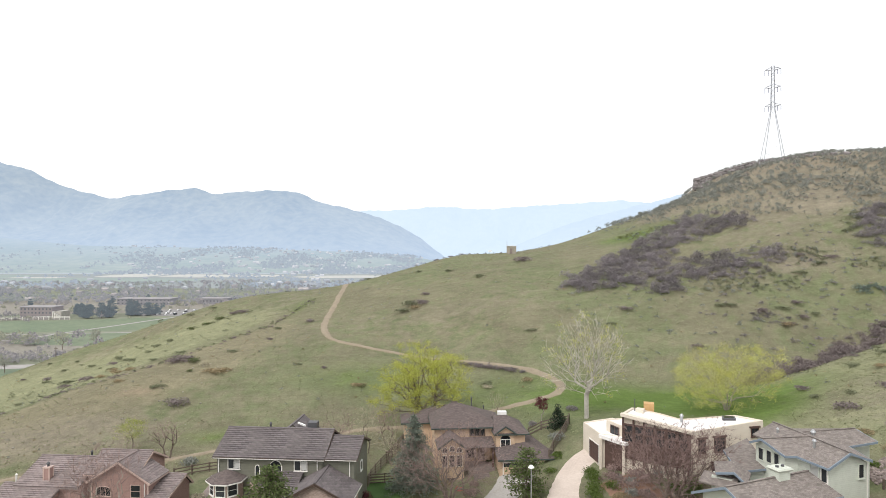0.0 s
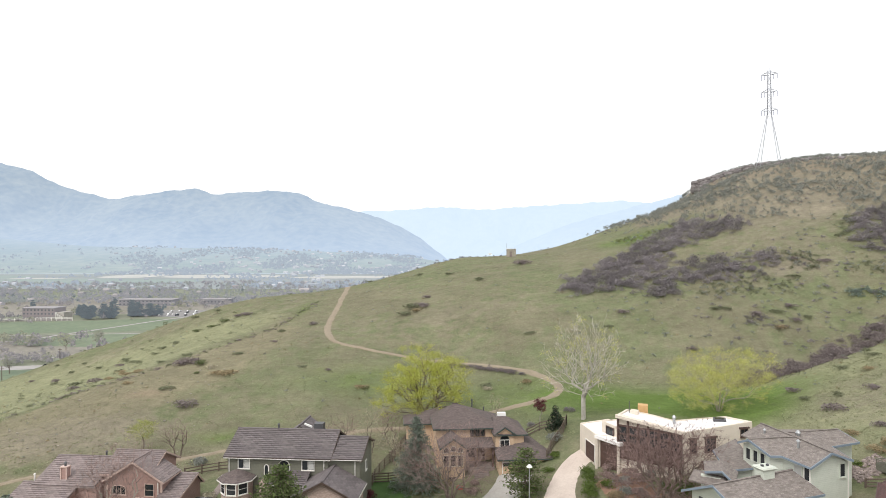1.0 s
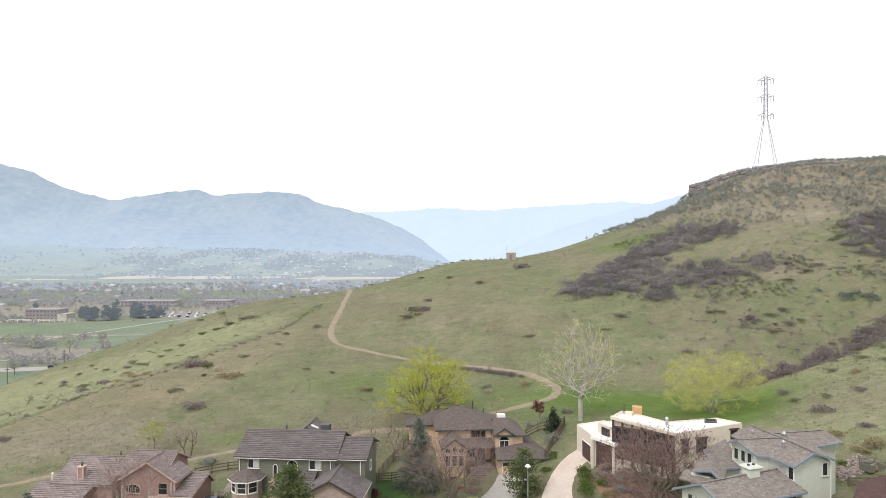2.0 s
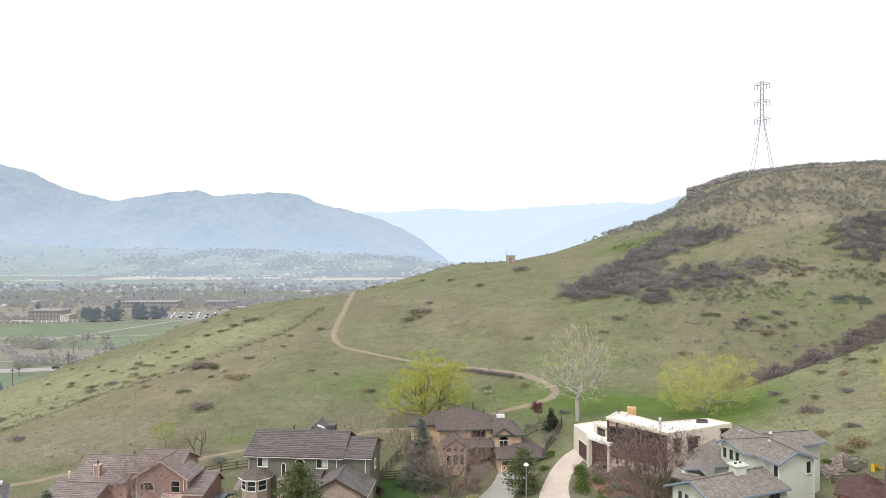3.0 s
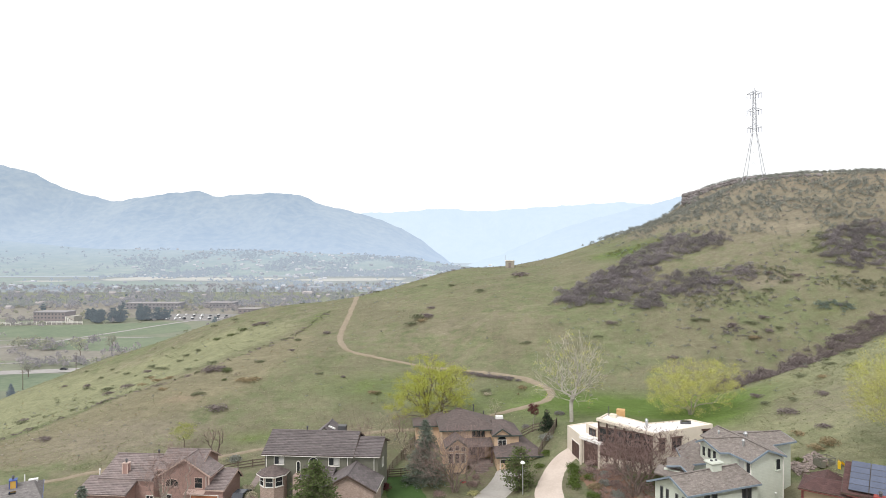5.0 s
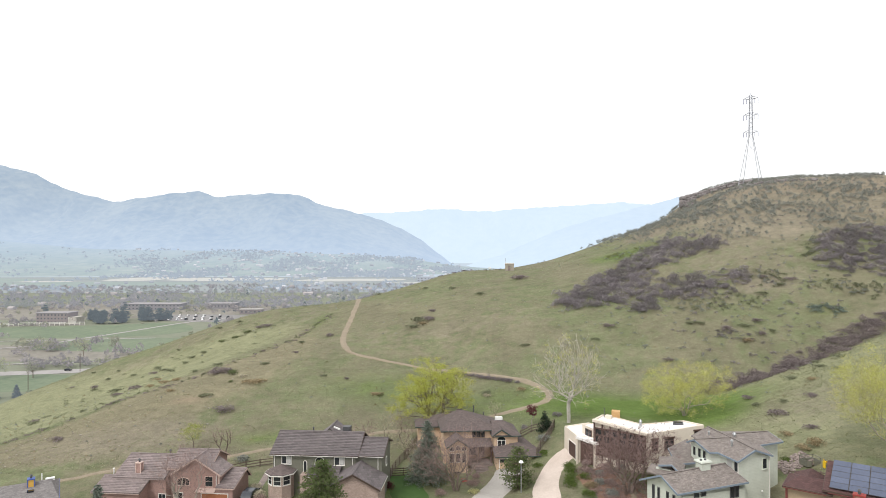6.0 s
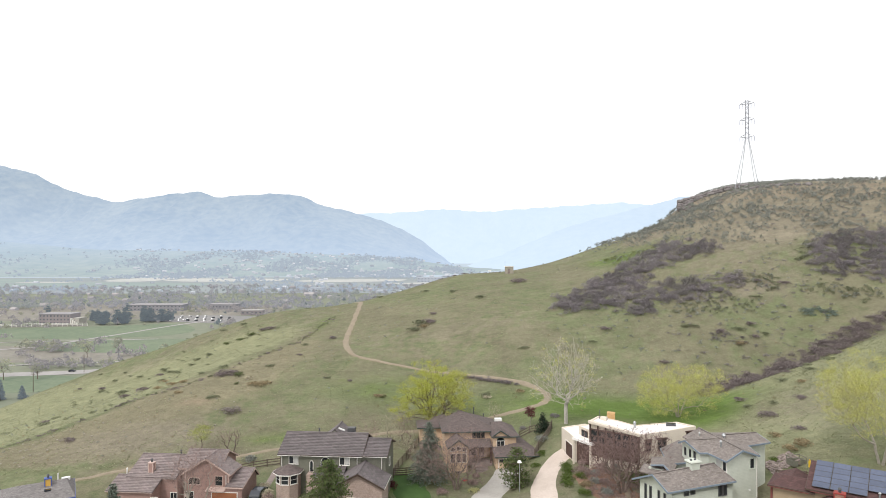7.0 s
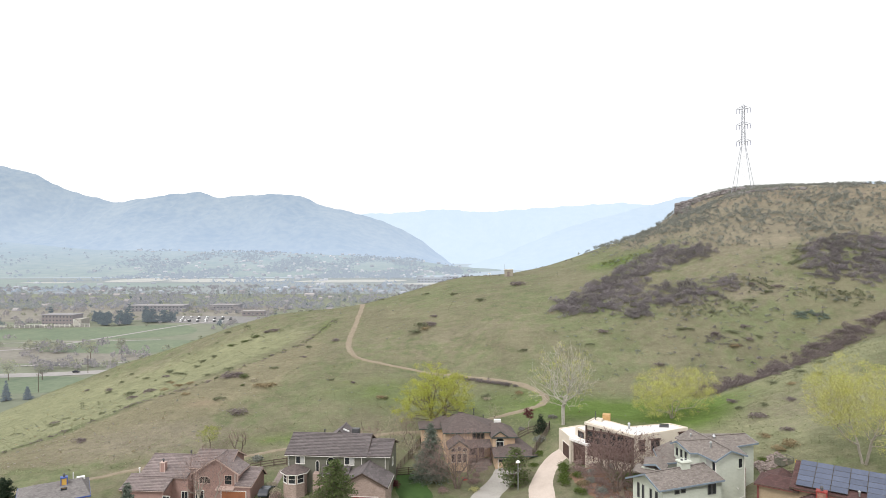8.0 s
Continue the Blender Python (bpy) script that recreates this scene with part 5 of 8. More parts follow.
    part("wing_wall", slab(bmesh.new(), [V((29.3, 59.3, 0.85)), V((38.9, 62.4, 0.85)), V((38.9, 62.4, 1.7)), V((29.3, 59.3, 1.55))], 0.1), W, h)
    for u, z, w, hh in ((0.23, 0.75, 0.62, 0.4), (0.335, 0.8, 0.62, 0.4), (0.79, 0.5, 0.5, 1.35), (0.865, 0.5, 0.5, 1.35)):
        on_wall(a, b, u, z, w, hh, panes=1, frame_mat=dark, sill=False)
    a, b = (26.9, 65.5), (29.3, 59.3)
    for u in (0.2, 0.36, 0.62, 0.8):
        on_wall(a, b, u, -0.5, 0.28, 2.0, panes=1, frame_mat=dark, sill=False)
    chim = part("chimney", boxed(-0.72, 0.72, -0.6, 0.6, 1.6 - oz, 3.75 - oz), W, h)
    chim.matrix_basis = pose(33.8 - ox, 63.5 - oy, 0, 0, 0, 18)
    bm = bmesh.new()
    rings = [[bm.verts.new((sx * wx, sy * wy, z - oz)) for sx, sy in ((-1, -1), (1, -1), (1, 1), (-1, 1))] for wx, wy, z in ((0.72, 0.6, 3.75), (0.95, 0.8, 4.0), (0.85, 0.72, 4.15))]
    for r0, r1 in zip(rings, rings[1:]):
        for i in range(4):
            bm.faces.new((r0[i], r0[(i + 1) % 4], r1[(i + 1) % 4], r1[i]))
    bm.faces.new(rings[-1])
    bm.faces.new(rings[0][::-1])
    part("chimney_cap", bm, M["siding_sage"], chim)
    for x in (-0.35, 0.35):
        pipe(chim, x, 0, 4.1 - oz, 4.32 - oz, 0.17, dark, False, "flue")
    # the mid-height roof against the side gable, and the small gable below it
    roof((32.2, 69.0, 1.75), (36.0, 69.6, 1.9), (36.5, 76.0, 3.3), (32.7, 73.8, 2.6))
    walls("side_wall", [(32.7, 69.5), (36.0, 69.9), (36.4, 75.4), (33.1, 73.4)], -6.0, 1.75)
    edge("fascia", (36.0, 69.6, 1.9), (32.2, 69.0, 1.75), (32.7, 73.8, 2.6))
    roof((29.3, 68.0, 2.0), (30.9, 67.2, 2.3), (32.4, 70.2, 2.5), (30.4, 71.0, 2.2))
    roof((30.9, 67.2, 2.3), (31.6, 65.6, 1.5), (33.4, 68.6, 1.7), (32.4, 70.2, 2.5))
    edge("barge_board", (29.3, 68.0, 2.0), (30.9, 67.2, 2.3), (31.6, 65.6, 1.5))
    roof((27.8, 68.8, 0.8), (30.6, 66.2, 0.8), (31.6, 67.6, 1.45), (29.0, 70.2, 1.5))
    walls("side_wall", [(29.2, 68.8), (30.8, 67.6), (32.6, 68.2), (32.6, 70.6), (30.0, 70.2)], -6.0, 1.35)
    pipe(h, 39.2 - ox, 66.8 - oy, 5.0 - oz, 5.75 - oz, 0.15, M["metal"])
    pipe(h, 41.3 - ox, 70.6 - oy, 5.1 - oz, 5.6 - oz, 0.2, M["metal"])
    pipe(h, 38.4 - ox, 72.6 - oy, 4.9 - oz, 5.35 - oz, 0.12, M["metal"])
    # brick columns under the wing
    for x, y in ((44.6, 69.4), (45.6, 69.8)):
        part("brick_column", boxed(x - ox - 0.28, x - ox + 0.28, y - oy - 0.28, y - oy + 0.28, -5.5 - oz, 0.9 - oz), M["brick"], h)
    return h


# ---- mauve house with a chimney and cross gable ----
def mauve_house():
    h = thing("house", -47.0, 87.0, -11.5, -5.0, "mauve-red house with mauve-brown tiled roofs and white trim", "house", "hillside houses")
    W, R, T = M["siding_mauve"], M["felt"], M["trim_white"]
    tl = (TILE_A, 0.9, 0.38)
    gable(h, -8.2, 0.4, -5.0, 4.0, -1.5, 6.75, 8.85, W, R, M["tile_mauve"], tiles=tl, sides=(True, False), ends=(True, False), over=0.4, ridge=0.0)
    gable(h, 0.3, 6.9, -3.2, 4.0, -1.5, 7.9, 9.75, W, R, M["trim_pink"], tiles=tl, sides=(True, False), over=0.4)
    gable(h, 1.3, 9.0, -3.9, 0.5, -1.5, 7.35, 9.75, W, R, M["trim_pink"], along="y", tiles=tl, ends=(True, False), over=0.5)
    gable(h, 8.8, 11.6, -4.6, 2.0, -1.5, 5.3, 6.65, W, R, M["trim_pink"], tiles=tl, sides=(True, False), ends=(False, True), over=0.4, ridge=0.5)
    gable(h, -10.0, -2.6, -8.0, -4.6, -1.5, 5.4, 6.65, W, R, M["tile_mauve"], tiles=tl, sides=(True, False), over=0.4, ridge=-4.6)
    part("garage_wall", boxed(5.6, 11.4, -4.64, -3.88, -1.5, 4.5), W, h)
    part("garage_eave", slab(bmesh.new(), [(5.3, -5.0, 4.5), (8.6, -5.0, 4.5), (8.6, -3.9, 4.85), (5.3, -3.9, 4.85)], 0.12), M["trim_pink"], h)
    chimney(h, -4.7, -4.0, 5.8, 8.7, 0.8, 0.75, W, M["trim_pink"])
    window(h, 7.3, 5.9, 1.25, 1.55, -3.92, panes=1, bars=1, frame_mat=M["trim_pink"])
    window(h, 2.9, 5.6, 2.0, 0.75, -3.92, panes=3, frame_mat=M["trim_pink"], arch=True, rise=0.45)
    for x in (1.3, 9.0):
        part("corner_board", boxed(x - 0.1, x + 0.1, -4.02, -3.8, 3.0, 7.3), M["trim_pink"], h)
    part("downpipe", bar(bmesh.new(), (8.62, -4.1, 4.6), (8.62, -4.1, 7.0), 0.1, 0.1), M["trim_white"], h)
    garage_door(h, 8.6, 1.3, 4.4, 2.9, -4.68, M["garage_door"])
    window(h, -2.0, 3.6, 1.2, 1.4, -8.02, panes=2)
    window(h, 2.0, 3.2, 1.5, 1.4, -3.92, panes=2)
    window(h, -0.2, 3.3, 1.1, 1.5, -5.02, panes=2)
    part("gutter", bar(bmesh.new(), (-10.4, -8.42, 5.2), (-2.2, -8.42, 5.2), 0.09, 0.07), M["trim_pink"], h)
    pipe(h, -2.0, 1.0, 8.3, 9.3, 0.14, M["metal_dark"])
    pipe(h, -9.2, -4.0, 6.2, 7.6, 0.12, M["trim_white"])
    return h


# ---- yellow house with the grey roof ----
def yellow_house():
    h = thing("house", -67.0, 80.5, -12.5, 31.0, "yellow house with cobalt trim under a grey shingle roof", "house", "hillside houses")
    hip(h, -7.5, 2.4, -4.5, 4.5, -1.5, 6.2, 7.8, M["siding_yellow"], M["shingle_slate"], M["trim_cobalt"], over=0.5, r0=-5.0, r1=1.6)
    gable(h, -6.6, -1.0, -7.4, -4.0, -1.5, 5.4, 6.5, M["siding_yellow"], M["shingle_slate"], M["trim_cobalt"], along="y", ends=(True, False), over=0.5)
    chimney(h, -1.0, -0.8, 6.8, 8.5, 0.9, 0.9, M["siding_yellow"], M["trim_cobalt"])
    part("skylight_dome", boxed(0.9, 2.2, 0.9, 1.7, 7.2, 7.6), M["plastic_white"], h)
    pipe(h, 0.4, 1.0, 7.3, 8.6, 0.09, M["plastic_white"], False)
    part("skylight", boxed(-1.5, -0.6, -2.6, -1.8, 6.7, 7.15), M["glass"], h)
    window(h, -3.8, 4.2, 1.6, 1.2, -7.42)
    return h


# ---- maroon-roofed house with solar panels ----
def solar_house():
    h = thing("house", 52.24, 55.98, -0.8, -36.6, "tan house with maroon shingle roof, red trim and solar panels", "house", "hillside houses")
    W, R, T = M["siding_umber"], M["shingle_maroon"], M["trim_brown"]
    gable(h, -4.75, 13.0, -5.6, 5.0, -5.5, 4.55, 6.32, W, R, T, over=0.5, ridge=0.0)
    hip(h, -9.1, -4.75, -5.5, -0.9, -5.5, 4.1, 4.75, W, R, T, over=0.5, r0=-8.0, r1=-3.6)
    gable(h, -8.8, -5.6, -3.0, 0.6, -5.5, 3.9, 4.6, W, R, T, along="y", ends=(True, True), over=0.35)
    gable(h, -4.4, -0.6, -8.6, -5.5, -5.5, 2.9, 4.0, W, R, T, along="y", ends=(True, False), over=0.4)
    arr = new("solar_array")
    arr.parent = h
    arr.matrix_basis = Matrix.Translation((-4.6, -5.85, 4.73)) @ Matrix.Rotation(math.atan2(1.77, 5.6), 4, "X")
    for r in range(5):
        for c in range(8):
            if r == 0 and c in (3, 6):
                continue
            x, y = 0.02 + 1.97 * c, 0.02 + 1.19 * r
            p = part("solar_panel", boxed(x, x + 1.93, y, y + 1.16, 0.08, 0.13), M["metal_dark"], arr)
            part("solar_glass", boxed(x + 0.04, x + 1.89, y + 0.03, y + 1.13, 0.13, 0.138), M["solar"], p)
    chimney(h, -1.5, -6.5, 3.0, 4.75, 1.1, 0.8, M["brick_red"], M["trim_red"])
    pipe(h, 2.5, -5.3, 4.5, 5.3, 0.12, M["metal"])
    part("gutter", bar(bmesh.new(), (-9.5, -6.1, 3.82), (-4.9, -6.1, 3.82), 0.08, 0.08), M["trim_maroon"], h)
    part("gutter", bar(bmesh.new(), (-4.7, -6.2, 4.22), (12.8, -6.2, 4.22), 0.08, 0.08), M["trim_maroon"], h)
    part("corner_post", boxed(-9.3, -9.05, -5.7, -5.45, -5.5, 3.9), M["trim_maroon"], h)
    window(h, -6.6, 1.6, 1.5, 1.2, -5.52, frame_mat=T)
    return h


for make in (olive_house, tan_house, adobe_house, sage_house, mauve_house, yellow_house, solar_house):
    make()

# ---- plants ----
def tri_mesh(name, v, f, material):
    """A mesh of triangles from arrays."""
    me = bpy.data.meshes.new(name)
    v, f = np.asarray(v, np.float32), np.asarray(f, np.int32)
    me.vertices.add(len(v))
    me.vertices.foreach_set("co", v.ravel())
    me.loops.add(f.size)
    me.loops.foreach_set("vertex_index", f.ravel())
    me.polygons.add(len(f))
    me.polygons.foreach_set("loop_start", np.arange(0, f.size, 3, dtype=np.int32))
    me.materials.append(material)
    me.update(calc_edges=True)
    me.validate()
    return me


def leaves_at(c, size, rng, flat=0.0, stretch=1.0):
    """One small leaf or twig triangle pair at each centre."""
    n = len(c)
    a, b = rng.normal(size=(n, 3)), rng.normal(size=(n, 3))
    a[:, 2] *= 1 - flat
    b[:, 2] *= 1 - flat
    a /= np.linalg.norm(a, axis=1)[:, None]
    b -= a * (a * b).sum(1)[:, None]
    b /= np.linalg.norm(b, axis=1)[:, None]
    s = size * rng.uniform(0.6, 1.4, (n, 1))
    v = np.stack([c - a * s * stretch, c + b * s * 0.55, c + a * s * stretch, c - b * s * 0.55], 1).reshape(-1, 3)
    k = 4 * np.arange(n)[:, None]
    f = np.concatenate([k + np.array([[0, 1, 2]]), k + np.array([[0, 2, 3]])])
    return v, f


def facing_leaves(c, out, size, rng, loose=0.5, stretch=1.0):
    """Leaf pairs that lie in the surface of a crown, so that a bush shades as a round mass."""
    n = len(c)
    nr = out + rng.normal(0, loose, (n, 3))
    nr /= np.linalg.norm(nr, axis=1)[:, None]
    a = np.cross(nr, rng.normal(size=(n, 3)))
    a /= np.linalg.norm(a, axis=1)[:, None]
    b = np.cross(nr, a)
    s = size * rng.uniform(0.55, 1.45, (n, 1))
    v = np.stack([c - a * s * stretch, c + b * s * 0.6, c + a * s * stretch, c - b * s * 0.6], 1).reshape(-1, 3)
    k = 4 * np.arange(n)[:, None]
    return v, np.concatenate([k + np.array([[0, 1, 2]]), k + np.array([[0, 2, 3]])])


def clump_template(seed, n, size, tall=0.8, stems=0, width=0.07, lobes=7, loose=0.5, stretch=1.0, wide=0.45):
    """A bush of unit radius: a lumpy dome of leaf pairs over several rounded lobes, with twigs standing out of it."""
    rng = np.random.default_rng(seed)
    a, r = rng.uniform(0, 2 * math.pi, lobes), wide * np.sqrt(rng.uniform(0, 1, lobes))
    cen = np.c_[r * np.cos(a), r * np.sin(a), tall * (0.42 - 0.3 * r) * rng.uniform(0.75, 1.2, lobes)]
    rad = rng.uniform(0.34, 0.52, lobes)
    pick = rng.integers(0, lobes, n)
    d = rng.normal(size=(n, 3))
    d[:, 2] = np.abs(d[:, 2]) * 1.1 - 0.25
    d /= np.linalg.norm(d, axis=1)[:, None]
    c = cen[pick] + d * (rad[pick] * rng.uniform(0.82, 1.08, n))[:, None] * np.array([1, 1, tall ** 0.5])
    c[:, 2] = np.maximum(c[:, 2], 0.02)
    v, f = facing_leaves(c, d, size, rng, loose, stretch)
    if stems:
        pick = rng.integers(0, lobes, stems)
        d = rng.normal(size=(stems, 3))
        d[:, 2] = np.abs(d[:, 2]) + 0.25
        d /= np.linalg.norm(d, axis=1)[:, None]
        base, tip = cen[pick] + d * 0.1, cen[pick] + d * (rad[pick] * rng.uniform(1.0, 1.4, stems))[:, None] * np.array([1, 1, tall ** 0.5])
        side = np.cross(d, rng.normal(size=(stems, 3)))
        side *= width / np.linalg.norm(side, axis=1)[:, None]
        sv = np.stack([base - side, base + side, tip], 1).reshape(-1, 3)
        sf = len(v) + np.arange(3 * stems).reshape(-1, 3)
        v, f = np.concatenate([v, sv]), np.concatenate([f, sf])
    return v, f


def scatter(name, places, radii, templates, material, label, category, rng, squash=(0.75, 1.15), sink=0.08, height=None):
    """Many clumps joined into one mesh of uncountable growth."""
    vs, fs, k = [], [], 0
    z = (height or land)(places[:, 0], places[:, 1])
    for (x, y), r, zz in zip(places, radii, z):
        v, f = templates[rng.integers(len(templates))]
        a = rng.uniform(0, 6.28)
        c, s = math.cos(a), math.sin(a)
        w = v * np.array([r * rng.uniform(0.85, 1.2), r * rng.uniform(0.85, 1.2), r * rng.uniform(*squash)])
        w = np.c_[w[:, 0] * c - w[:, 1] * s + x, w[:, 0] * s + w[:, 1] * c + y, w[:, 2] + zz - sink * r]
        vs.append(w)
        fs.append(f + k)
        k += len(v)
    ob = new(name, tri_mesh(name, np.concatenate(vs), np.concatenate(fs), material))
    return tagged(ob, label, category, kind="stuff")


def inside(poly, pts):
    x, y = pts[:, 0], pts[:, 1]
    hit = np.zeros(len(pts), bool)
    for (x0, y0), (x1, y1) in zip(poly, poly[1:] + poly[:1]):
        cross = (y0 > y) != (y1 > y)
        hit ^= cross & (x < (x1 - x0) * (y - y0) / (y1 - y0 + 1e-12) + x0)
    return hit


def fill(poly, n, rng, jitter=1.5):
    """n random plan points in a polygon with a ragged border."""
    p = np.array(poly, float)
    out = np.zeros((0, 2))
    while len(out) < n:
        q = rng.uniform(p.min(0) - jitter, p.max(0) + jitter, (n * 3, 2))
        out = np.concatenate([out, q[inside(poly, q + rng.normal(0, jitter, q.shape))]])
    return out[:n]


rng = np.random.default_rng(11)
BRUSH = [clump_template(i, 120, 0.066, 1.3, 56, 0.009, 9, 0.85, 1.5, 0.55) for i in range(8)]
SAGE = [clump_template(20 + i, 46, 0.115, 1.35, 10, 0.013, 5, 0.65, 1.0, 0.36) for i in range(8)]
TWIGGY = [clump_template(30 + i, 36, 0.13, 1.0, 14, 0.02, 5, 0.8, 1.2, 0.45) for i in range(6)]
TUFT = [clump_template(40 + i, 4, 0.26, 0.6, 3, 0.07, 2, 0.6) for i in range(6)]

# scrub oak thickets on the mesa's flank and in the gully
THICKET_LOW = [(33.5, 172.6), (36.5, 179.1), (46.6, 185.6), (50.7, 193), (63.7, 192), (67.2, 188.1), (65.1, 175.6), (70.3, 171.8), (76.8, 171.8), (84.9, 171.3), (91.7, 170.1),
               (90.2, 165.8), (81, 162.3), (73.4, 160.8), (66.9, 162.1), (63.2, 164.3), (58.8, 158.8), (56, 158.1), (52.2, 163.1), (46, 166.8), (36.4, 168.3)]
THICKET_HIGH = [(57, 199.3), (62.1, 202), (68.2, 201.3), (77.3, 211), (85.8, 202), (92.4, 189.8), (90.4, 186.3), (84.4, 186.3), (78.8, 184.6), (70.1, 185.1), (66.1, 191.1), (61.3, 192.1)]
THICKET_EAST = [(113.3, 171.1), (117.1, 176.1), (122.9, 178), (134, 180), (150, 176), (150, 160), (134, 155), (123.5, 157.3), (118.7, 160.6), (111.7, 163.6), (109.7, 166)]
GULLY = [(58.5, 121.5), (63, 121), (68, 124.5), (76, 127), (86, 129.5), (96, 133.5), (106, 136), (120, 139), (121, 144), (112.6, 143.8), (101.8, 142.4), (94.6, 139.4), (85.8, 137.6), (78, 132.6), (67.9, 130.6), (59.7, 127)]
pts = np.concatenate([fill(THICKET_LOW, 640, rng, 1.3), fill(THICKET_HIGH, 250, rng, 1.3), fill(THICKET_EAST, 620, rng, 1.2)])
tone = np.sin(pts[:, 0] * 0.23 + 0.7) * np.sin(pts[:, 1] * 0.19) + rng.normal(0, 0.45, len(pts))
for lo, hi, m_, word in ((-9, -0.35, "brush_dark", "dark grey-brown"), (-0.35, 0.4, "brush", "grey-brown"), (0.4, 9, "brush_pale", "pale grey-brown")):
    q = pts[(tone > lo) & (tone <= hi)]
    scatter("scrub_oak_thicket", q, 1.0 + 1.5 * rng.uniform(size=len(q)) ** 2, BRUSH, M[m_], "leafless " + word + " scrub oak thicket", "thicket", rng)
q = fill(GULLY, 330, rng, 0.7)
scatter("gully_thicket", q, rng.uniform(0.9, 2.1, len(q)), BRUSH, M["brush_gully"], "leafless reddish-brown thicket along the gully", "thicket", rng)
GREEN_SCRUB = [([(59.8, 222), (74.7, 214), (77, 212), (68.9, 201), (60.3, 204)], 90, "scrub_bright"), ([(92.1, 169.1), (99.8, 166.3), (97.2, 161.3), (92.6, 162.6), (90, 164.6)], 60, "scrub_green"),
               ([(102.2, 162.3), (108.5, 161.1), (119.2, 154.8), (113.6, 152.6), (106.4, 156.1), (103.3, 159.6)], 60, "scrub_green"), ([(64.5, 160), (80.2, 160.3), (90.9, 157.3), (88.6, 154.3), (77.6, 154.3), (66.7, 154.6)], 90, "scrub_green"),
               ([(110, 168), (114, 172), (118, 178), (113, 178), (107, 170)], 40, "scrub_green"), ([(113, 151), (122, 149), (123, 155), (114, 156)], 40, "scrub_green")]
for poly, count, m_ in GREEN_SCRUB:
    gp = fill(poly, count, rng, 0.8)
    scatter("green_scrub", gp[::3], rng.uniform(0.6, 1.2, len(gp[::3])), SAGE, M["sage"], "grey-green leafing scrub on the slope", "scrub", rng)
    gp = np.delete(gp, np.s_[::3], 0)
    scatter("green_scrub", gp, rng.uniform(0.6, 1.4, len(gp)), SAGE, M[m_], "olive-green leafing scrub on the slope", "scrub", rng)
gp = fill([(99.1, 153.6), (107.9, 150.1), (106.1, 147.1), (98.6, 151.1)], 34, rng, 0.4)
scatter("blue_green_scrub", gp, rng.uniform(0.8, 1.5, len(gp)), SAGE, M["scrub_teal"], "blue-green leafing scrub in a damp hollow", "scrub", rng)
gp = fill([(69, 145.6), (73.8, 145.6), (80, 145.1), (79.5, 142.3), (74.7, 142.1)], 34, rng, 0.4)
scatter("dark_scrub", gp, rng.uniform(0.5, 1.1, len(gp)), BRUSH, M["brush_dark"], "dark low scrub in the grass below the thickets", "scrub", rng, (0.5, 0.9))
# sagebrush dotted over the upper slope and mesa top
pts = np.c_[rng.uniform(40, 215, 20000), rng.uniform(165, 312, 20000)]
zz = land(pts[:, 0], pts[:, 1])
keep = rng.uniform(size=len(pts)) < 0.8 * ease(zz, 31, 47) * (0.62 + 0.38 * np.sin(pts[:, 0] * 0.21) * np.sin(pts[:, 1] * 0.17 + 1))
pts = pts[keep]
low = np.where(zz[keep] > 56, 0.72, 1.0)
scatter("sagebrush", pts, (0.7 + 1.05 * rng.uniform(size=len(pts)) ** 1.5) * low, SAGE, M["sage"], "grey-green sagebrush dotted over the mesa slope", "sagebrush", rng, (1.0, 1.4), 0.03)
dk = pts[rng.uniform(size=len(pts)) < 0.14] + rng.normal(0, 1.2, (1, 2))
scatter("dark_brush", dk, rng.uniform(0.5, 1.1, len(dk)), TWIGGY, M["brush"], "dark twiggy brush between the sagebrush", "brush", rng)
# small brush over the open grass
pts = np.c_[rng.uniform(-150, 110, 5200), rng.uniform(100, 250, 5200)]
zz = land(pts[:, 0], pts[:, 1])
d = near_line(pts[:, 0], pts[:, 1], trail_curve[::2])
patchy = 0.5 + 0.5 * np.sin(pts[:, 0] * 0.09 + 2) * np.sin(pts[:, 1] * 0.07)
pts = pts[(rng.uniform(size=len(pts)) < 0.34 * patchy + 0.06) & (d > 2.5) & (zz > -30)]
half = len(pts) // 2
scatter("small_brush", pts[:half], 0.2 + 0.5 * rng.uniform(size=half) ** 2, SAGE, M["sage"], "small grey-green brush in the grass", "brush", rng)
scatter("dry_brush", pts[half:], rng.uniform(0.18, 0.5, len(pts) - half), TWIGGY, M["tan_brush"], "small tan dry brush in the grass", "brush", rng)
# grass tufts over the near slopes
pts = np.c_[rng.uniform(-150, 110, 27000), 100 + 150 * rng.uniform(size=27000) ** 1.5]
d = near_line(pts[:, 0], pts[:, 1], trail_curve[::2])
zz = land(pts[:, 0], pts[:, 1])
pts = pts[(d > 1.8) & (zz > -30) & (spot(pts[:, 0], pts[:, 1], 42, 112, 27, 16) < 0.4)]
scatter("grass_tufts", pts, rng.uniform(0.16, 0.42, len(pts)), TUFT, M["tuft"], "tufts of spring grass on the slope", "grass", rng)
pts = np.c_[rng.uniform(52, 100, 6000), rng.uniform(70, 125, 6000)]
pts = pts[spot(pts[:, 0], pts[:, 1], 42, 112, 27, 16) < 0.4]
scatter("grass_tufts", pts, rng.uniform(0.15, 0.4, len(pts)), TUFT, M["tuft"], "tufts of spring grass on the near spur", "grass", rng)

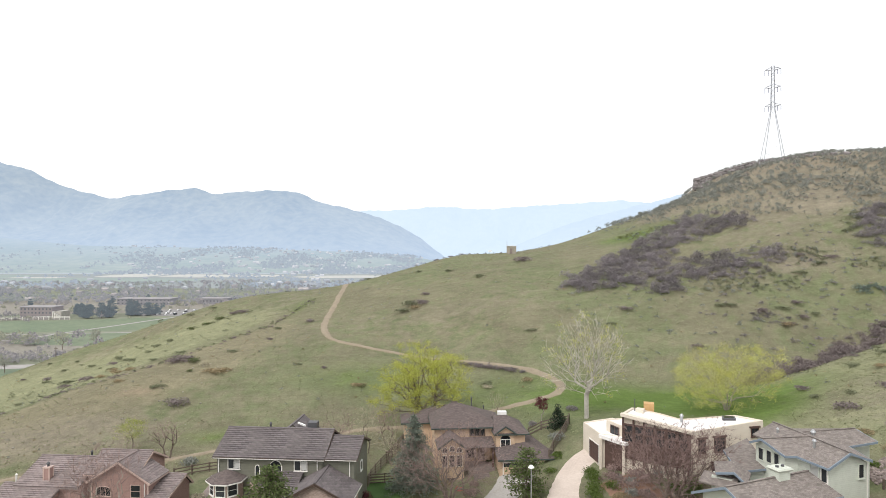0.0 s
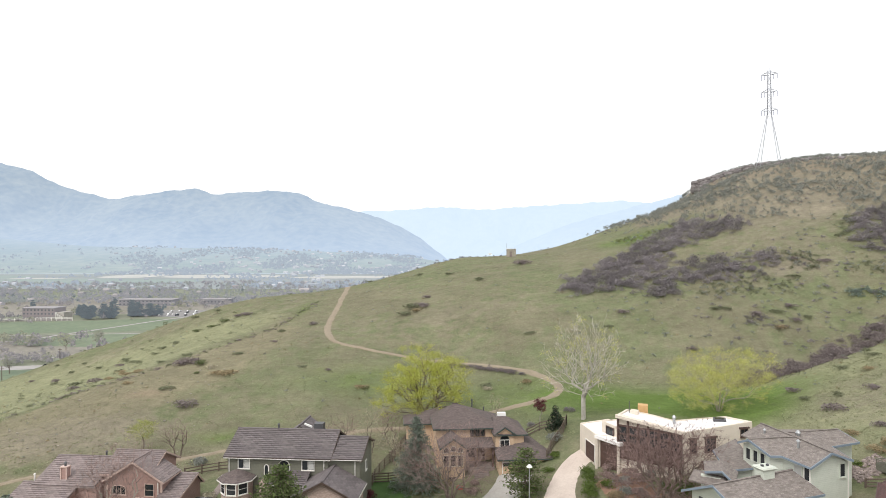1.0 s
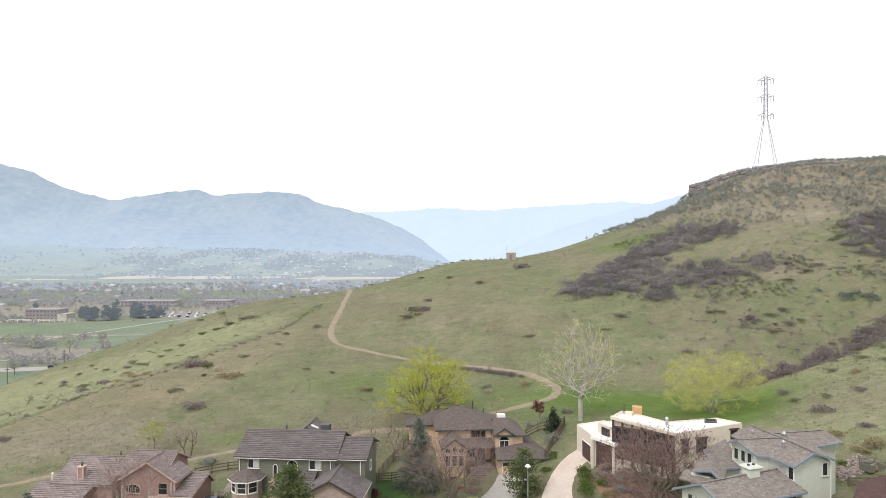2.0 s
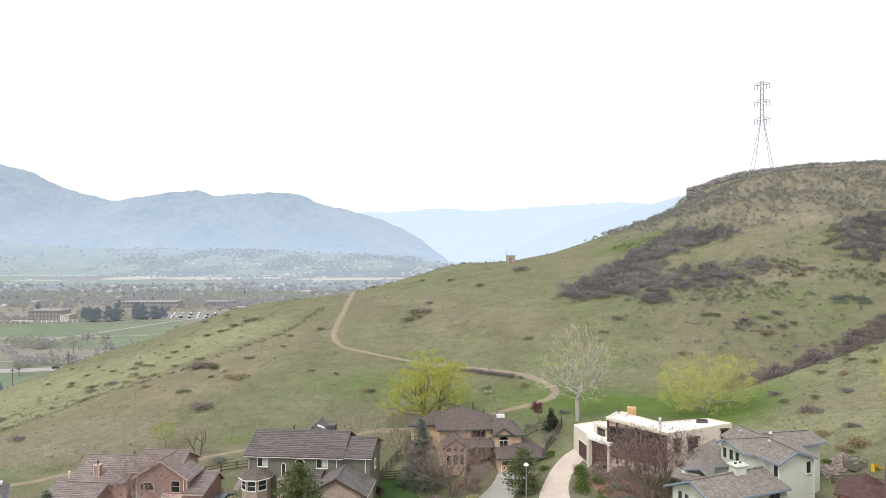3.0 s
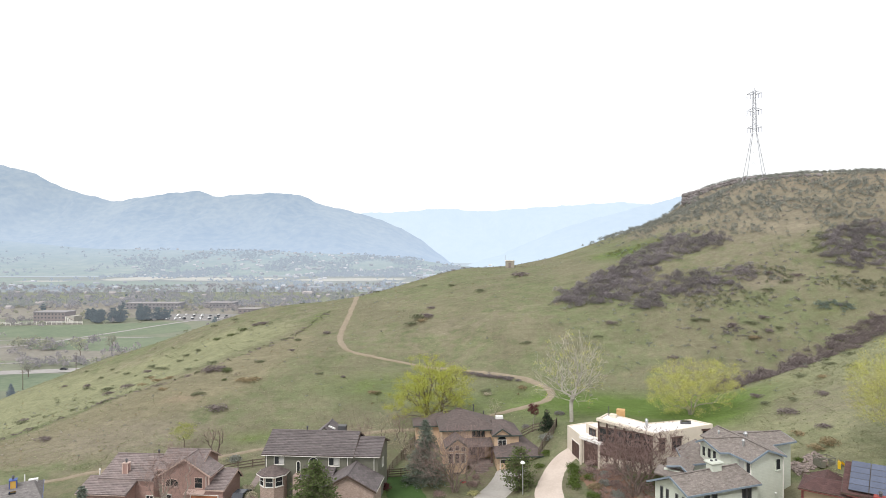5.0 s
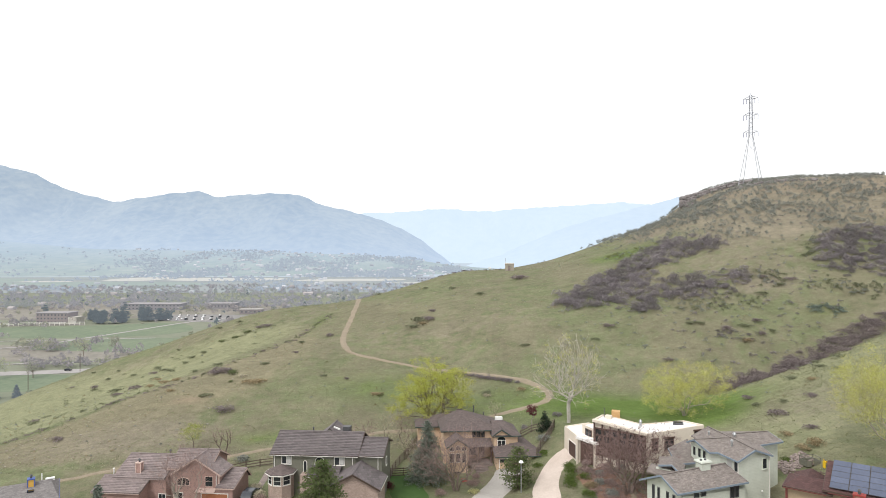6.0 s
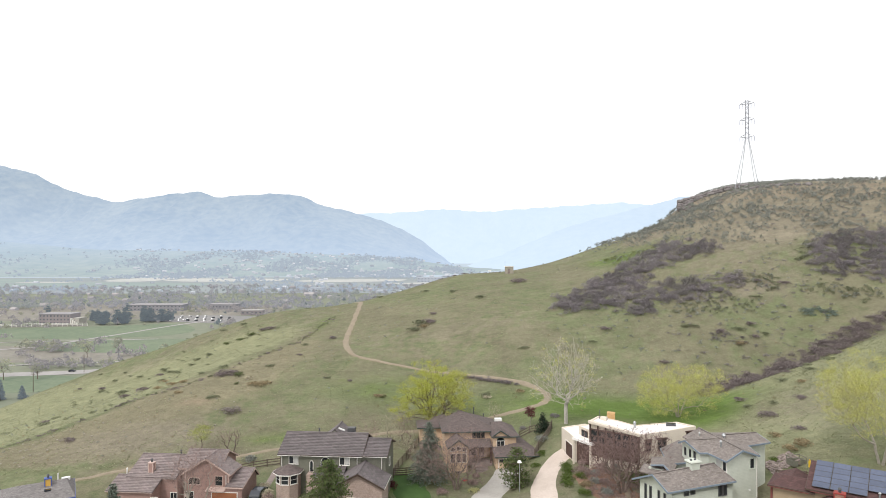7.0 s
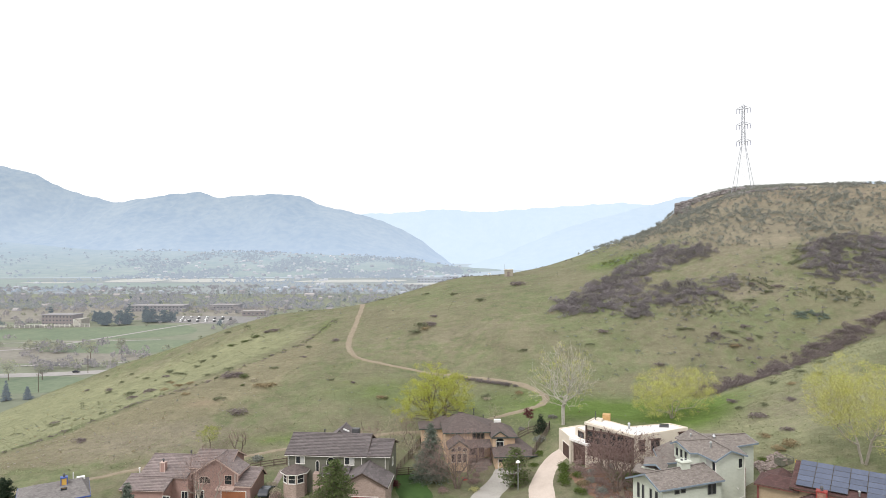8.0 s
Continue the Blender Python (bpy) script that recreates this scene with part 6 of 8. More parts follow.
# brush along the break of slope on the west spur and under the rim
line = smooth_line([(-104, 112), (-95, 124), (-85, 137), (-70, 140), (-62, 156), (-50, 175), (-45, 187), (-41, 200)], 0.5)
bp = np.array([(p.x, p.y) for p in line])
bp = bp[rng.integers(0, len(bp), 200)] + rng.normal(0, 0.9, (200, 2))
scatter("brush_line", bp[:100], rng.uniform(0.4, 1.1, 100), TWIGGY, M["brush_gully"], "grey-brown dry brush along the break of slope", "brush", rng, (0.5, 0.8))
scatter("brush_line", bp[100:], rng.uniform(0.4, 1.0, 100), SAGE, M["scrub_green"], "olive-green brush along the break of slope", "brush", rng, (0.5, 0.8))
bp = np.c_[rng.uniform(-125, -45, 90), rng.uniform(135, 225, 90)]
bp = bp[bp[:, 1] > 122 + (bp[:, 0] + 102) * 1.19]
scatter("spur_brush", bp, rng.uniform(0.6, 1.9, len(bp)), SAGE, M["scrub_green"], "olive-green brush dotted over the west spur", "brush", rng, (0.4, 0.65))
bp = np.c_[rng.uniform(30, 108, 420), rng.uniform(136, 176, 420)]
scatter("flank_brush", bp[:210], rng.uniform(0.3, 1.0, 210), SAGE, M["sage"], "grey-green brush dotted below the thickets", "brush", rng)
bp = bp[210:][bp[210:, 0] > 60]
scatter("flank_brush", bp, rng.uniform(0.4, 1.1, len(bp)), TWIGGY, M["brush"], "grey twiggy brush dotted below the thickets", "brush", rng)

line = smooth_line([(0.5, 142.0), (5, 139.0), (9, 136.8), (13, 134.4), (17.2, 131.6)], 0.3)
bp = np.array([(p.x, p.y) for p in line])
bp = bp[rng.integers(0, len(bp), 80)] + rng.normal(0, 0.35, (80, 2))
scatter("trailside_brush", bp, rng.uniform(0.4, 0.85, 80), BRUSH, M["brush_dark"], "grey twiggy brush along the trail's lower edge", "brush", rng)

line = smooth_line([(-44, 233), (-25, 236), (0, 242), (12, 243), (20, 241), (30, 246), (44, 264), (58, 262)], 0.5)
bp = np.array([(p.x, p.y) for p in line])
bp = bp[rng.integers(0, len(bp), 70)] + rng.normal(0, 1.6, (70, 2))
scatter("crest_brush", bp, 0.3 + 0.8 * rng.uniform(size=70) ** 2, TWIGGY, M["brush_dark"], "dark low brush along the hill crest", "brush", rng)

# single shrubs that stand out on the grass
SHRUB_MESHES = {}
for key, src, m_ in (("brush", BRUSH, "brush_gully"), ("sage", SAGE, "scrub_green"), ("tan", BRUSH, "tan_brush"), ("green", SAGE, "scrub_dark"), ("pale", SAGE, "twig_pale")):
    SHRUB_MESHES[key] = []
    for i in range(3):
        rg = np.random.default_rng(60 + i)
        v, f = clump_template(80 + i, 380, 0.065, 1.1, 130, 0.009, 11, 0.75, 1.3, 0.6)
        SHRUB_MESHES[key].append(tri_mesh("shrub", v, f, M[m_]))
SHRUB_LABEL = {"brush": "leafless grey-brown shrub on the grassy slope", "sage": "olive-green shrub on the grassy slope",
               "tan": "low tan-brown shrub on the grassy slope", "green": "dark green shrub on the grassy slope", "pale": "pale budding shrub beside a dark one"}
WEST_SHRUBS = [("sage", -108.9, 143.3, 1.6), ("sage", -114.1, 182.3, 1.2), ("brush", -125.9, 189.8, 0.9), ("sage", -92.0, 182.3, 1.6), ("sage", -105.0, 189.3, 1.3), ("sage", -50.1, 151.3, 1.4), ("sage", -114.1, 197.8, 1.0),
               ("sage", -125.0, 201.3, 1.0), ("brush", -60, 146, 2.6), ("brush", -62.6, 146.6, 2.0), ("green", -56.8, 144.5, 1.7), ("pale", -53, 141.5, 1.2), ("tan", -48, 137, 2.2), ("tan", -51, 137.6, 1.6),
               ("green", -55.4, 138, 0.8), ("brush", -51.6, 123, 2.2), ("sage", -58.5, 130, 1.5), ("sage", -101, 170, 2.2), ("brush", -95, 182, 1.5), ("sage", -88, 178, 1.6), ("brush", -63, 199, 1.8),
               ("brush", -36.8, 176, 1.4), ("sage", -93, 138.5, 1.1), ("brush", -85.5, 115, 1.6), ("brush", -111.5, 148, 1.3), ("sage", -96, 188, 1.8), ("sage", -80, 186, 1.6), ("green", -72, 193, 1.4),
               ("green", -69, 196, 1.6), ("brush", -66, 199, 1.5), ("sage", -84, 181, 1.3), ("brush", -90, 160, 1.8)]
WEST_SHRUBS_B = [("brush", -94, 157, 1.5), ("tan", -86, 165, 1.6), ("tan", -82, 152, 1.5), ("tan", -77, 150, 1.7), ("tan", -73, 148, 1.4), ("sage", -45, 172, 1.3), ("brush", -44, 160, 1.0),
                 ("sage", -32, 140, 0.9), ("sage", -114.6, 191.8, 1.2), ("brush", -115.6, 185.1, 1.4), ("sage", -83.6, 184.8, 1.6), ("sage", -65.8, 158.8, 1.5), ("sage", -89.2, 170.6, 1.4), ("tan", -68.7, 134.3, 1.2),
                 ("sage", -83.9, 210.8, 1.5), ("sage", -77, 212.3, 1.4), ("sage", -71.6, 156.1, 1.4), ("green", -77, 193.3, 1.3)]
FACE_SHRUBS = [("tan", -17.3, 129.5, 1.5), ("green", -16.2, 129, 0.9), ("sage", -9.3, 176, 2.7), ("brush", -6.3, 175.4, 2.2), ("sage", -11, 172, 2.2), ("tan", -7.5, 173, 1.8), ("sage", 11.3, 191, 2.0),
               ("brush", 26, 207, 2.8), ("sage", 20.8, 149.5, 1.4), ("sage", 8.8, 129, 1.5), ("pale", 9.0, 127.3, 1.1), ("brush", 0.8, 141, 1.0), ("brush", 5, 138.3, 1.2), ("brush", 7.5, 136.9, 1.2),
               ("brush", 10, 135.8, 1.2), ("brush", 12.4, 134.6, 1.1), ("brush", 14.6, 133.2, 1.1), ("tan", 17, 128, 1.4), ("brush", -26, 138, 0.8), ("brush", -5, 182, 1.3), ("sage", 2, 205, 1.6),
               ("sage", -8, 215, 1.4), ("brush", 7, 243, 1.1), ("brush", 3, 241, 1.0), ("sage", -27, 228, 1.5), ("brush", 45, 155, 1.6), ("sage", 40, 150, 1.2)]
EAST_SHRUBS = [("sage", 79, 147.5, 1.8), ("brush", 82.4, 145.4, 1.6), ("sage", 68, 149.5, 1.5), ("sage", 81, 166, 1.5), ("sage", 97, 162, 1.7), ("brush", 93.4, 166, 1.4), ("sage", 86, 147, 1.4),
               ("brush", 55.5, 138, 1.3), ("tan", 77.8, 142.5, 1.8), ("brush", 74, 146, 1.9), ("brush", 100, 163, 1.8), ("sage", 90, 160, 1.7), ("sage", 66, 150, 1.4), ("brush", 84, 150, 1.6),
               ("brush", 59.9, 93.6, 1.7), ("brush", 60.1, 83.8, 1.2), ("tan", 56.1, 84.1, 1.3), ("tan", 55.4, 77.6, 1.4), ("brush", 60.6, 106.3, 1.3), ("sage", 59.7, 101.1, 1.1), ("sage", 63.5, 98.8, 1.2),
               ("brush", 67.6, 96.8, 1.3), ("sage", 71.3, 110.1, 1.4), ("tan", 72.6, 104.6, 1.2), ("sage", 78.9, 105.8, 1.5), ("sage", 78.6, 112.6, 1.5), ("sage", 85, 116, 1.6), ("brush", 90, 121, 1.5),
               ("sage", 82, 119, 1.2), ("brush", 76, 117, 1.0)]
for i, (key, x, y, r) in enumerate(WEST_SHRUBS + WEST_SHRUBS_B + FACE_SHRUBS + EAST_SHRUBS):
    ob = new("shrub", SHRUB_MESHES[key][i % 3])
    ob.matrix_basis = pose(x, y, ground(x, y) - 0.1 * r, 0, 0, 47 * i) @ Matrix.Diagonal((1.35 * r, 1.15 * r, (0.62 if key in ("sage", "tan") else 0.8) * r, 1))
    tagged(ob, SHRUB_LABEL[key], "shrub", "hillside shrubs")


# ---- trees ----
def branch_net(points, stems, rng, reach=0.42, sag=0.5, step=0.7, bow=0.07):
    """Join crown points to the stems so that limbs run straight and fork often. Gives nodes, each one's parent and the number of twigs that it bears."""
    pos, par, path = [], [], []
    for chain in stems:
        for i, p in enumerate(chain):
            pos.append(np.array(p, float))
            par.append(len(pos) - 2 if i else -1)
            path.append(path[-1] + np.linalg.norm(pos[-1] - pos[-2]) if i else 0.0)
    tops = np.array([c[-1] for c in stems], float)
    starts = set(i for i in range(len(pos)) if i and par[i] == -1) | {0}
    bare = sum(len(c) for c in stems)
    block = np.zeros(bare)
    k = 0
    for c in stems:
        for i in range(len(c)):
            block[k + i] = 1.5 * max(0, 0.62 * len(c) - i)
        k += len(c)
    d0 = np.min(np.linalg.norm(points[:, None] - tops[None], axis=2), axis=1)
    cap = len(pos) + len(points) * 8
    P, L = np.zeros((cap, 3)), np.zeros(cap)
    n = len(pos)
    P[:n], L[:n] = np.array(pos), np.array(path)
    L[:n] += block * 4
    for i in np.argsort(d0 + rng.normal(0, 0.3, len(points))):
        p = points[i]
        d = np.linalg.norm(P[:n] - p, axis=1)
        j = int(np.argmin(d + reach * L[:n] + sag * np.maximum(0, P[:n, 2] - p[2])))
        m = min(6, max(1, int(d[j] / step)))
        a, side = P[j].copy(), rng.normal(0, bow, 3)
        for q in range(1, m + 1):
            if n >= cap:
                break
            u = q / m
            P[n] = a + (p - a) * u + (side + np.array([0, 0, bow])) * d[j] * math.sin(math.pi * u)
            L[n] = L[n - 1 if q > 1 else j] + d[j] / m
            par.append(n - 1 if q > 1 else j)
            n += 1
    P = P[:n]
    bears = np.zeros(n)
    kids = np.bincount([q for q in par if q >= 0], minlength=n)
    bears[kids == 0] = 1
    for i in range(n - 1, -1, -1):
        if par[i] >= 0:
            bears[par[i]] += bears[i]
    return P, np.array(par), bears, kids == 0


def tree(name, x, y, height, trunk_r, seed, bark, twig, leaf, nleaf, leaf_size, label, width, stems=1, low=0.22, fork=0.3, points=420, wisps=5, wisp=0.6, twig_r=0.014, puff=0.5, group="", clusters=0.5, flare=1.0, reach=0.42, lobes=6, sag=0.5):
    """A broadleaf tree: stems that fork into limbs and twigs through a lumpy open crown, fine wisps at the tips, and leaves in clusters round some of them."""
    t = thing(name, x, y, ground(x, y) - 0.05, seed * 37, label, "tree", group)
    rg = np.random.default_rng(seed)
    chains = []
    for k in range(stems):
        a, lean = 2 * math.pi * k / stems + rg.uniform(0, 1), 0.0 if stems == 1 else rg.uniform(0.2, 0.5)
        top, chain = height * fork * rg.uniform(0.8, 1.2), []
        for i in range(7):
            u = i / 6
            chain.append((0.2 * (stems > 1) * math.cos(a) + lean * top * u * math.cos(a) + rg.normal(0, 0.02), 0.2 * (stems > 1) * math.sin(a) + lean * top * u * math.sin(a) + rg.normal(0, 0.02), -0.4 + (top + 0.4) * u))
        chains.append(chain)
    # crown points: overlapping lobes of uneven size within the tree's outline
    az = 2 * math.pi * (np.arange(lobes) + rg.uniform(0, 0.7, lobes)) / lobes
    rr_ = width * 0.27 * rg.uniform(0.6, 1.15, lobes)
    zz_ = height * (low + (1 - low) * rg.uniform(0.3, 0.72, lobes))
    cen = np.c_[rr_ * np.cos(az), rr_ * np.sin(az), zz_]
    cen = np.concatenate([cen, [[0, 0, height * (low + (1 - low) * 0.68)]]])
    rad = np.concatenate([width * rg.uniform(0.17, 0.27, lobes), [width * 0.26]])
    tall = height * (1 - low) * 0.36
    pts = np.zeros((0, 3))
    while len(pts) < points:
        k = rg.integers(0, lobes + 1, points)
        d = rg.normal(size=(points, 3))
        d /= np.linalg.norm(d, axis=1)[:, None]
        q = cen[k] + d * (rg.uniform(0, 1, points) ** 0.4)[:, None] * np.c_[rad[k], rad[k], np.full(points, tall)]
        q[:, :2] *= (1 + (flare - 1) * (q[:, 2:3] / height - 0.5))
        pts = np.concatenate([pts, q[(q[:, 2] > height * low) & (q[:, 2] < height) & (np.hypot(q[:, 0], q[:, 1]) < width * 0.52)]])
    pts = pts[:points]
    P, par, bears, tips = branch_net(pts, chains, rg, reach, sag, 0.8)
    r = np.maximum(twig_r, trunk_r * (bears / bears.max()) ** 0.52)
    thick, thin = [], []
    for i, j in enumerate(par):
        if j >= 0:
            seg = (Vector(P[j]), Vector(P[i]), float(min(r[j], r[i] * 1.35)), float(r[i]))
            (thick if r[i] > 0.045 else thin).append(seg)
    v, f = tubes(thick, 6)
    ob = new("trunk", mesh_of("trunk", v, f, bark))
    ob.parent = t
    v, f = tubes(thin, 3)
    ends = np.nonzero((r < 0.045) & (par >= 0))[0]
    pick = np.concatenate([np.repeat(np.nonzero(tips)[0], wisps), rg.choice(ends, len(ends) * wisps // 3)])
    dr = P[pick] - P[par[pick]]
    dr /= np.linalg.norm(dr, axis=1)[:, None] + 1e-9
    dr = dr * 0.8 + rg.normal(0, 0.45, dr.shape) + np.array([0, 0, 0.18])
    dr *= (wisp * rg.uniform(0.5, 1.3, len(pick)) / np.linalg.norm(dr, axis=1))[:, None]
    side = np.cross(dr, rg.normal(size=dr.shape))
    side *= twig_r * 0.85 / np.linalg.norm(side, axis=1)[:, None]
    st = P[pick]
    k = len(v)
    tri = np.stack([st - side, st + side, st + dr], 1).reshape(-1, 3)
    me = tri_mesh("branchwork", np.concatenate([np.array([tuple(q) for q in v]), tri]),
                  np.concatenate([np.array([(q[0], q[1], q[2]) for q in f] + [(q[0], q[2], q[3]) for q in f]), k + np.arange(len(tri)).reshape(-1, 3)]), twig)
    ob = new("branchwork", me)
    ob.parent = t
    if leaf:
        tip = np.nonzero(tips)[0]
        home = tip[rg.permutation(len(tip))[:max(3, int(len(tip) * clusters))]]
        i = home[rg.integers(0, len(home), nleaf)]
        off = rg.normal(0, puff * 0.55, (nleaf, 3)) * np.array([1, 1, 0.75])
        c = P[i] + off
        v, f = facing_leaves(c, off / (np.linalg.norm(off, axis=1)[:, None] + 1e-6) + np.array([0, 0, 0.5]), leaf_size, rg, 0.7)
        ob = new("crown", tri_mesh("crown", v, f, leaf))
        ob.parent = t
    return t


def conifer(name, x, y, height, width, seed, needles, label, group="", whorls=26, per=9, power=0.9, round_top=False, z=None, size=0.17, density=22):
    """A spruce or pine: whorls of drooping boughs set with needle sprays."""
    t = thing(name, x, y, (ground(x, y) if z is None else z) - 0.05, 0, label, "tree", group)
    rg = np.random.default_rng(seed)
    v, f = tubes([(Vector((0, 0, -0.3)), Vector((0, 0, height * 0.96)), height * 0.022, 0.02)], 7)
    ob = new("trunk", mesh_of("trunk", v, f, M["bark"]))
    ob.parent = t
    segs, cs = [], []
    for w in range(whorls):
        s = (w + rg.uniform(0, 0.6)) / whorls
        zc = height * (0.06 + 0.92 * s)
        reach = width / 2 * ((1 - s) ** power if not round_top else math.sqrt(max(0.02, 1 - (2 * s - 0.75) ** 2 / 1.6)) * (1 - 0.35 * s))
        for b in range(per):
            a = rg.uniform(0, 2 * math.pi)
            r = reach * rg.uniform(0.72, 1.12) + 0.15
            d = Vector((math.cos(a), math.sin(a), 0))
            p, q = Vector((0, 0, zc)), d * r + Vector((0, 0, zc - 0.18 * r + (0.3 * r if round_top else 0.0)))
            segs.append((p, q, 0.05, 0.015))
            n = max(4, int(r * density))
            u = rg.uniform(0.15, 1.05, n)[:, None]
            c = np.array(p)[None] * (1 - u) + np.array(q)[None] * u + rg.normal(0, 0.13 + 0.05 * r, (n, 3)) * np.array([1, 1, 0.6])
            cs.append(c)
    v, f = tubes(segs, 3)
    ob = new("bough_frame", mesh_of("bough_frame", v, f, M["bark"]))
    ob.parent = t
    c = np.concatenate(cs)
    v, f = leaves_at(c, size, rg, 0.3, 1.2)
    ob = new("foliage", tri_mesh("foliage", v, f, needles))
    ob.parent = t
    return t


B, BP, TM, TP = M["bark"], M["bark_pale"], M["twig_mauve"], M["twig_pale"]
LY, LD = M["leaf_yellow"], M["leaf_yellow_dull"]
tree("willow_tree", -3.6, 116, 14.2, 0.36, 4, B, LD, LY, 42000, 0.075, "willow in fresh yellow-green leaf behind the tan house", 21, stems=4, low=0.06, fork=0.16, points=620, puff=0.95, clusters=0.8, wisps=4, wisp=0.8, lobes=9)
tree("cottonwood_tree", 23.6, 104, 17.6, 0.42, 9, M["bark_white"], M["twig_white"], LD, 3600, 0.07, "tall pale cottonwood just coming into bud", 14.5, low=0.22, fork=0.3, points=760, wisps=6, wisp=0.9, puff=0.7, clusters=0.25, twig_r=0.022, lobes=8, reach=0.5)
tree("willow_tree", 46.8, 104.5, 10.8, 0.16, 15, BP, M["twig_bud"], LD, 30000, 0.065, "budding yellow-green willow behind the white house", 19.5, stems=7, low=0.02, fork=0.14, points=760, wisps=8, wisp=0.9, puff=0.9, clusters=0.8, twig_r=0.017, lobes=10)
tree("cottonwood_tree", 62.8, 67.0, 16.2, 0.21, 22, BP, M["twig_bud"], LD, 31000, 0.065, "large yellow-green cottonwood behind the solar-roofed house", 18.5, stems=2, low=0.16, fork=0.2, points=1400, wisps=8, wisp=0.85, puff=0.8, clusters=0.85, twig_r=0.015, lobes=11, sag=0.9)
tree("bare_tree", 0.8, 88, 10.6, 0.17, 31, B, TM, None, 0, 0, "bare mauve-brown tree before the tan house", 17, stems=6, low=0.06, fork=0.2, points=1500, wisps=6, wisp=0.8, twig_r=0.013, lobes=10)
tree("bare_tree", 27.2, 75.5, 10.6, 0.24, 37, B, M["twig_red"], None, 0, 0, "wide bare reddish-brown tree before the white house", 16.5, stems=4, low=0.08, fork=0.2, points=1700, wisps=9, wisp=0.85, twig_r=0.014, lobes=10)
tree("bare_tree", -42.5, 77.5, 13.0, 0.2, 43, BP, TM, None, 0, 0, "slender bare tree before the mauve house", 11, stems=2, low=0.26, fork=0.32, points=800, wisps=6, wisp=0.8, twig_r=0.012, lobes=8)
tree("small_tree", -52.2, 106.5, 5.6, 0.09, 47, B, M["twig_bud"], M["leaf_spring"], 5000, 0.045, "small rounded tree in yellow-green leaf", 5.6, low=0.25, points=140, wisps=4, wisp=0.4, puff=0.5, clusters=1.0, twig_r=0.01)
tree("bare_tree", -45.0, 103.5, 6.6, 0.13, 53, B, TM, None, 0, 0, "small crooked bare tree by the trail", 6.4, stems=2, low=0.2, points=160, wisps=4, wisp=0.5, twig_r=0.012)
for i, (x, y, hh, w) in enumerate(((-17.5, 106, 6.0, 6.5), (-12.5, 104, 7.8, 7.0), (-9.5, 108, 6.5, 6.5), (-14.5, 99, 5.0, 5.5), (-20.5, 104, 4.6, 5.5), (-8.4, 101.5, 5.5, 5.0))):
    tree("bare_tree", x, y, hh, 0.1, 60 + i, B, TP if i % 2 else TM, None, 0, 0, "small bare tree in the tangle behind the houses", w, stems=2, group="bare trees behind the houses", low=0.1, points=200, wisps=6, wisp=0.5, twig_r=0.011)
tree("bare_tree", 9.5, 113.5, 5.2, 0.07, 69, B, TP, None, 0, 0, "thin pale bare tree in the grass behind the tan house", 4.6, stems=2, low=0.2, points=110, wisps=4, wisp=0.5, twig_r=0.01)
tree("maroon_tree", 16.6, 106.5, 4.7, 0.07, 71, BP, M["leaf_maroon"], M["leaf_maroon"], 1800, 0.075, "small dark maroon-leaved tree with a wrapped trunk", 2.8, low=0.36, fork=0.34, points=90, wisps=3, wisp=0.3, puff=0.32, clusters=1.0, twig_r=0.01, lobes=4)
conifer("spruce_tree", -4.2, 91.5, 11.4, 8.2, 1, M["needle_blue"], "tall blue-grey spruce beside the tan house", whorls=26, per=10, power=0.82, size=0.125, density=28)
conifer("pine_tree", -18.5, 67.1, 13.0, 10.2, 2, M["needle_green"], "full green pine before the olive house", whorls=30, per=13, power=0.5, size=0.15, density=15)
conifer("pine_tree", 11.4, 86.2, 7.4, 6.0, 3, M["needle_green"], "broad dark green pine beside the street lamp", whorls=16, per=9, round_top=True, size=0.15, density=11)
conifer("pine_tree", 18.8, 103.5, 3.9, 3.2, 5, M["needle_dark"], "small dark green pine by the fence", whorls=12, per=8, size=0.13)
conifer("spruce_tree", -54.4, 75.0, 8.8, 5.0, 6, M["needle_blue"], "blue-grey spruce between the houses", whorls=22, per=9)
conifer("pine_tree", -80.0, 82.0, 7.0, 5.0, 7, M["needle_dark"], "dark pine beside the yellow house", whorls=18, per=9, round_top=True)

# ---- the valley floor ----
FZ = FLOOR_Z
# haze colour emitted by the valley and far-town materials below
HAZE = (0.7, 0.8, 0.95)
# valley materials glow a little: painted haze lowers their contrast
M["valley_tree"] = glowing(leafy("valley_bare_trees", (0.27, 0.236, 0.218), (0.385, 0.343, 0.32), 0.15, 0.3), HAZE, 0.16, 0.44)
# hazier copies of the valley trees, for those farther out
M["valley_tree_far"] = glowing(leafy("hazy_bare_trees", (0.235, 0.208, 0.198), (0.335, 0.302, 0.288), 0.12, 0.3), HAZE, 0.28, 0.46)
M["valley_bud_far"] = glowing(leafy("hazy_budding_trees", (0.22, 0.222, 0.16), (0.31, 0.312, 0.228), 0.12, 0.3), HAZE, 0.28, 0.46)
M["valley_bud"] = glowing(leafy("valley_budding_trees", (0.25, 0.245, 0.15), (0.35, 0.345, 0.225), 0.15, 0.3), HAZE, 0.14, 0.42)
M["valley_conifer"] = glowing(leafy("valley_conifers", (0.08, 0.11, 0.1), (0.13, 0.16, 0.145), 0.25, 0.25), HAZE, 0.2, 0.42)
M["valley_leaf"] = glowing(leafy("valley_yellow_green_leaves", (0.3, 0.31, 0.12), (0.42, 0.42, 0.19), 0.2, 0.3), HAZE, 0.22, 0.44)
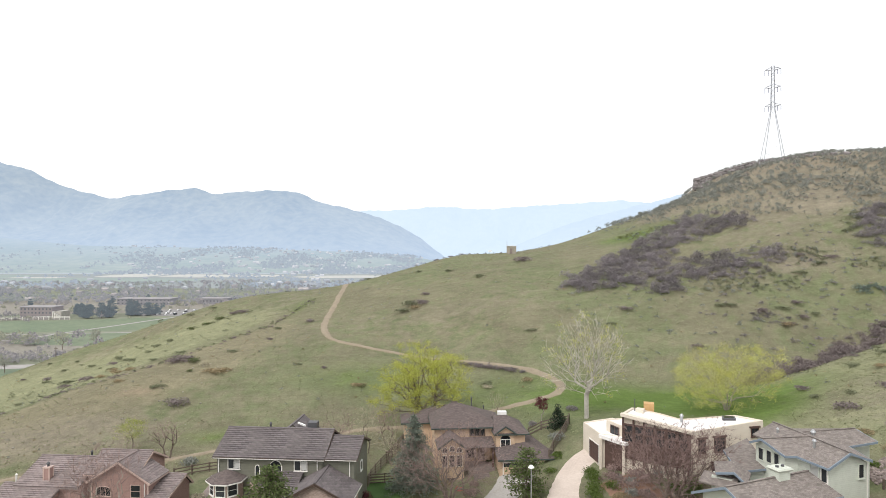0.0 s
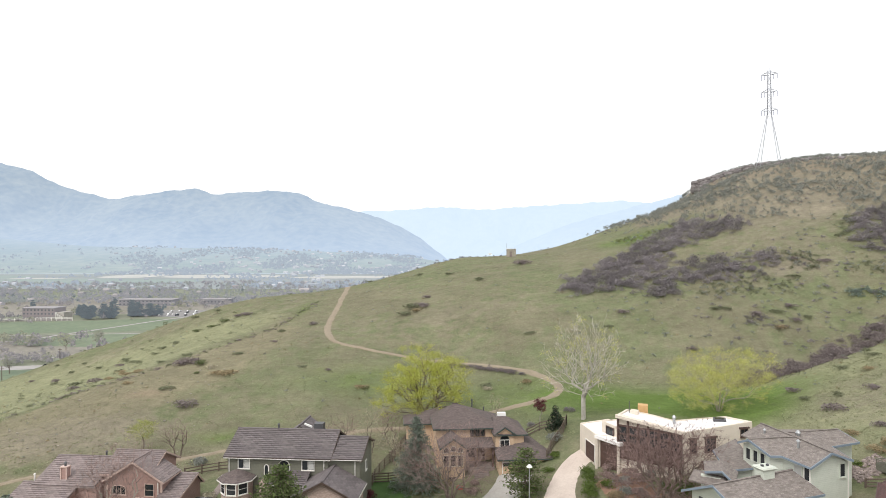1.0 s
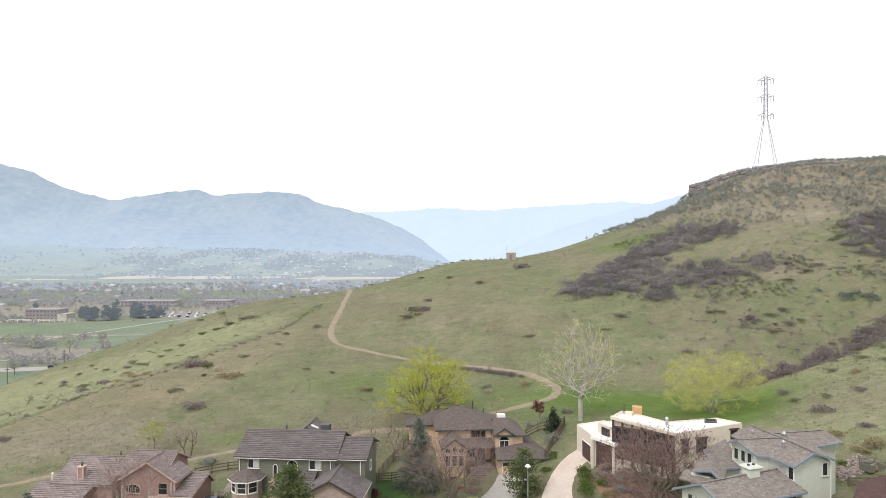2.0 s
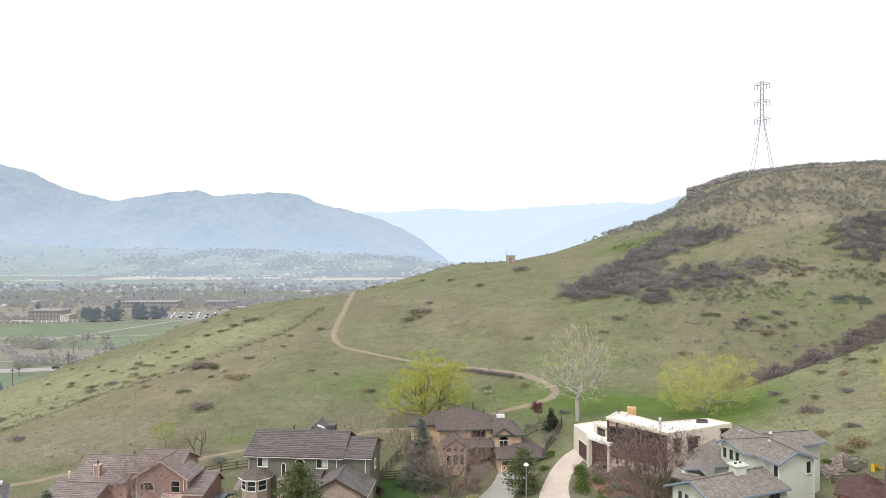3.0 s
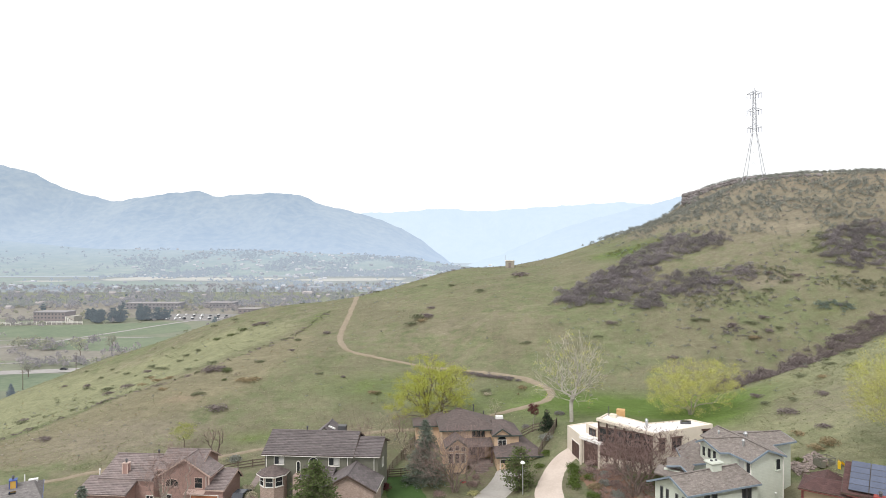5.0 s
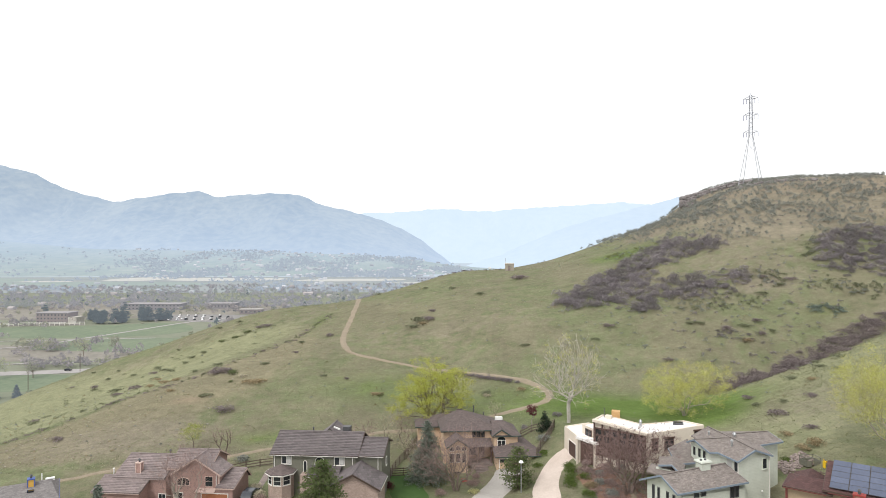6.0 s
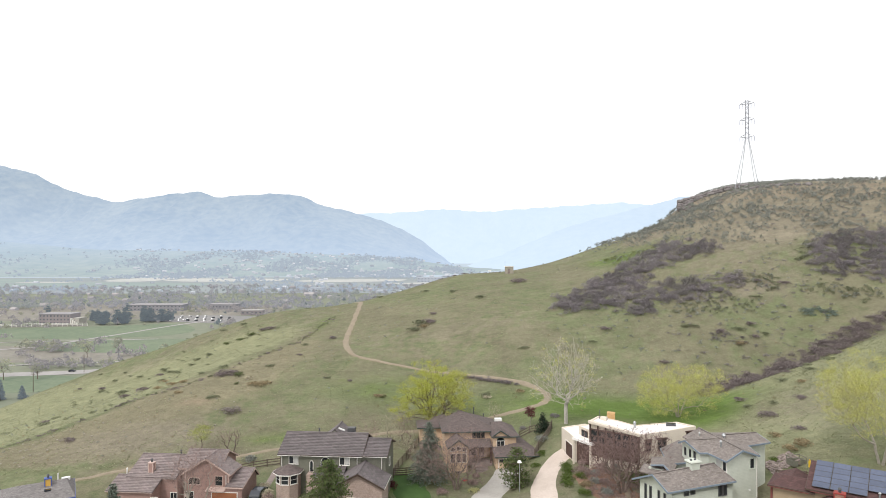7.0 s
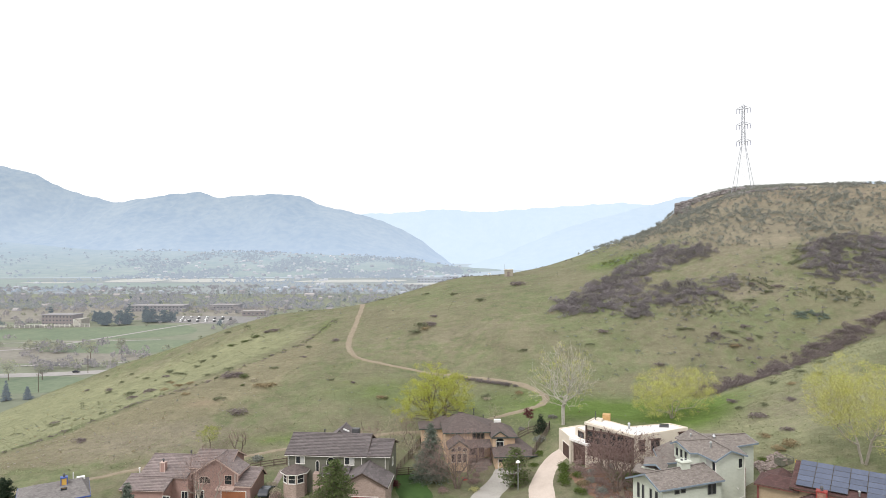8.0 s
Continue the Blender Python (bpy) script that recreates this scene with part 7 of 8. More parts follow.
# far town and fields: about half of each surface is haze glow
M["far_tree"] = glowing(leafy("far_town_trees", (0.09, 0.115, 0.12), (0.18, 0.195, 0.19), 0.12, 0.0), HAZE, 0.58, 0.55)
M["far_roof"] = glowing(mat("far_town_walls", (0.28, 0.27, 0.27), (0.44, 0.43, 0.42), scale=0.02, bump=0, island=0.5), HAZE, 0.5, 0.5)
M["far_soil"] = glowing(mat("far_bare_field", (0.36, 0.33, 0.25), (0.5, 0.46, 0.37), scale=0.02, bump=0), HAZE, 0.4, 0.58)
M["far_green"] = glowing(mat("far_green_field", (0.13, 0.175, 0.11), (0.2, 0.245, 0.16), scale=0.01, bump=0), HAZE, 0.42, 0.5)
# turf, brick, walls and roofs carry a thinner haze glow
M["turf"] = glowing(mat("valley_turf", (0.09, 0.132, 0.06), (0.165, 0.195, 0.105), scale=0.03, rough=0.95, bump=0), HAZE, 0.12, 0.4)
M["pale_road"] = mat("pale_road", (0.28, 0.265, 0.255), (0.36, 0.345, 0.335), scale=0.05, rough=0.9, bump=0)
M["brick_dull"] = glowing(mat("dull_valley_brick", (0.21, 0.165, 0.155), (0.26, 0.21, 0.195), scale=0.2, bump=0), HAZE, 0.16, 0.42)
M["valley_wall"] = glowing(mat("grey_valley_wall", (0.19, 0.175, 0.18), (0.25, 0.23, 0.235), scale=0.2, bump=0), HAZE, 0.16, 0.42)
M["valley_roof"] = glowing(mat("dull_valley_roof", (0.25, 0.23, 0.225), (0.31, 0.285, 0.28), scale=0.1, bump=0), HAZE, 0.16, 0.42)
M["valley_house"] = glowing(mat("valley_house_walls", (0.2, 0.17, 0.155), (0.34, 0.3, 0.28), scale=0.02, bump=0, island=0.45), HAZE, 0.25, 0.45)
# paler than the near glass: haze put into the base colour
M["far_window"] = mat("hazed_window_glass", (0.1, 0.11, 0.12), (0.15, 0.16, 0.17), scale=0.1, rough=0.2, bump=0)
M["paddock"] = mat("dry_valley_grass", (0.165, 0.155, 0.13), (0.25, 0.235, 0.2), scale=0.03, rough=0.95, bump=0)


def patch(name, pts, lift, material, label, category):
    """A field or yard on the valley floor, a thin slab with softened corners."""
    c = smooth_line(pts + pts[:1], 12.0)
    ob = new(name, mesh_of(name, [(p.x, p.y, FZ + lift) for p in c[:-1]], [tuple(range(len(c) - 1))], material))
    return tagged(ob, label, category, kind="structure")


def floor_strip(name, pts, width, lift, material, label):
    c = smooth_line(pts, 8.0)
    v, f = [], []
    for i, q in enumerate(c):
        d = (c[min(i + 1, len(c) - 1)] - c[max(i - 1, 0)]).normalized()
        s = Vector((-d.y, d.x, 0)) * width / 2
        for p in (q - s, q + s):
            v.append((p.x, p.y, max(FZ, ground(p.x, p.y)) + lift))
        if i:
            f.append((2 * i - 2, 2 * i - 1, 2 * i + 1, 2 * i))
    return tagged(new(name, mesh_of(name, v, f, material, True)), label, "road", kind="structure")


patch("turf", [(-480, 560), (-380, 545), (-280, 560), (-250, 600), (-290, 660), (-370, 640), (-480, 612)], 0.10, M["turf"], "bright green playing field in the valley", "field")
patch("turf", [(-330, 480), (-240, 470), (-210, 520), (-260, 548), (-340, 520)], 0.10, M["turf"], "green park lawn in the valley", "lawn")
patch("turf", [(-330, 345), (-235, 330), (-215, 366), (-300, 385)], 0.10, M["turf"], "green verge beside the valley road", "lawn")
patch("paddock", [(-470, 430), (-330, 425), (-230, 440), (-235, 470), (-330, 500), (-480, 500)], 0.06, M["paddock"], "dry brown creek bank in the valley", "field")
patch("paddock", [(-640, 700), (-420, 700), (-250, 760), (-260, 900), (-700, 900)], 0.06, M["paddock"], "dry grass among valley trees", "field")
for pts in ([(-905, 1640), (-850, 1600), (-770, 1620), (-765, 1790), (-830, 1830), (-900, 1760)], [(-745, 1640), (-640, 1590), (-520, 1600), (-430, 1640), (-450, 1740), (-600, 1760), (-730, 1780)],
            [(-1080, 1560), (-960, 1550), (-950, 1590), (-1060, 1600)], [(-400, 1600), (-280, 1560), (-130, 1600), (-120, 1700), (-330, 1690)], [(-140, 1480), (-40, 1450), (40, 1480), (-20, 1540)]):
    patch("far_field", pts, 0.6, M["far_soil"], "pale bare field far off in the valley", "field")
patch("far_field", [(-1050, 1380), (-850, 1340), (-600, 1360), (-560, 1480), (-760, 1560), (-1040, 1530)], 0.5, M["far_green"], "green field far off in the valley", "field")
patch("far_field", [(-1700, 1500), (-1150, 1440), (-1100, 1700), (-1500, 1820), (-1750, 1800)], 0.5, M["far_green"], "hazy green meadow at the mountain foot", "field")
patch("car_park", [(-345, 690), (-250, 672), (-215, 700), (-240, 745), (-340, 748)], 0.15, M["asphalt"], "grey car park in the valley", "car park")
floor_strip("road", [(-420, 372), (-330, 376), (-270, 384), (-225, 396), (-170, 420)], 14, 0.2, M["pale_road"], "pale grey valley road at the foot of the hill")
floor_strip("road", [(-560, 395), (-330, 412), (-240, 428), (-170, 455)], 3.5, 0.25, M["pale_road"], "narrow pale path beside the valley road")
floor_strip("road", [(-560, 470), (-365, 484), (-320, 555), (-285, 660), (-250, 720)], 5, 0.22, M["pale_road"], "pale valley lane between green fields")
floor_strip("road", [(-420, 520), (-330, 535), (-260, 545)], 3, 0.24, M["pale_road"], "narrow footpath across the park")

VTREE = [clump_template(100 + i, 54, 0.13, 1.5, 12, 0.018, 6, 0.9, 1.2, 0.4) for i in range(8)]
VFAR = [clump_template(140 + i, 22, 0.24, 1.2, 0, 0, 4, 0.6) for i in range(5)]
VCON = [clump_template(120 + i, 60, 0.17, 1.3, 0, 0, 4, 0.6) for i in range(4)]


def view_points(n, near, far, rng, left=-0.82, right=0.06):
    d = near + (far - near) * rng.uniform(size=n) ** 1.2
    return np.c_[d * rng.uniform(left, right, n), d - 25]


def clear(p, polys):
    k = np.ones(len(p), bool)
    for q in polys:
        k &= ~inside(q, p)
    return p[k]


FIELDS = [[(-480, 560), (-250, 545), (-250, 660), (-370, 640)], [(-330, 480), (-210, 470), (-230, 545), (-330, 520)], [(-350, 670), (-215, 670), (-215, 750), (-345, 750)],
          [(-450, 640), (-380, 640), (-380, 690), (-450, 690)], [(-1250, 1580), (-120, 1560), (-120, 1740), (-1150, 1850)], [(-1080, 1340), (-560, 1340), (-560, 1560), (-1080, 1580)], [(-2000, 1440), (-1080, 1440), (-1080, 1850), (-2000, 1900)]]
park = np.concatenate([fill([(-480, 425), (-230, 430), (-225, 475), (-330, 520), (-480, 520)], 70, rng, 8), fill([(-335, 468), (-290, 470), (-285, 500), (-340, 500)], 24, rng, 4),
                       fill([(-285, 396), (-222, 402), (-222, 424), (-290, 420)], 34, rng, 3), fill([(-560, 520), (-400, 530), (-395, 552), (-560, 545)], 20, rng, 4)])
vp = clear(np.concatenate([view_points(620, 640, 900, rng), park]), FIELDS[:1] + FIELDS[2:4])
far_vp = clear(view_points(3000, 860, 1420, rng), FIELDS)
for group, near in ((vp, True), (far_vp, False)):
    group = group[land(group[:, 0], group[:, 1]) < -43]
    clearings = np.sin(group[:, 0] * 0.021 + 1.3) * np.sin(group[:, 1] * 0.017) + rng.normal(0, 0.45, len(group))
    group = group[clearings > (-0.55 if near else -0.8)]
    tint = rng.uniform(size=len(group)) + 0.3 * np.sin(group[:, 0] * 0.03) < 0.66
    # the farther group takes the tree materials with more painted haze
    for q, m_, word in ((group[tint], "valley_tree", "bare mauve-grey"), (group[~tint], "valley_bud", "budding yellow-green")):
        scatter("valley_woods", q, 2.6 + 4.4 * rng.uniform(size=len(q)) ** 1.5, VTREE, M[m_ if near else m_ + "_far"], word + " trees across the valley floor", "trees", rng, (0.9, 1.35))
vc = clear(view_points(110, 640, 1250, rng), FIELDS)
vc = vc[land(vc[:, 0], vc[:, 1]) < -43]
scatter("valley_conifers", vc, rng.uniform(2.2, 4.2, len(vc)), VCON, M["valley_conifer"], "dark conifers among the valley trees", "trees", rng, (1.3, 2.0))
fp = clear(view_points(2600, 1200, 2650, rng), FIELDS[5:])
tp = np.c_[rng.uniform(-1300, 60, 6000), rng.uniform(1800, 2760, 6000)]
tp = tp[(tp[:, 0] + rng.normal(0, 90, len(tp)) > -0.47 * tp[:, 1] - 20) & (tp[:, 1] + rng.normal(0, 150, len(tp)) < 2680)]
fp = np.concatenate([fp, tp])
fp = np.concatenate([fp, tp[:1500] + rng.normal(0, 20, (len(tp[:1500]), 2))])
fp = fp[np.sin(fp[:, 0] * 0.011 + 1) * np.sin(fp[:, 1] * 0.009) + 0.5 * np.sin(fp[:, 0] * 0.031) > rng.uniform(-0.35, 0.75, len(fp))]
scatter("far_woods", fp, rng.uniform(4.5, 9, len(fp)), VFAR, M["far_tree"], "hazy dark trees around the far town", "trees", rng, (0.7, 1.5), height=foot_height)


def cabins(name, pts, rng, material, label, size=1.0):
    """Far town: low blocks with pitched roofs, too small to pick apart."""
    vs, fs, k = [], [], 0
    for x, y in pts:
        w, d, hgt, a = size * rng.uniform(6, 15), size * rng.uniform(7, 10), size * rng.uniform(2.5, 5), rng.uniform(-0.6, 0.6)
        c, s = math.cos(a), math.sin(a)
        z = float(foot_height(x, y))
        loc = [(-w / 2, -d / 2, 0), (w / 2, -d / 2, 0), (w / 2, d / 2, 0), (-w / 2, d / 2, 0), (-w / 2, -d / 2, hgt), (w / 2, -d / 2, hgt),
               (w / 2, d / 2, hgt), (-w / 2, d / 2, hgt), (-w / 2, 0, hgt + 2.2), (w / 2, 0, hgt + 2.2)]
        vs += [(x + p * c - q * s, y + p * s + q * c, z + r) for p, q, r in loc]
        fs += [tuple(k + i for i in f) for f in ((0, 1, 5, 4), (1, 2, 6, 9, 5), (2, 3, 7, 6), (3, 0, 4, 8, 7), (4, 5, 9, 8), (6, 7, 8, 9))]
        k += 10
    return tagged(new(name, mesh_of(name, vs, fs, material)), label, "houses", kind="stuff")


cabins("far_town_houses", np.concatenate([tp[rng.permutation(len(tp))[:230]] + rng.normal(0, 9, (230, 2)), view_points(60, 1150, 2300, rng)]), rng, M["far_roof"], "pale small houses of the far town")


def valley_building(name, x, y, w, d, hgt, yaw, wall, roof, label, floors=3, bays=9):
    """A flat-roofed block with rows of windows."""
    t = thing(name, x, y, FZ, yaw, label, "building")
    part("wall", boxed(-w / 2, w / 2, -d / 2, d / 2, -0.5, hgt), wall, t)
    part("roof", boxed(-w / 2 - 0.6, w / 2 + 0.6, -d / 2 - 0.6, d / 2 + 0.6, hgt, hgt + 0.7), roof, t)
    for f in range(floors):
        for b in range(bays):
            px, pz = -w / 2 + w * (b + 0.5) / bays, hgt * (f + 0.55) / floors
            part("window", boxed(px - w / bays * 0.2, px + w / bays * 0.2, -d / 2 - 0.15, -d / 2 - 0.02, pz - 0.75, pz + 0.75), M["far_window"], t)
    return t


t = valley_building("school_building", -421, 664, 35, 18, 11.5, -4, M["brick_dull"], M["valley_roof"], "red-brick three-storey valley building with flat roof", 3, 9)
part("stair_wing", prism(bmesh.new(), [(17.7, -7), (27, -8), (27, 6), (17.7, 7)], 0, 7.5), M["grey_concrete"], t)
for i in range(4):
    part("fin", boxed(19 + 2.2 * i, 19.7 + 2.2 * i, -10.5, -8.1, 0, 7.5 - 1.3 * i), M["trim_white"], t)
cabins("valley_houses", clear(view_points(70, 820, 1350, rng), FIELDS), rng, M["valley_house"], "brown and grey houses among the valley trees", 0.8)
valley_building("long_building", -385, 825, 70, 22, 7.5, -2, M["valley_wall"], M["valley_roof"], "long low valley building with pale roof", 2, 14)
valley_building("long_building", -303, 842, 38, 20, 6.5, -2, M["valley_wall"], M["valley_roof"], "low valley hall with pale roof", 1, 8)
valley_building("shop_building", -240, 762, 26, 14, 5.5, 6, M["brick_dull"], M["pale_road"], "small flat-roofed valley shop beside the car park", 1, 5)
valley_building("far_plant", -35, 1560, 66, 30, 11, -3, M["far_roof"], M["far_roof"], "large pale far building with a flat roof", 2, 8)
valley_building("far_plant", 15, 1590, 40, 30, 14, -3, M["far_roof"], M["far_roof"], "tall pale far building block", 3, 5)
valley_building("far_hall", -245, 1180, 26, 20, 8, -8, M["far_roof"], M["far_roof"], "white hall among far trees", 1, 4)

# white railing along the field
rail = thing("white_railing", -455, 636, FZ, 7.0, "long white railing beside the playing field", "railing")
for i in range(31):
    part("post", boxed(-75 + 5 * i - 0.25, -75 + 5 * i + 0.25, -0.2, 0.2, 0, 3.2), M["trim_white"], rail)
for z in (1.9, 3.1):
    part("rail", boxed(-75, 75, -0.15, 0.15, z, z + 0.4), M["trim_white"], rail)
part("kerb_wall", boxed(-75, 75, 0.3, 0.8, 0, 1.4), M["pale_road"], rail)

for i, (x, y, hh, w) in enumerate(((-400, 692, 12, 9), (-392, 686, 14, 10), (-386, 694, 12, 9), (-376, 662, 14, 11), (-368, 656, 15, 12), (-361, 690, 21, 12), (-356, 660, 17, 13), (-350, 664, 14, 11), (-346, 700, 18, 10),
                                   (-337, 684, 15, 12), (-330, 680, 17, 14), (-320, 686, 15, 13), (-314, 692, 12, 11), (-450, 690, 18, 8))):
    conifer("valley_pine", x, y, hh, w, 200 + i, M["valley_conifer"], "dark rounded pine beside the valley buildings", "valley pines", whorls=12, per=10, round_top=True, z=FZ, size=0.55, density=7)
for i, (x, y, hh, w, m_) in enumerate(((-255, 368, 11, 9, "valley_bud"), (-275, 366, 13, 11, "valley_leaf"), (-267, 444, 14, 12, "valley_leaf"), (-250, 456, 15, 9, "valley_bud"), (-288, 372, 13, 11, "valley_leaf"))):
    tree("valley_tree", x, y, hh, 0.25, 90 + i, B, M["valley_tree"], M[m_], 1300, 0.24, "budding yellow-green tree beside the valley road", w, puff=1.1, group="roadside trees", points=110, wisps=3, twig_r=0.04, low=0.25, clusters=1.0)
for x, y, hh in ((-239, 312, 11.5), (-230, 316, 7.5)):
    conifer("roadside_juniper", x, y, hh, 5, 230 + int(hh), M["valley_conifer"], "dark upright juniper beside the valley road", "roadside junipers", whorls=16, per=9, z=ground(x, y), size=0.32, density=10)


def car(x, y, z, yaw, paint, label, group="", size=1.0):
    c = thing("car", x, y, z, yaw, label, "car", group)
    prof = [(-2.2, 0.35), (2.2, 0.35), (2.25, 0.75), (1.2, 0.92), (0.55, 1.42), (-1.4, 1.45), (-2.1, 0.95), (-2.25, 0.7)]
    bm = bmesh.new()
    lo, hi = [bm.verts.new((p, -0.88, q)) for p, q in prof], [bm.verts.new((p, 0.88, q)) for p, q in prof]
    bm.faces.new(lo)
    bm.faces.new(hi[::-1])
    for i in range(len(prof)):
        bm.faces.new((lo[i], lo[(i + 1) % 8], hi[(i + 1) % 8], hi[i]))
    bmesh.ops.recalc_face_normals(bm, faces=bm.faces)
    bmesh.ops.bevel(bm, geom=bm.edges[:], offset=0.07, segments=2, affect="EDGES")
    part("body", bm, paint, c)
    for s in (-1, 1):
        part("side_window", boxed(-1.35, 0.5, s * 0.89 - 0.01, s * 0.89 + 0.01, 0.98, 1.32), M["glass"], c)
        for xx in (-1.35, 1.4):
            bm = bmesh.new()
            bmesh.ops.create_cone(bm, cap_ends=True, segments=14, radius1=0.33, radius2=0.33, depth=0.22, matrix=Matrix.Translation((xx, s * 0.82, 0.33)) @ Matrix.Rotation(math.pi / 2, 4, "X"))
            part("wheel", bm, M["rubber"], c)
    bm = slab(bmesh.new(), [(1.2, -0.75, 0.96), (1.2, 0.75, 0.96), (0.58, 0.7, 1.41), (0.58, -0.7, 1.41)], 0.02)
    part("windscreen", bm, M["glass"], c)
    return c


rc = random.Random(7)
first = {"paint_car": car(-300, 700, FZ + 0.2, 80, M["paint_car"], "white car in the valley car park", "car park cars"),
         "paint_dark": car(-296, 700, FZ + 0.2, 80, M["paint_dark"], "dark car in the valley car park", "car park cars")}
for r, y in enumerate((690, 704, 722, 738)):
    for i in range(9):
        if rc.random() < 0.75:
            key = "paint_car" if rc.random() < 0.6 else "paint_dark"
            copy_thing(first[key], pose(-330 + 9.5 * i + 4 * r, y, FZ + 0.2, 0, 0, 80 + rc.uniform(-4, 4)))
car(-247, 391, ground(-247, 391) + 0.2, 8, M["paint_dark"], "dark car standing on the pale valley road")
for x, y, hh in ((-238, 389, 12.0), (-235, 333, 11.0)):
    t = thing("utility_pole", x, y, ground(x, y), 0, "wooden utility pole beside the valley road", "utility pole", "utility poles")
    pipe(t, 0, 0, -0.3, hh, 0.2, M["timber_grey"], False, "pole")
    part("crossarm", boxed(-1.2, 1.2, -0.1, 0.1, hh - 1.2, hh - 0.95), M["timber_grey"], t)

# ---- lattice tower on the mesa ----
def lattice_tower(x, y, hgt):
    t = thing("transmission_tower", x, y, ground(x, y) - 0.3, -37, "slender grey steel lattice transmission tower on the mesa", "tower")
    waist, top = 0.55 * hgt, hgt
    half = lambda z: 4.3 + (0.75 - 4.3) * z / waist if z < waist else 0.75 - 0.25 * (z - waist) / (top - waist)
    for sx in (-1, 1):
        for sy in (-1, 1):
            bm = bmesh.new()
            for a, b in ((0, waist), (waist, top)):
                bar(bm, (sx * half(a), sy * half(a), a), (sx * half(b), sy * half(b), b), 0.16, 0.16)
            part("leg", bm, M["lattice"], t)
    levels = [0, 0.24 * waist, 0.46 * waist, 0.66 * waist, 0.84 * waist, waist]
    levels += [waist + (top - waist) * i / 8 for i in range(1, 9)]
    for a, b in zip(levels, levels[1:]):
        for k, (p, q) in enumerate((((-1, -1), (1, -1)), ((1, -1), (1, 1)), ((1, 1), (-1, 1)), ((-1, 1), (-1, -1)))):
            bm = bmesh.new()
            ha, hb = half(a), half(b)
            w = 0.045 if b <= waist else 0.08
            bar(bm, (p[0] * ha, p[1] * ha, a), (q[0] * hb, q[1] * hb, b), w, w)
            bar(bm, (q[0] * ha, q[1] * ha, a), (p[0] * hb, p[1] * hb, b), w, w)
            part("brace", bm, M["lattice"], t)
    for z in (0.585 * hgt, 0.775 * hgt, 0.955 * hgt):
        for s in (-1, 1):
            bm = bmesh.new()
            for dy in (-0.6, 0.6):
                bar(bm, (s * 0.6, dy, z), (s * 3.0, 0, z + 0.35), 0.16, 0.16)
                bar(bm, (s * 0.6, dy, z + 1.3), (s * 3.0, 0, z + 0.4), 0.13, 0.13)
            arm = part("crossarm", bm, M["lattice"], t)
            for xx in (1.7, 3.0):
                part("insulator", bar(bmesh.new(), (s * xx, 0, z + 0.2), (s * xx, 0, z - 1.9), 0.22, 0.22), M["insulator"], arm)
    part("peak", bar(bmesh.new(), (0, 0, top - 0.2), (0, 0, top + 1.2), 0.14, 0.14), M["lattice"], t)
    return t


lattice_tower(136.6, 262.0, 40.6)

# ---- survey hut on the crest ----
t = thing("hut", 25.6, 236.5, ground(25.6, 236.5) - 0.1, -8, "small pale block hut on the hill crest", "hut")
part("wall", boxed(-1.75, 1.75, -1.4, 1.4, -0.4, 2.9), M["stone_pale"], t)
part("roof", boxed(-1.9, 1.9, -1.55, 1.55, 2.9, 3.15), M["trim_white"], t)
part("door", boxed(-0.5, 0.4, -1.46, -1.4, 0.1, 2.05), M["stone"], t)
pipe(t, -1.7, 0.4, 0, 5.2, 0.06, M["metal"], False, "pole")
t = thing("sign_post", 17.6, 237, ground(17.6, 237), 0, "small white marker post on the crest", "marker")
part("post", boxed(-0.06, 0.06, -0.06, 0.06, -0.2, 1.5), M["timber_grey"], t)
part("plate", boxed(-0.6, 0.6, -0.09, -0.06, 1.0, 1.5), M["plastic_white"], t)


# ---- caprock along the mesa rim ----
def boulder_mesh(seed):
    bm = bmesh.new()
    bmesh.ops.create_icosphere(bm, subdivisions=2, radius=1.0)
    rnd = random.Random(seed)
    for v in bm.verts:
        c = v.co
        m = max(abs(c.x), abs(c.y), abs(c.z))
        c *= 0.55 + 0.45 / m * (1 + rnd.uniform(-0.12, 0.12))
        c *= 1 + rnd.uniform(-0.1, 0.1)
    me = bpy.data.meshes.new("boulder")
    bm.to_mesh(me)
    bm.free()
    me.materials.append(M["rock"])
    return me


ROCKS = [boulder_mesh(i) for i in range(5)]
rr = random.Random(21)
rim = smooth_line([(122.5, 304), (121.5, 296), (120.5, 284), (121, 270), (121.5, 256), (123, 244), (127, 234), (133, 226), (141, 220)], 1.5)
for i, p in enumerate(rim):
    for k in range(2):
        x, y = p.x + rr.uniform(-1.8, 1.0), p.y + rr.uniform(-1, 1)
        s = rr.uniform(0.4, 0.95)
        ob = new("boulder", ROCKS[rr.randrange(5)])
        ob.matrix_basis = pose(x, y, ground(x, y) + 0.15 * s, rr.uniform(-8, 8), rr.uniform(-8, 8), rr.uniform(0, 360)) @ Matrix.Diagonal((s * rr.uniform(0.9, 1.5), s, s * 0.8, 1))
        tagged(ob, "weathered dark basalt boulder of the mesa rim", "boulder", "caprock boulders")
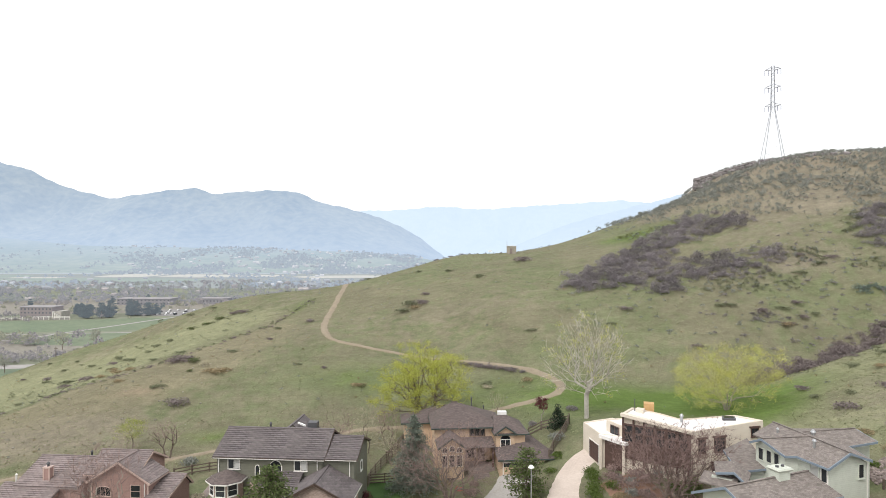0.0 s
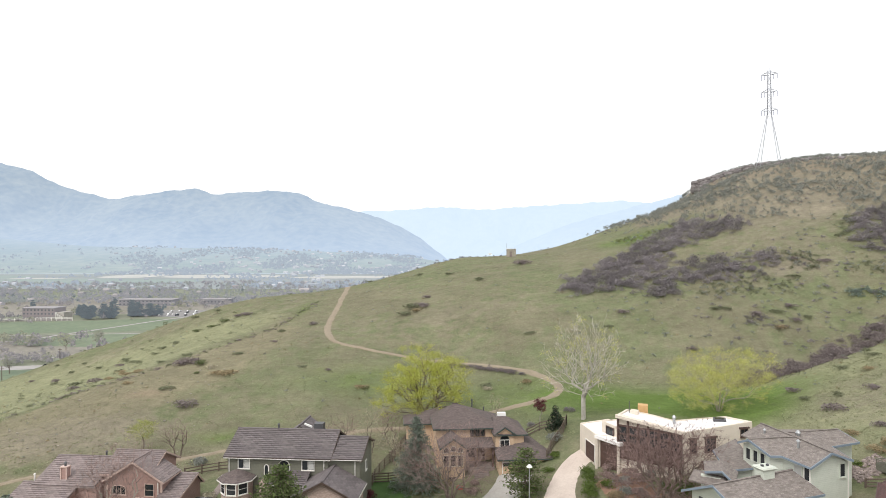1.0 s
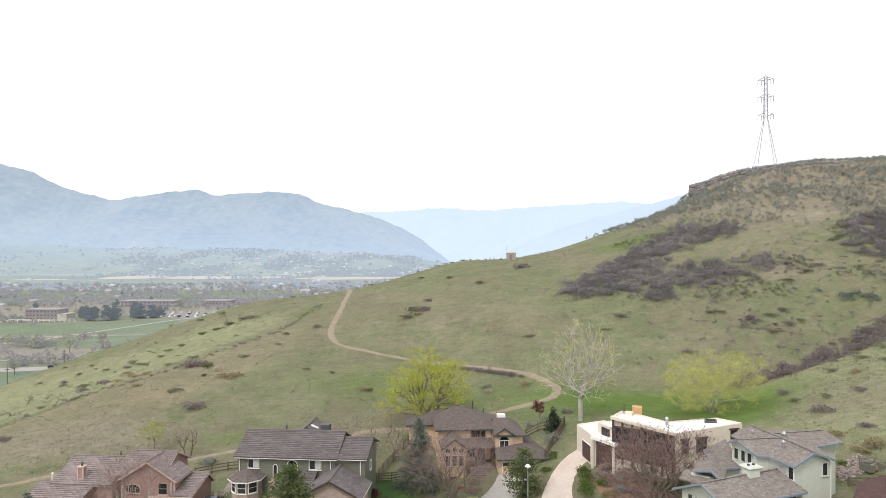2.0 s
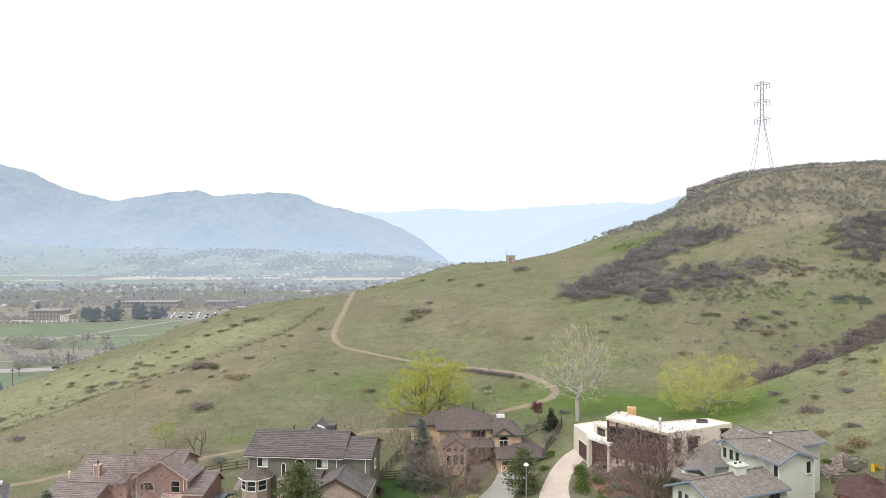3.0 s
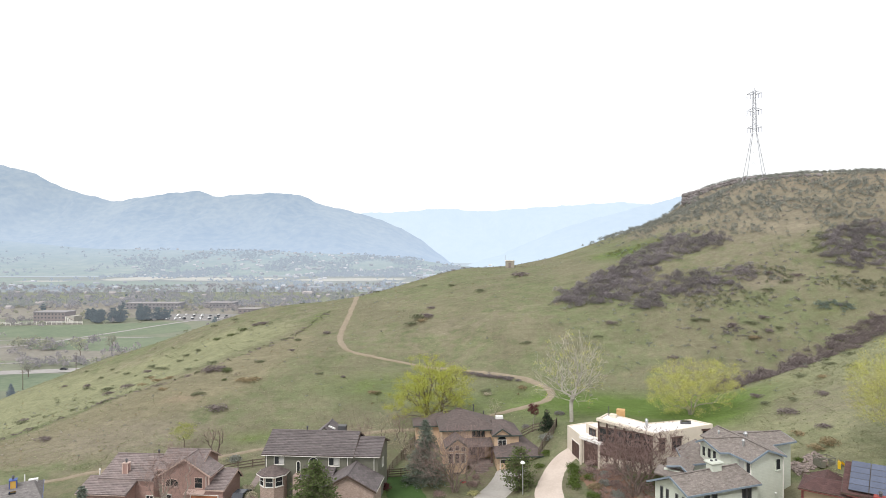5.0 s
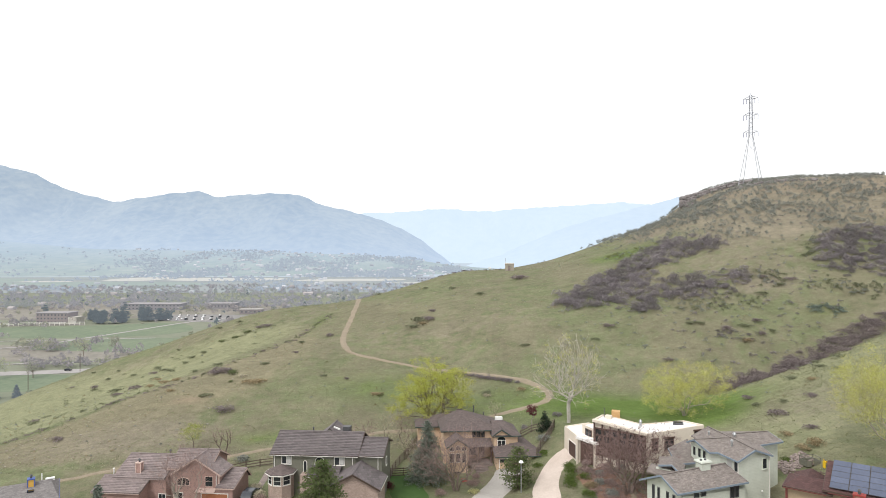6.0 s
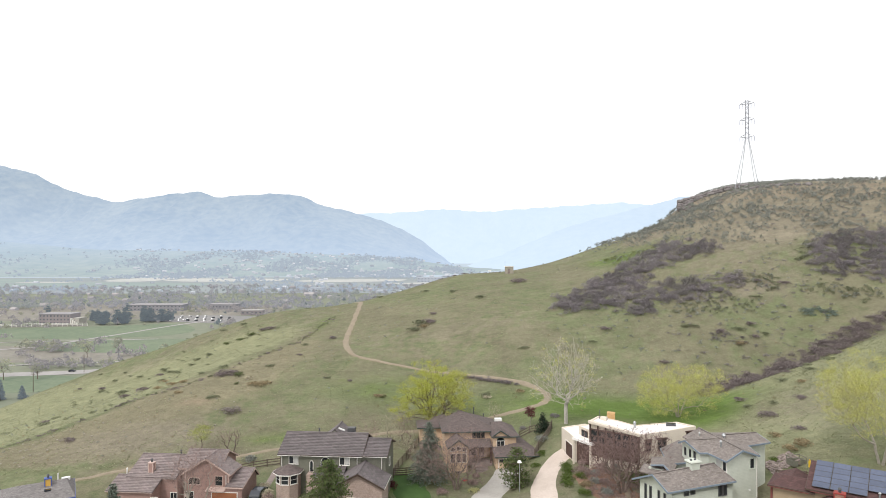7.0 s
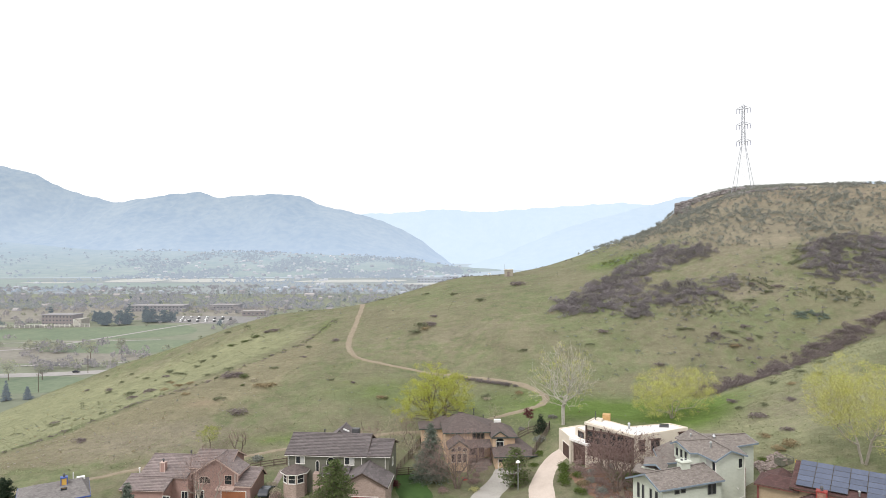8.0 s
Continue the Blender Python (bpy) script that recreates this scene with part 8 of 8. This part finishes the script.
# the broken ledge at the rim's end: blocks stacked two and three high, thinning out along the top
LEDGE = [(118.6, 297.0, 53.4, 58.9), (121.6, 295.0, 55.4, 60.0), (125.0, 292.0, 57.4, 61.1), (128.5, 288.5, 59.9, 62.0), (132.5, 284.5, 61.2, 63.6), (137.0, 280.0, 62.4, 64.8), (143.0, 275.0, 63.7, 65.2)]
for (xa, ya, la, ha), (xb, yb, lb, hb) in zip(LEDGE, LEDGE[1:]):
    for k in range(4):
        u = (k + rr.uniform(0.1, 0.9)) / 4
        lo, hi = la + (lb - la) * u, ha + (hb - ha) * u
        tiers = 3 if hi - lo > 3.4 else 2 if hi - lo > 1.6 else 1
        for j in range(tiers):
            s = (hi - lo) / tiers * rr.uniform(0.7, 0.95)
            wide = s * rr.uniform(0.9, 1.5)
            back = 0.5 * j + rr.uniform(-0.3, 0.4)
            ob = new("boulder", ROCKS[rr.randrange(5)])
            ob.matrix_basis = pose(xa + (xb - xa) * u + back, ya + (yb - ya) * u + back, lo + (hi - lo) * (j + 0.45) / tiers, rr.uniform(-6, 6), rr.uniform(-6, 6), rr.uniform(0, 360)) @ Matrix.Diagonal((wide, s * 1.2, s * rr.uniform(0.8, 1.0), 1))
            tagged(ob, "weathered grey-brown block of the mesa's caprock ledge", "boulder", "caprock boulders")
PALE_ROCKS = [me.copy() for me in ROCKS]
for me in PALE_ROCKS:
    me.materials[0] = M["stone_pale"]
for i in range(80):
    x = rr.uniform(-98, -46)
    y = rr.uniform(103, 118 + (x + 98) * 0.55)
    s = rr.uniform(0.1, 0.25)
    ob = new("stone", PALE_ROCKS[i % 5])
    ob.matrix_basis = pose(x, y, ground(x, y) + 0.1 * s, 0, 0, 40 * i) @ Matrix.Diagonal((s, s, s * 0.7, 1))
    tagged(ob, "small pale stone lying in the grass", "stone", "stones on the slope")

# ---- drives, lawns, beds ----
strip("driveway", smooth_line([(23.5, 92.5), (20.8, 92.4), (18.4, 90.4), (16.6, 86.5), (15.5, 82), (14.9, 76), (14.5, 68), (12, 60)], 1.0), 5.1, 0.16, M["concrete"], "pinkish concrete driveway curving up to the white house", 0.02, "driveway")
strip("driveway", smooth_line([(11.0, 94.6), (9.6, 91), (7.6, 87), (5.5, 82), (4, 74), (3, 64)], 1.0), 6.4, 0.15, M["grey_concrete"], "grey concrete driveway before the tan house", 0.02, "driveway")
strip("lawn", smooth_line([(-8.8, 93.5), (-7.8, 88), (-6.5, 82), (-5.5, 76)], 1.0), 7.5, 0.12, M["lawn"], "mown bright green lawn between the houses", 0.06, "lawn")
strip("driveway", smooth_line([(-12.4, 76), (-12.8, 70), (-13.5, 62)], 1.0), 6.0, 0.14, M["grey_concrete"], "grey driveway before the olive house", 0.02, "driveway")
strip("driveway", smooth_line([(-37.6, 80.5), (-37, 74), (-36, 64)], 1.0), 5.5, 0.14, M["grey_concrete"], "grey driveway before the mauve house", 0.02, "driveway")
strip("side_path", smooth_line([(-33.6, 95), (-33.4, 90), (-33.2, 82)], 1.0), 1.5, 0.14, M["stone"], "stone side path between two houses", 0.03)
strip("planting_bed", smooth_line([(23.5, 84.5), (24.5, 80), (26, 75.5), (28, 70)], 1.0), 7.5, 0.11, M["mulch"], "reddish mulch bed before the white house", 0.1, "planting bed")
strip("garden_path", smooth_line([(29.5, 79.5), (28.2, 76.5), (27.6, 73), (27.8, 69)], 0.8), 1.1, 0.2, M["trail"], "curved pinkish gravel garden path", 0.05)
strip("street", smooth_line([(-95, 58), (-60, 56), (-30, 55), (0, 53), (30, 48), (60, 40), (95, 32)], 2.0), 9.5, 0.15, M["asphalt"], "grey asphalt street before the houses", 0.01, "street")


# ---- fences ----
def rail_fence(pts, step, hgt, rails, label, picket=False):
    c = smooth_line(pts, step)
    t = thing("fence", c[0].x, c[0].y, ground(c[0].x, c[0].y), 0, label, "fence", "wooden fences")
    o = t.matrix_basis.translation
    top = [Vector((p.x - o.x, p.y - o.y, ground(p.x, p.y) - o.z)) for p in c]
    for p in top:
        part("post", boxed(p.x - 0.09, p.x + 0.09, p.y - 0.09, p.y + 0.09, p.z - 0.3, p.z + hgt), M["timber_grey"], t)
    for a, b in zip(top, top[1:]):
        for r in range(rails):
            z = hgt * (r + 0.8) / rails - 0.1
            part("rail", bar(bmesh.new(), a + Vector((0, 0, z)), b + Vector((0, 0, z)), 0.07, 0.17), M["timber_grey"], t)
    return t


rail_fence([(-6.8, 108), (-9.0, 101), (-10.6, 95), (-10.9, 90.5)], 2.3, 1.7, 4, "dark weathered wooden rail fence between the houses")
rail_fence([(-10.9, 92.6), (-8.4, 93.4), (-5.9, 95)], 2.3, 1.6, 4, "dark weathered wooden rail fence above the lawn")
rail_fence([(20.6, 103.4), (19.2, 100.5), (17.0, 97.6), (15.8, 95.2)], 2.2, 1.7, 4, "dark weathered wooden fence beside the tan house")
rail_fence([(20.6, 103.4), (16.5, 104.6), (13.4, 103.8)], 2.2, 1.5, 3, "dark weathered wooden fence behind the tan house")
rail_fence([(-41, 96.5), (-37.5, 97.4), (-33.5, 97.8), (-29.5, 97.6)], 2.4, 1.5, 3, "dark weathered rail fence behind the olive house")
rail_fence([(-60.5, 88), (-56.5, 88.8), (-55, 92)], 2.2, 1.6, 4, "dark weathered wooden fence between two houses")
rail_fence([(49.6, 71.2), (52.2, 69.2), (54, 66.4)], 2.0, 1.2, 3, "dark wooden rail fence beside the sage house")

# ---- street lamp ----
lx, ly = 11.6, 83.2
lz = ground(lx, ly)
t = thing("street_lamp", lx, ly, lz, 0, "slim grey street lamp with a pale flat head", "street lamp")
bm = bmesh.new()
bmesh.ops.create_cone(bm, cap_ends=True, segments=12, radius1=0.1, radius2=0.06, depth=-2.75 - lz, matrix=Matrix.Translation((0, 0, (-2.75 - lz) / 2)))
part("pole", bm, M["metal"], t)
bm = bmesh.new()
bmesh.ops.create_cone(bm, cap_ends=True, segments=14, radius1=0.42, radius2=0.22, depth=0.28, matrix=Matrix.Translation((0, 0, -2.6 - lz)))
part("lamp_head", bm, M["plastic_white"], t)
part("collar", boxed(-0.12, 0.12, -0.12, 0.12, -2.95 - lz, -2.72 - lz), M["metal"], t)

# ---- rock bed, hot-tub shed and slide beside the sage house ----
vs, fs, k = [], [], 0
for i in range(420):
    u, w = rr.random(), rr.random()
    x, y = 49.6 + 5.0 * u, 75.6 - 3.6 * w + 1.2 * u
    s = rr.uniform(0.08, 0.22)
    me = ROCKS[i % 5]
    a = rr.uniform(0, 6.28)
    for v in me.vertices:
        vs.append((x + s * (v.co.x * math.cos(a) - v.co.y * math.sin(a)), y + s * (v.co.x * math.sin(a) + v.co.y * math.cos(a)), ground(x, y) + 0.08 + s * 0.8 * v.co.z))
    fs += [tuple(k + j for j in f.vertices) for f in me.polygons]
    k += len(me.vertices)
tagged(new("rock_bed", mesh_of("rock_bed", vs, fs, M["stone"])), "bed of pinkish-grey landscape stones", "rock bed", kind="stuff")
sx, sy = 53.6, 72.8
t = thing("play_shed", sx, sy, ground(sx, sy) - 0.1, 8, "grey-green boxy wooden play shed with open top", "shed")
for a in ((-1.1, -1.04, -0.8, 0.8), (1.04, 1.1, -0.8, 0.8), (-1.04, -0.3, -0.8, -0.74), (0.1, 1.04, -0.8, -0.74), (-1.04, 1.04, 0.74, 0.8)):
    part("side_panel", boxed(*a, 0, 0.85), M["siding_olive"], t)
part("floor_panel", boxed(-1.03, 1.03, -0.73, 0.73, 0.2, 0.28), M["timber_grey"], t)
for px_, py_ in ((-1.12, -0.82), (1.06, -0.82), (-1.12, 0.76), (1.06, 0.76)):
    part("post", boxed(px_, px_ + 0.08, py_, py_ + 0.08, 0, 1.3), M["siding_olive"], t)
bm = bmesh.new()
for a in ((-1.18, 1.18, -0.87, -0.79), (-1.18, 1.18, 0.79, 0.87), (-1.18, -1.1, -0.79, 0.79), (1.1, 1.18, -0.79, 0.79)):
    box(bm, *a, 1.25, 1.34)
part("top_rim", bm, M["siding_olive"], t)
t = thing("slide", 54.7, 70.9, ground(54.7, 70.9), 10, "bright yellow plastic slide", "slide")
bm = bmesh.new()
prev = None
for i in range(9):
    u = i / 8
    cx, cz = 1.3 * u, 0.85 * (1 - u) ** 1.4 + 0.12
    row = [bm.verts.new((cx, dy, cz + dz)) for dy, dz in ((-0.32, 0.25), (-0.26, 0.0), (0.26, 0.0), (0.32, 0.25))]
    if prev:
        for j in range(3):
            bm.faces.new((prev[j], prev[j + 1], row[j + 1], row[j]))
    prev = row
bmesh.ops.solidify(bm, geom=bm.faces[:], thickness=0.05)
part("chute", bm, M["plastic_yellow"], t)
part("ladder", boxed(-0.16, -0.08, -0.25, 0.25, 0, 0.98), M["plastic_yellow"], t)

bedp = fill([(21.2, 86), (24, 84.6), (28.5, 81.6), (31, 77.5), (31.5, 71), (25.5, 70), (22.6, 76)], 110, rng, 0.4)
scatter("bed_growth", bedp[:60], rng.uniform(0.5, 1.1, 60), BRUSH, M["twig_mauve"], "low brown twiggy growth in the planting bed", "shrubs", rng)
scatter("bed_growth", bedp[60:], rng.uniform(0.35, 0.8, 50), SAGE, M["sage"], "low grey-green growth in the planting bed", "shrubs", rng)

# ---- garden shrubs and cars by the houses ----
def garden_shrub(x, y, r, tall, key, label, seed):
    v, f = clump_template(seed, 620, 0.06, tall * 1.2, 90, 0.008, 10, 0.7, 1.2, 0.6)
    ob = new("garden_shrub", tri_mesh("garden_shrub", v * r, f, M[key]))
    ob.matrix_basis = pose(x, y, ground(x, y) - 0.1)
    return tagged(ob, label, "shrub", "garden shrubs")


GARDEN = [(20.6, 87.2, 1.5, 0.8, "hedge"), (20.3, 85.2, 1.4, 0.8, "hedge"), (19.6, 82.6, 1.6, 0.8, "hedge"), (19.2, 80.4, 1.6, 0.8, "hedge"), (22.8, 84.2, 1.5, 0.7, "twig_mauve"),
          (24.5, 82.5, 1.3, 0.7, "sage"), (23.6, 79.5, 1.4, 0.7, "sage"), (30.5, 77.2, 1.6, 1.2, "needle_green"), (29.2, 78.6, 1.5, 1.3, "needle_green"), (32.5, 75.5, 1.3, 1.2, "needle_green"),
          (18.0, 99.6, 1.6, 1.1, "sage"), (17.2, 95.6, 1.3, 0.7, "hedge"), (15.8, 92.6, 1.2, 0.7, "hedge"), (2.4, 92.2, 0.7, 0.8, "leaf_red"), (4.6, 93.4, 1.0, 0.9, "twig_mauve"), (-2.0, 85.8, 1.3, 0.8, "twig_mauve"),
          (3.8, 86.4, 1.1, 0.8, "leaf_bud"), (-23.2, 79.0, 1.3, 1.1, "twig_mauve"), (-25.4, 78.2, 1.0, 0.9, "twig_mauve"), (-10.6, 86.8, 1.3, 1.2, "leaf_maroon"), (-20.6, 77.6, 1.4, 0.9, "hedge"), (-33.4, 86.4, 1.3, 1.2, "twig_pale"),
          (-30.6, 79.4, 1.5, 1.5, "twig_mauve"), (-31.6, 81.6, 1.4, 1.4, "twig_pale"), (-60.0, 92, 2.0, 0.9, "tan_brush"), (-64.6, 75.6, 2.2, 1.5, "tan_brush"), (-64.2, 79.0, 2.2, 1.5, "tan_brush"), (-62.0, 84.0, 2.2, 1.2, "twig_mauve"), (-57.6, 94.2, 2.2, 0.9, "leaf_bud"), (-62.4, 90, 1.8, 0.8, "tan_brush"), (-40.5, 100.5, 1.8, 0.8, "sage"),
          (22.0, 82.0, 1.3, 0.8, "hedge"), (23.2, 86.4, 1.3, 0.9, "twig_mauve"), (25.6, 84.2, 1.5, 0.9, "twig_mauve"), (26.8, 81.6, 1.6, 0.9, "twig_mauve"), (25.2, 78.6, 1.4, 0.8, "twig_mauve"),
          (22.2, 78.6, 1.4, 0.8, "tan_brush"), (24.6, 75.6, 1.5, 0.8, "sage"), (28.2, 83.0, 1.4, 1.0, "sage"), (31.6, 78.9, 1.5, 1.4, "needle_green"), (21.4, 76.6, 1.4, 0.8, "hedge"), (-3.2, 95.2, 1.3, 0.9, "twig_mauve"), (4.0, 90.2, 1.4, 0.9, "twig_mauve"), (0.4, 93.4, 1.3, 0.8, "tan_brush"),
          (51.6, 75.6, 1.0, 0.7, "hedge"), (48.6, 60.5, 1.4, 1.0, "hedge"), (57.2, 77.4, 1.6, 0.9, "tan_brush"), (33.2, 63.4, 1.3, 1.1, "hedge"), (15.2, 107.0, 1.0, 0.8, "brush"), (22.2, 109, 1.2, 0.8, "brush")]
GLABEL = {"hedge": "rounded green juniper shrub in a garden bed", "twig_mauve": "bare mauve-brown shrub in a garden bed", "sage": "grey-green leafy shrub in a garden bed", "needle_green": "dark green evergreen shrub by a wall",
          "leaf_red": "small shrub in bright red blossom", "leaf_bud": "pale budding shrub in a garden", "leaf_maroon": "dark maroon-leaved shrub beside the wall", "twig_pale": "pale leafless shrub beside a path", "tan_brush": "tan dry brush beside a fence", "brush": "grey twiggy brush in the grass"}
for i, (x, y, r, tall, key) in enumerate(GARDEN):
    garden_shrub(x, y, r, tall, key, GLABEL[key], 300 + i)
car(-34.2, 77.4, ground(-34.2, 77.4) + 0.15, 84, M["paint_car"], "white car parked on the driveway beside the mauve house", "driveway cars")
car(-33.4, 83.0, ground(-33.4, 83.0) + 0.15, 86, M["paint_dark"], "dark car parked beside the mauve house", "driveway cars")
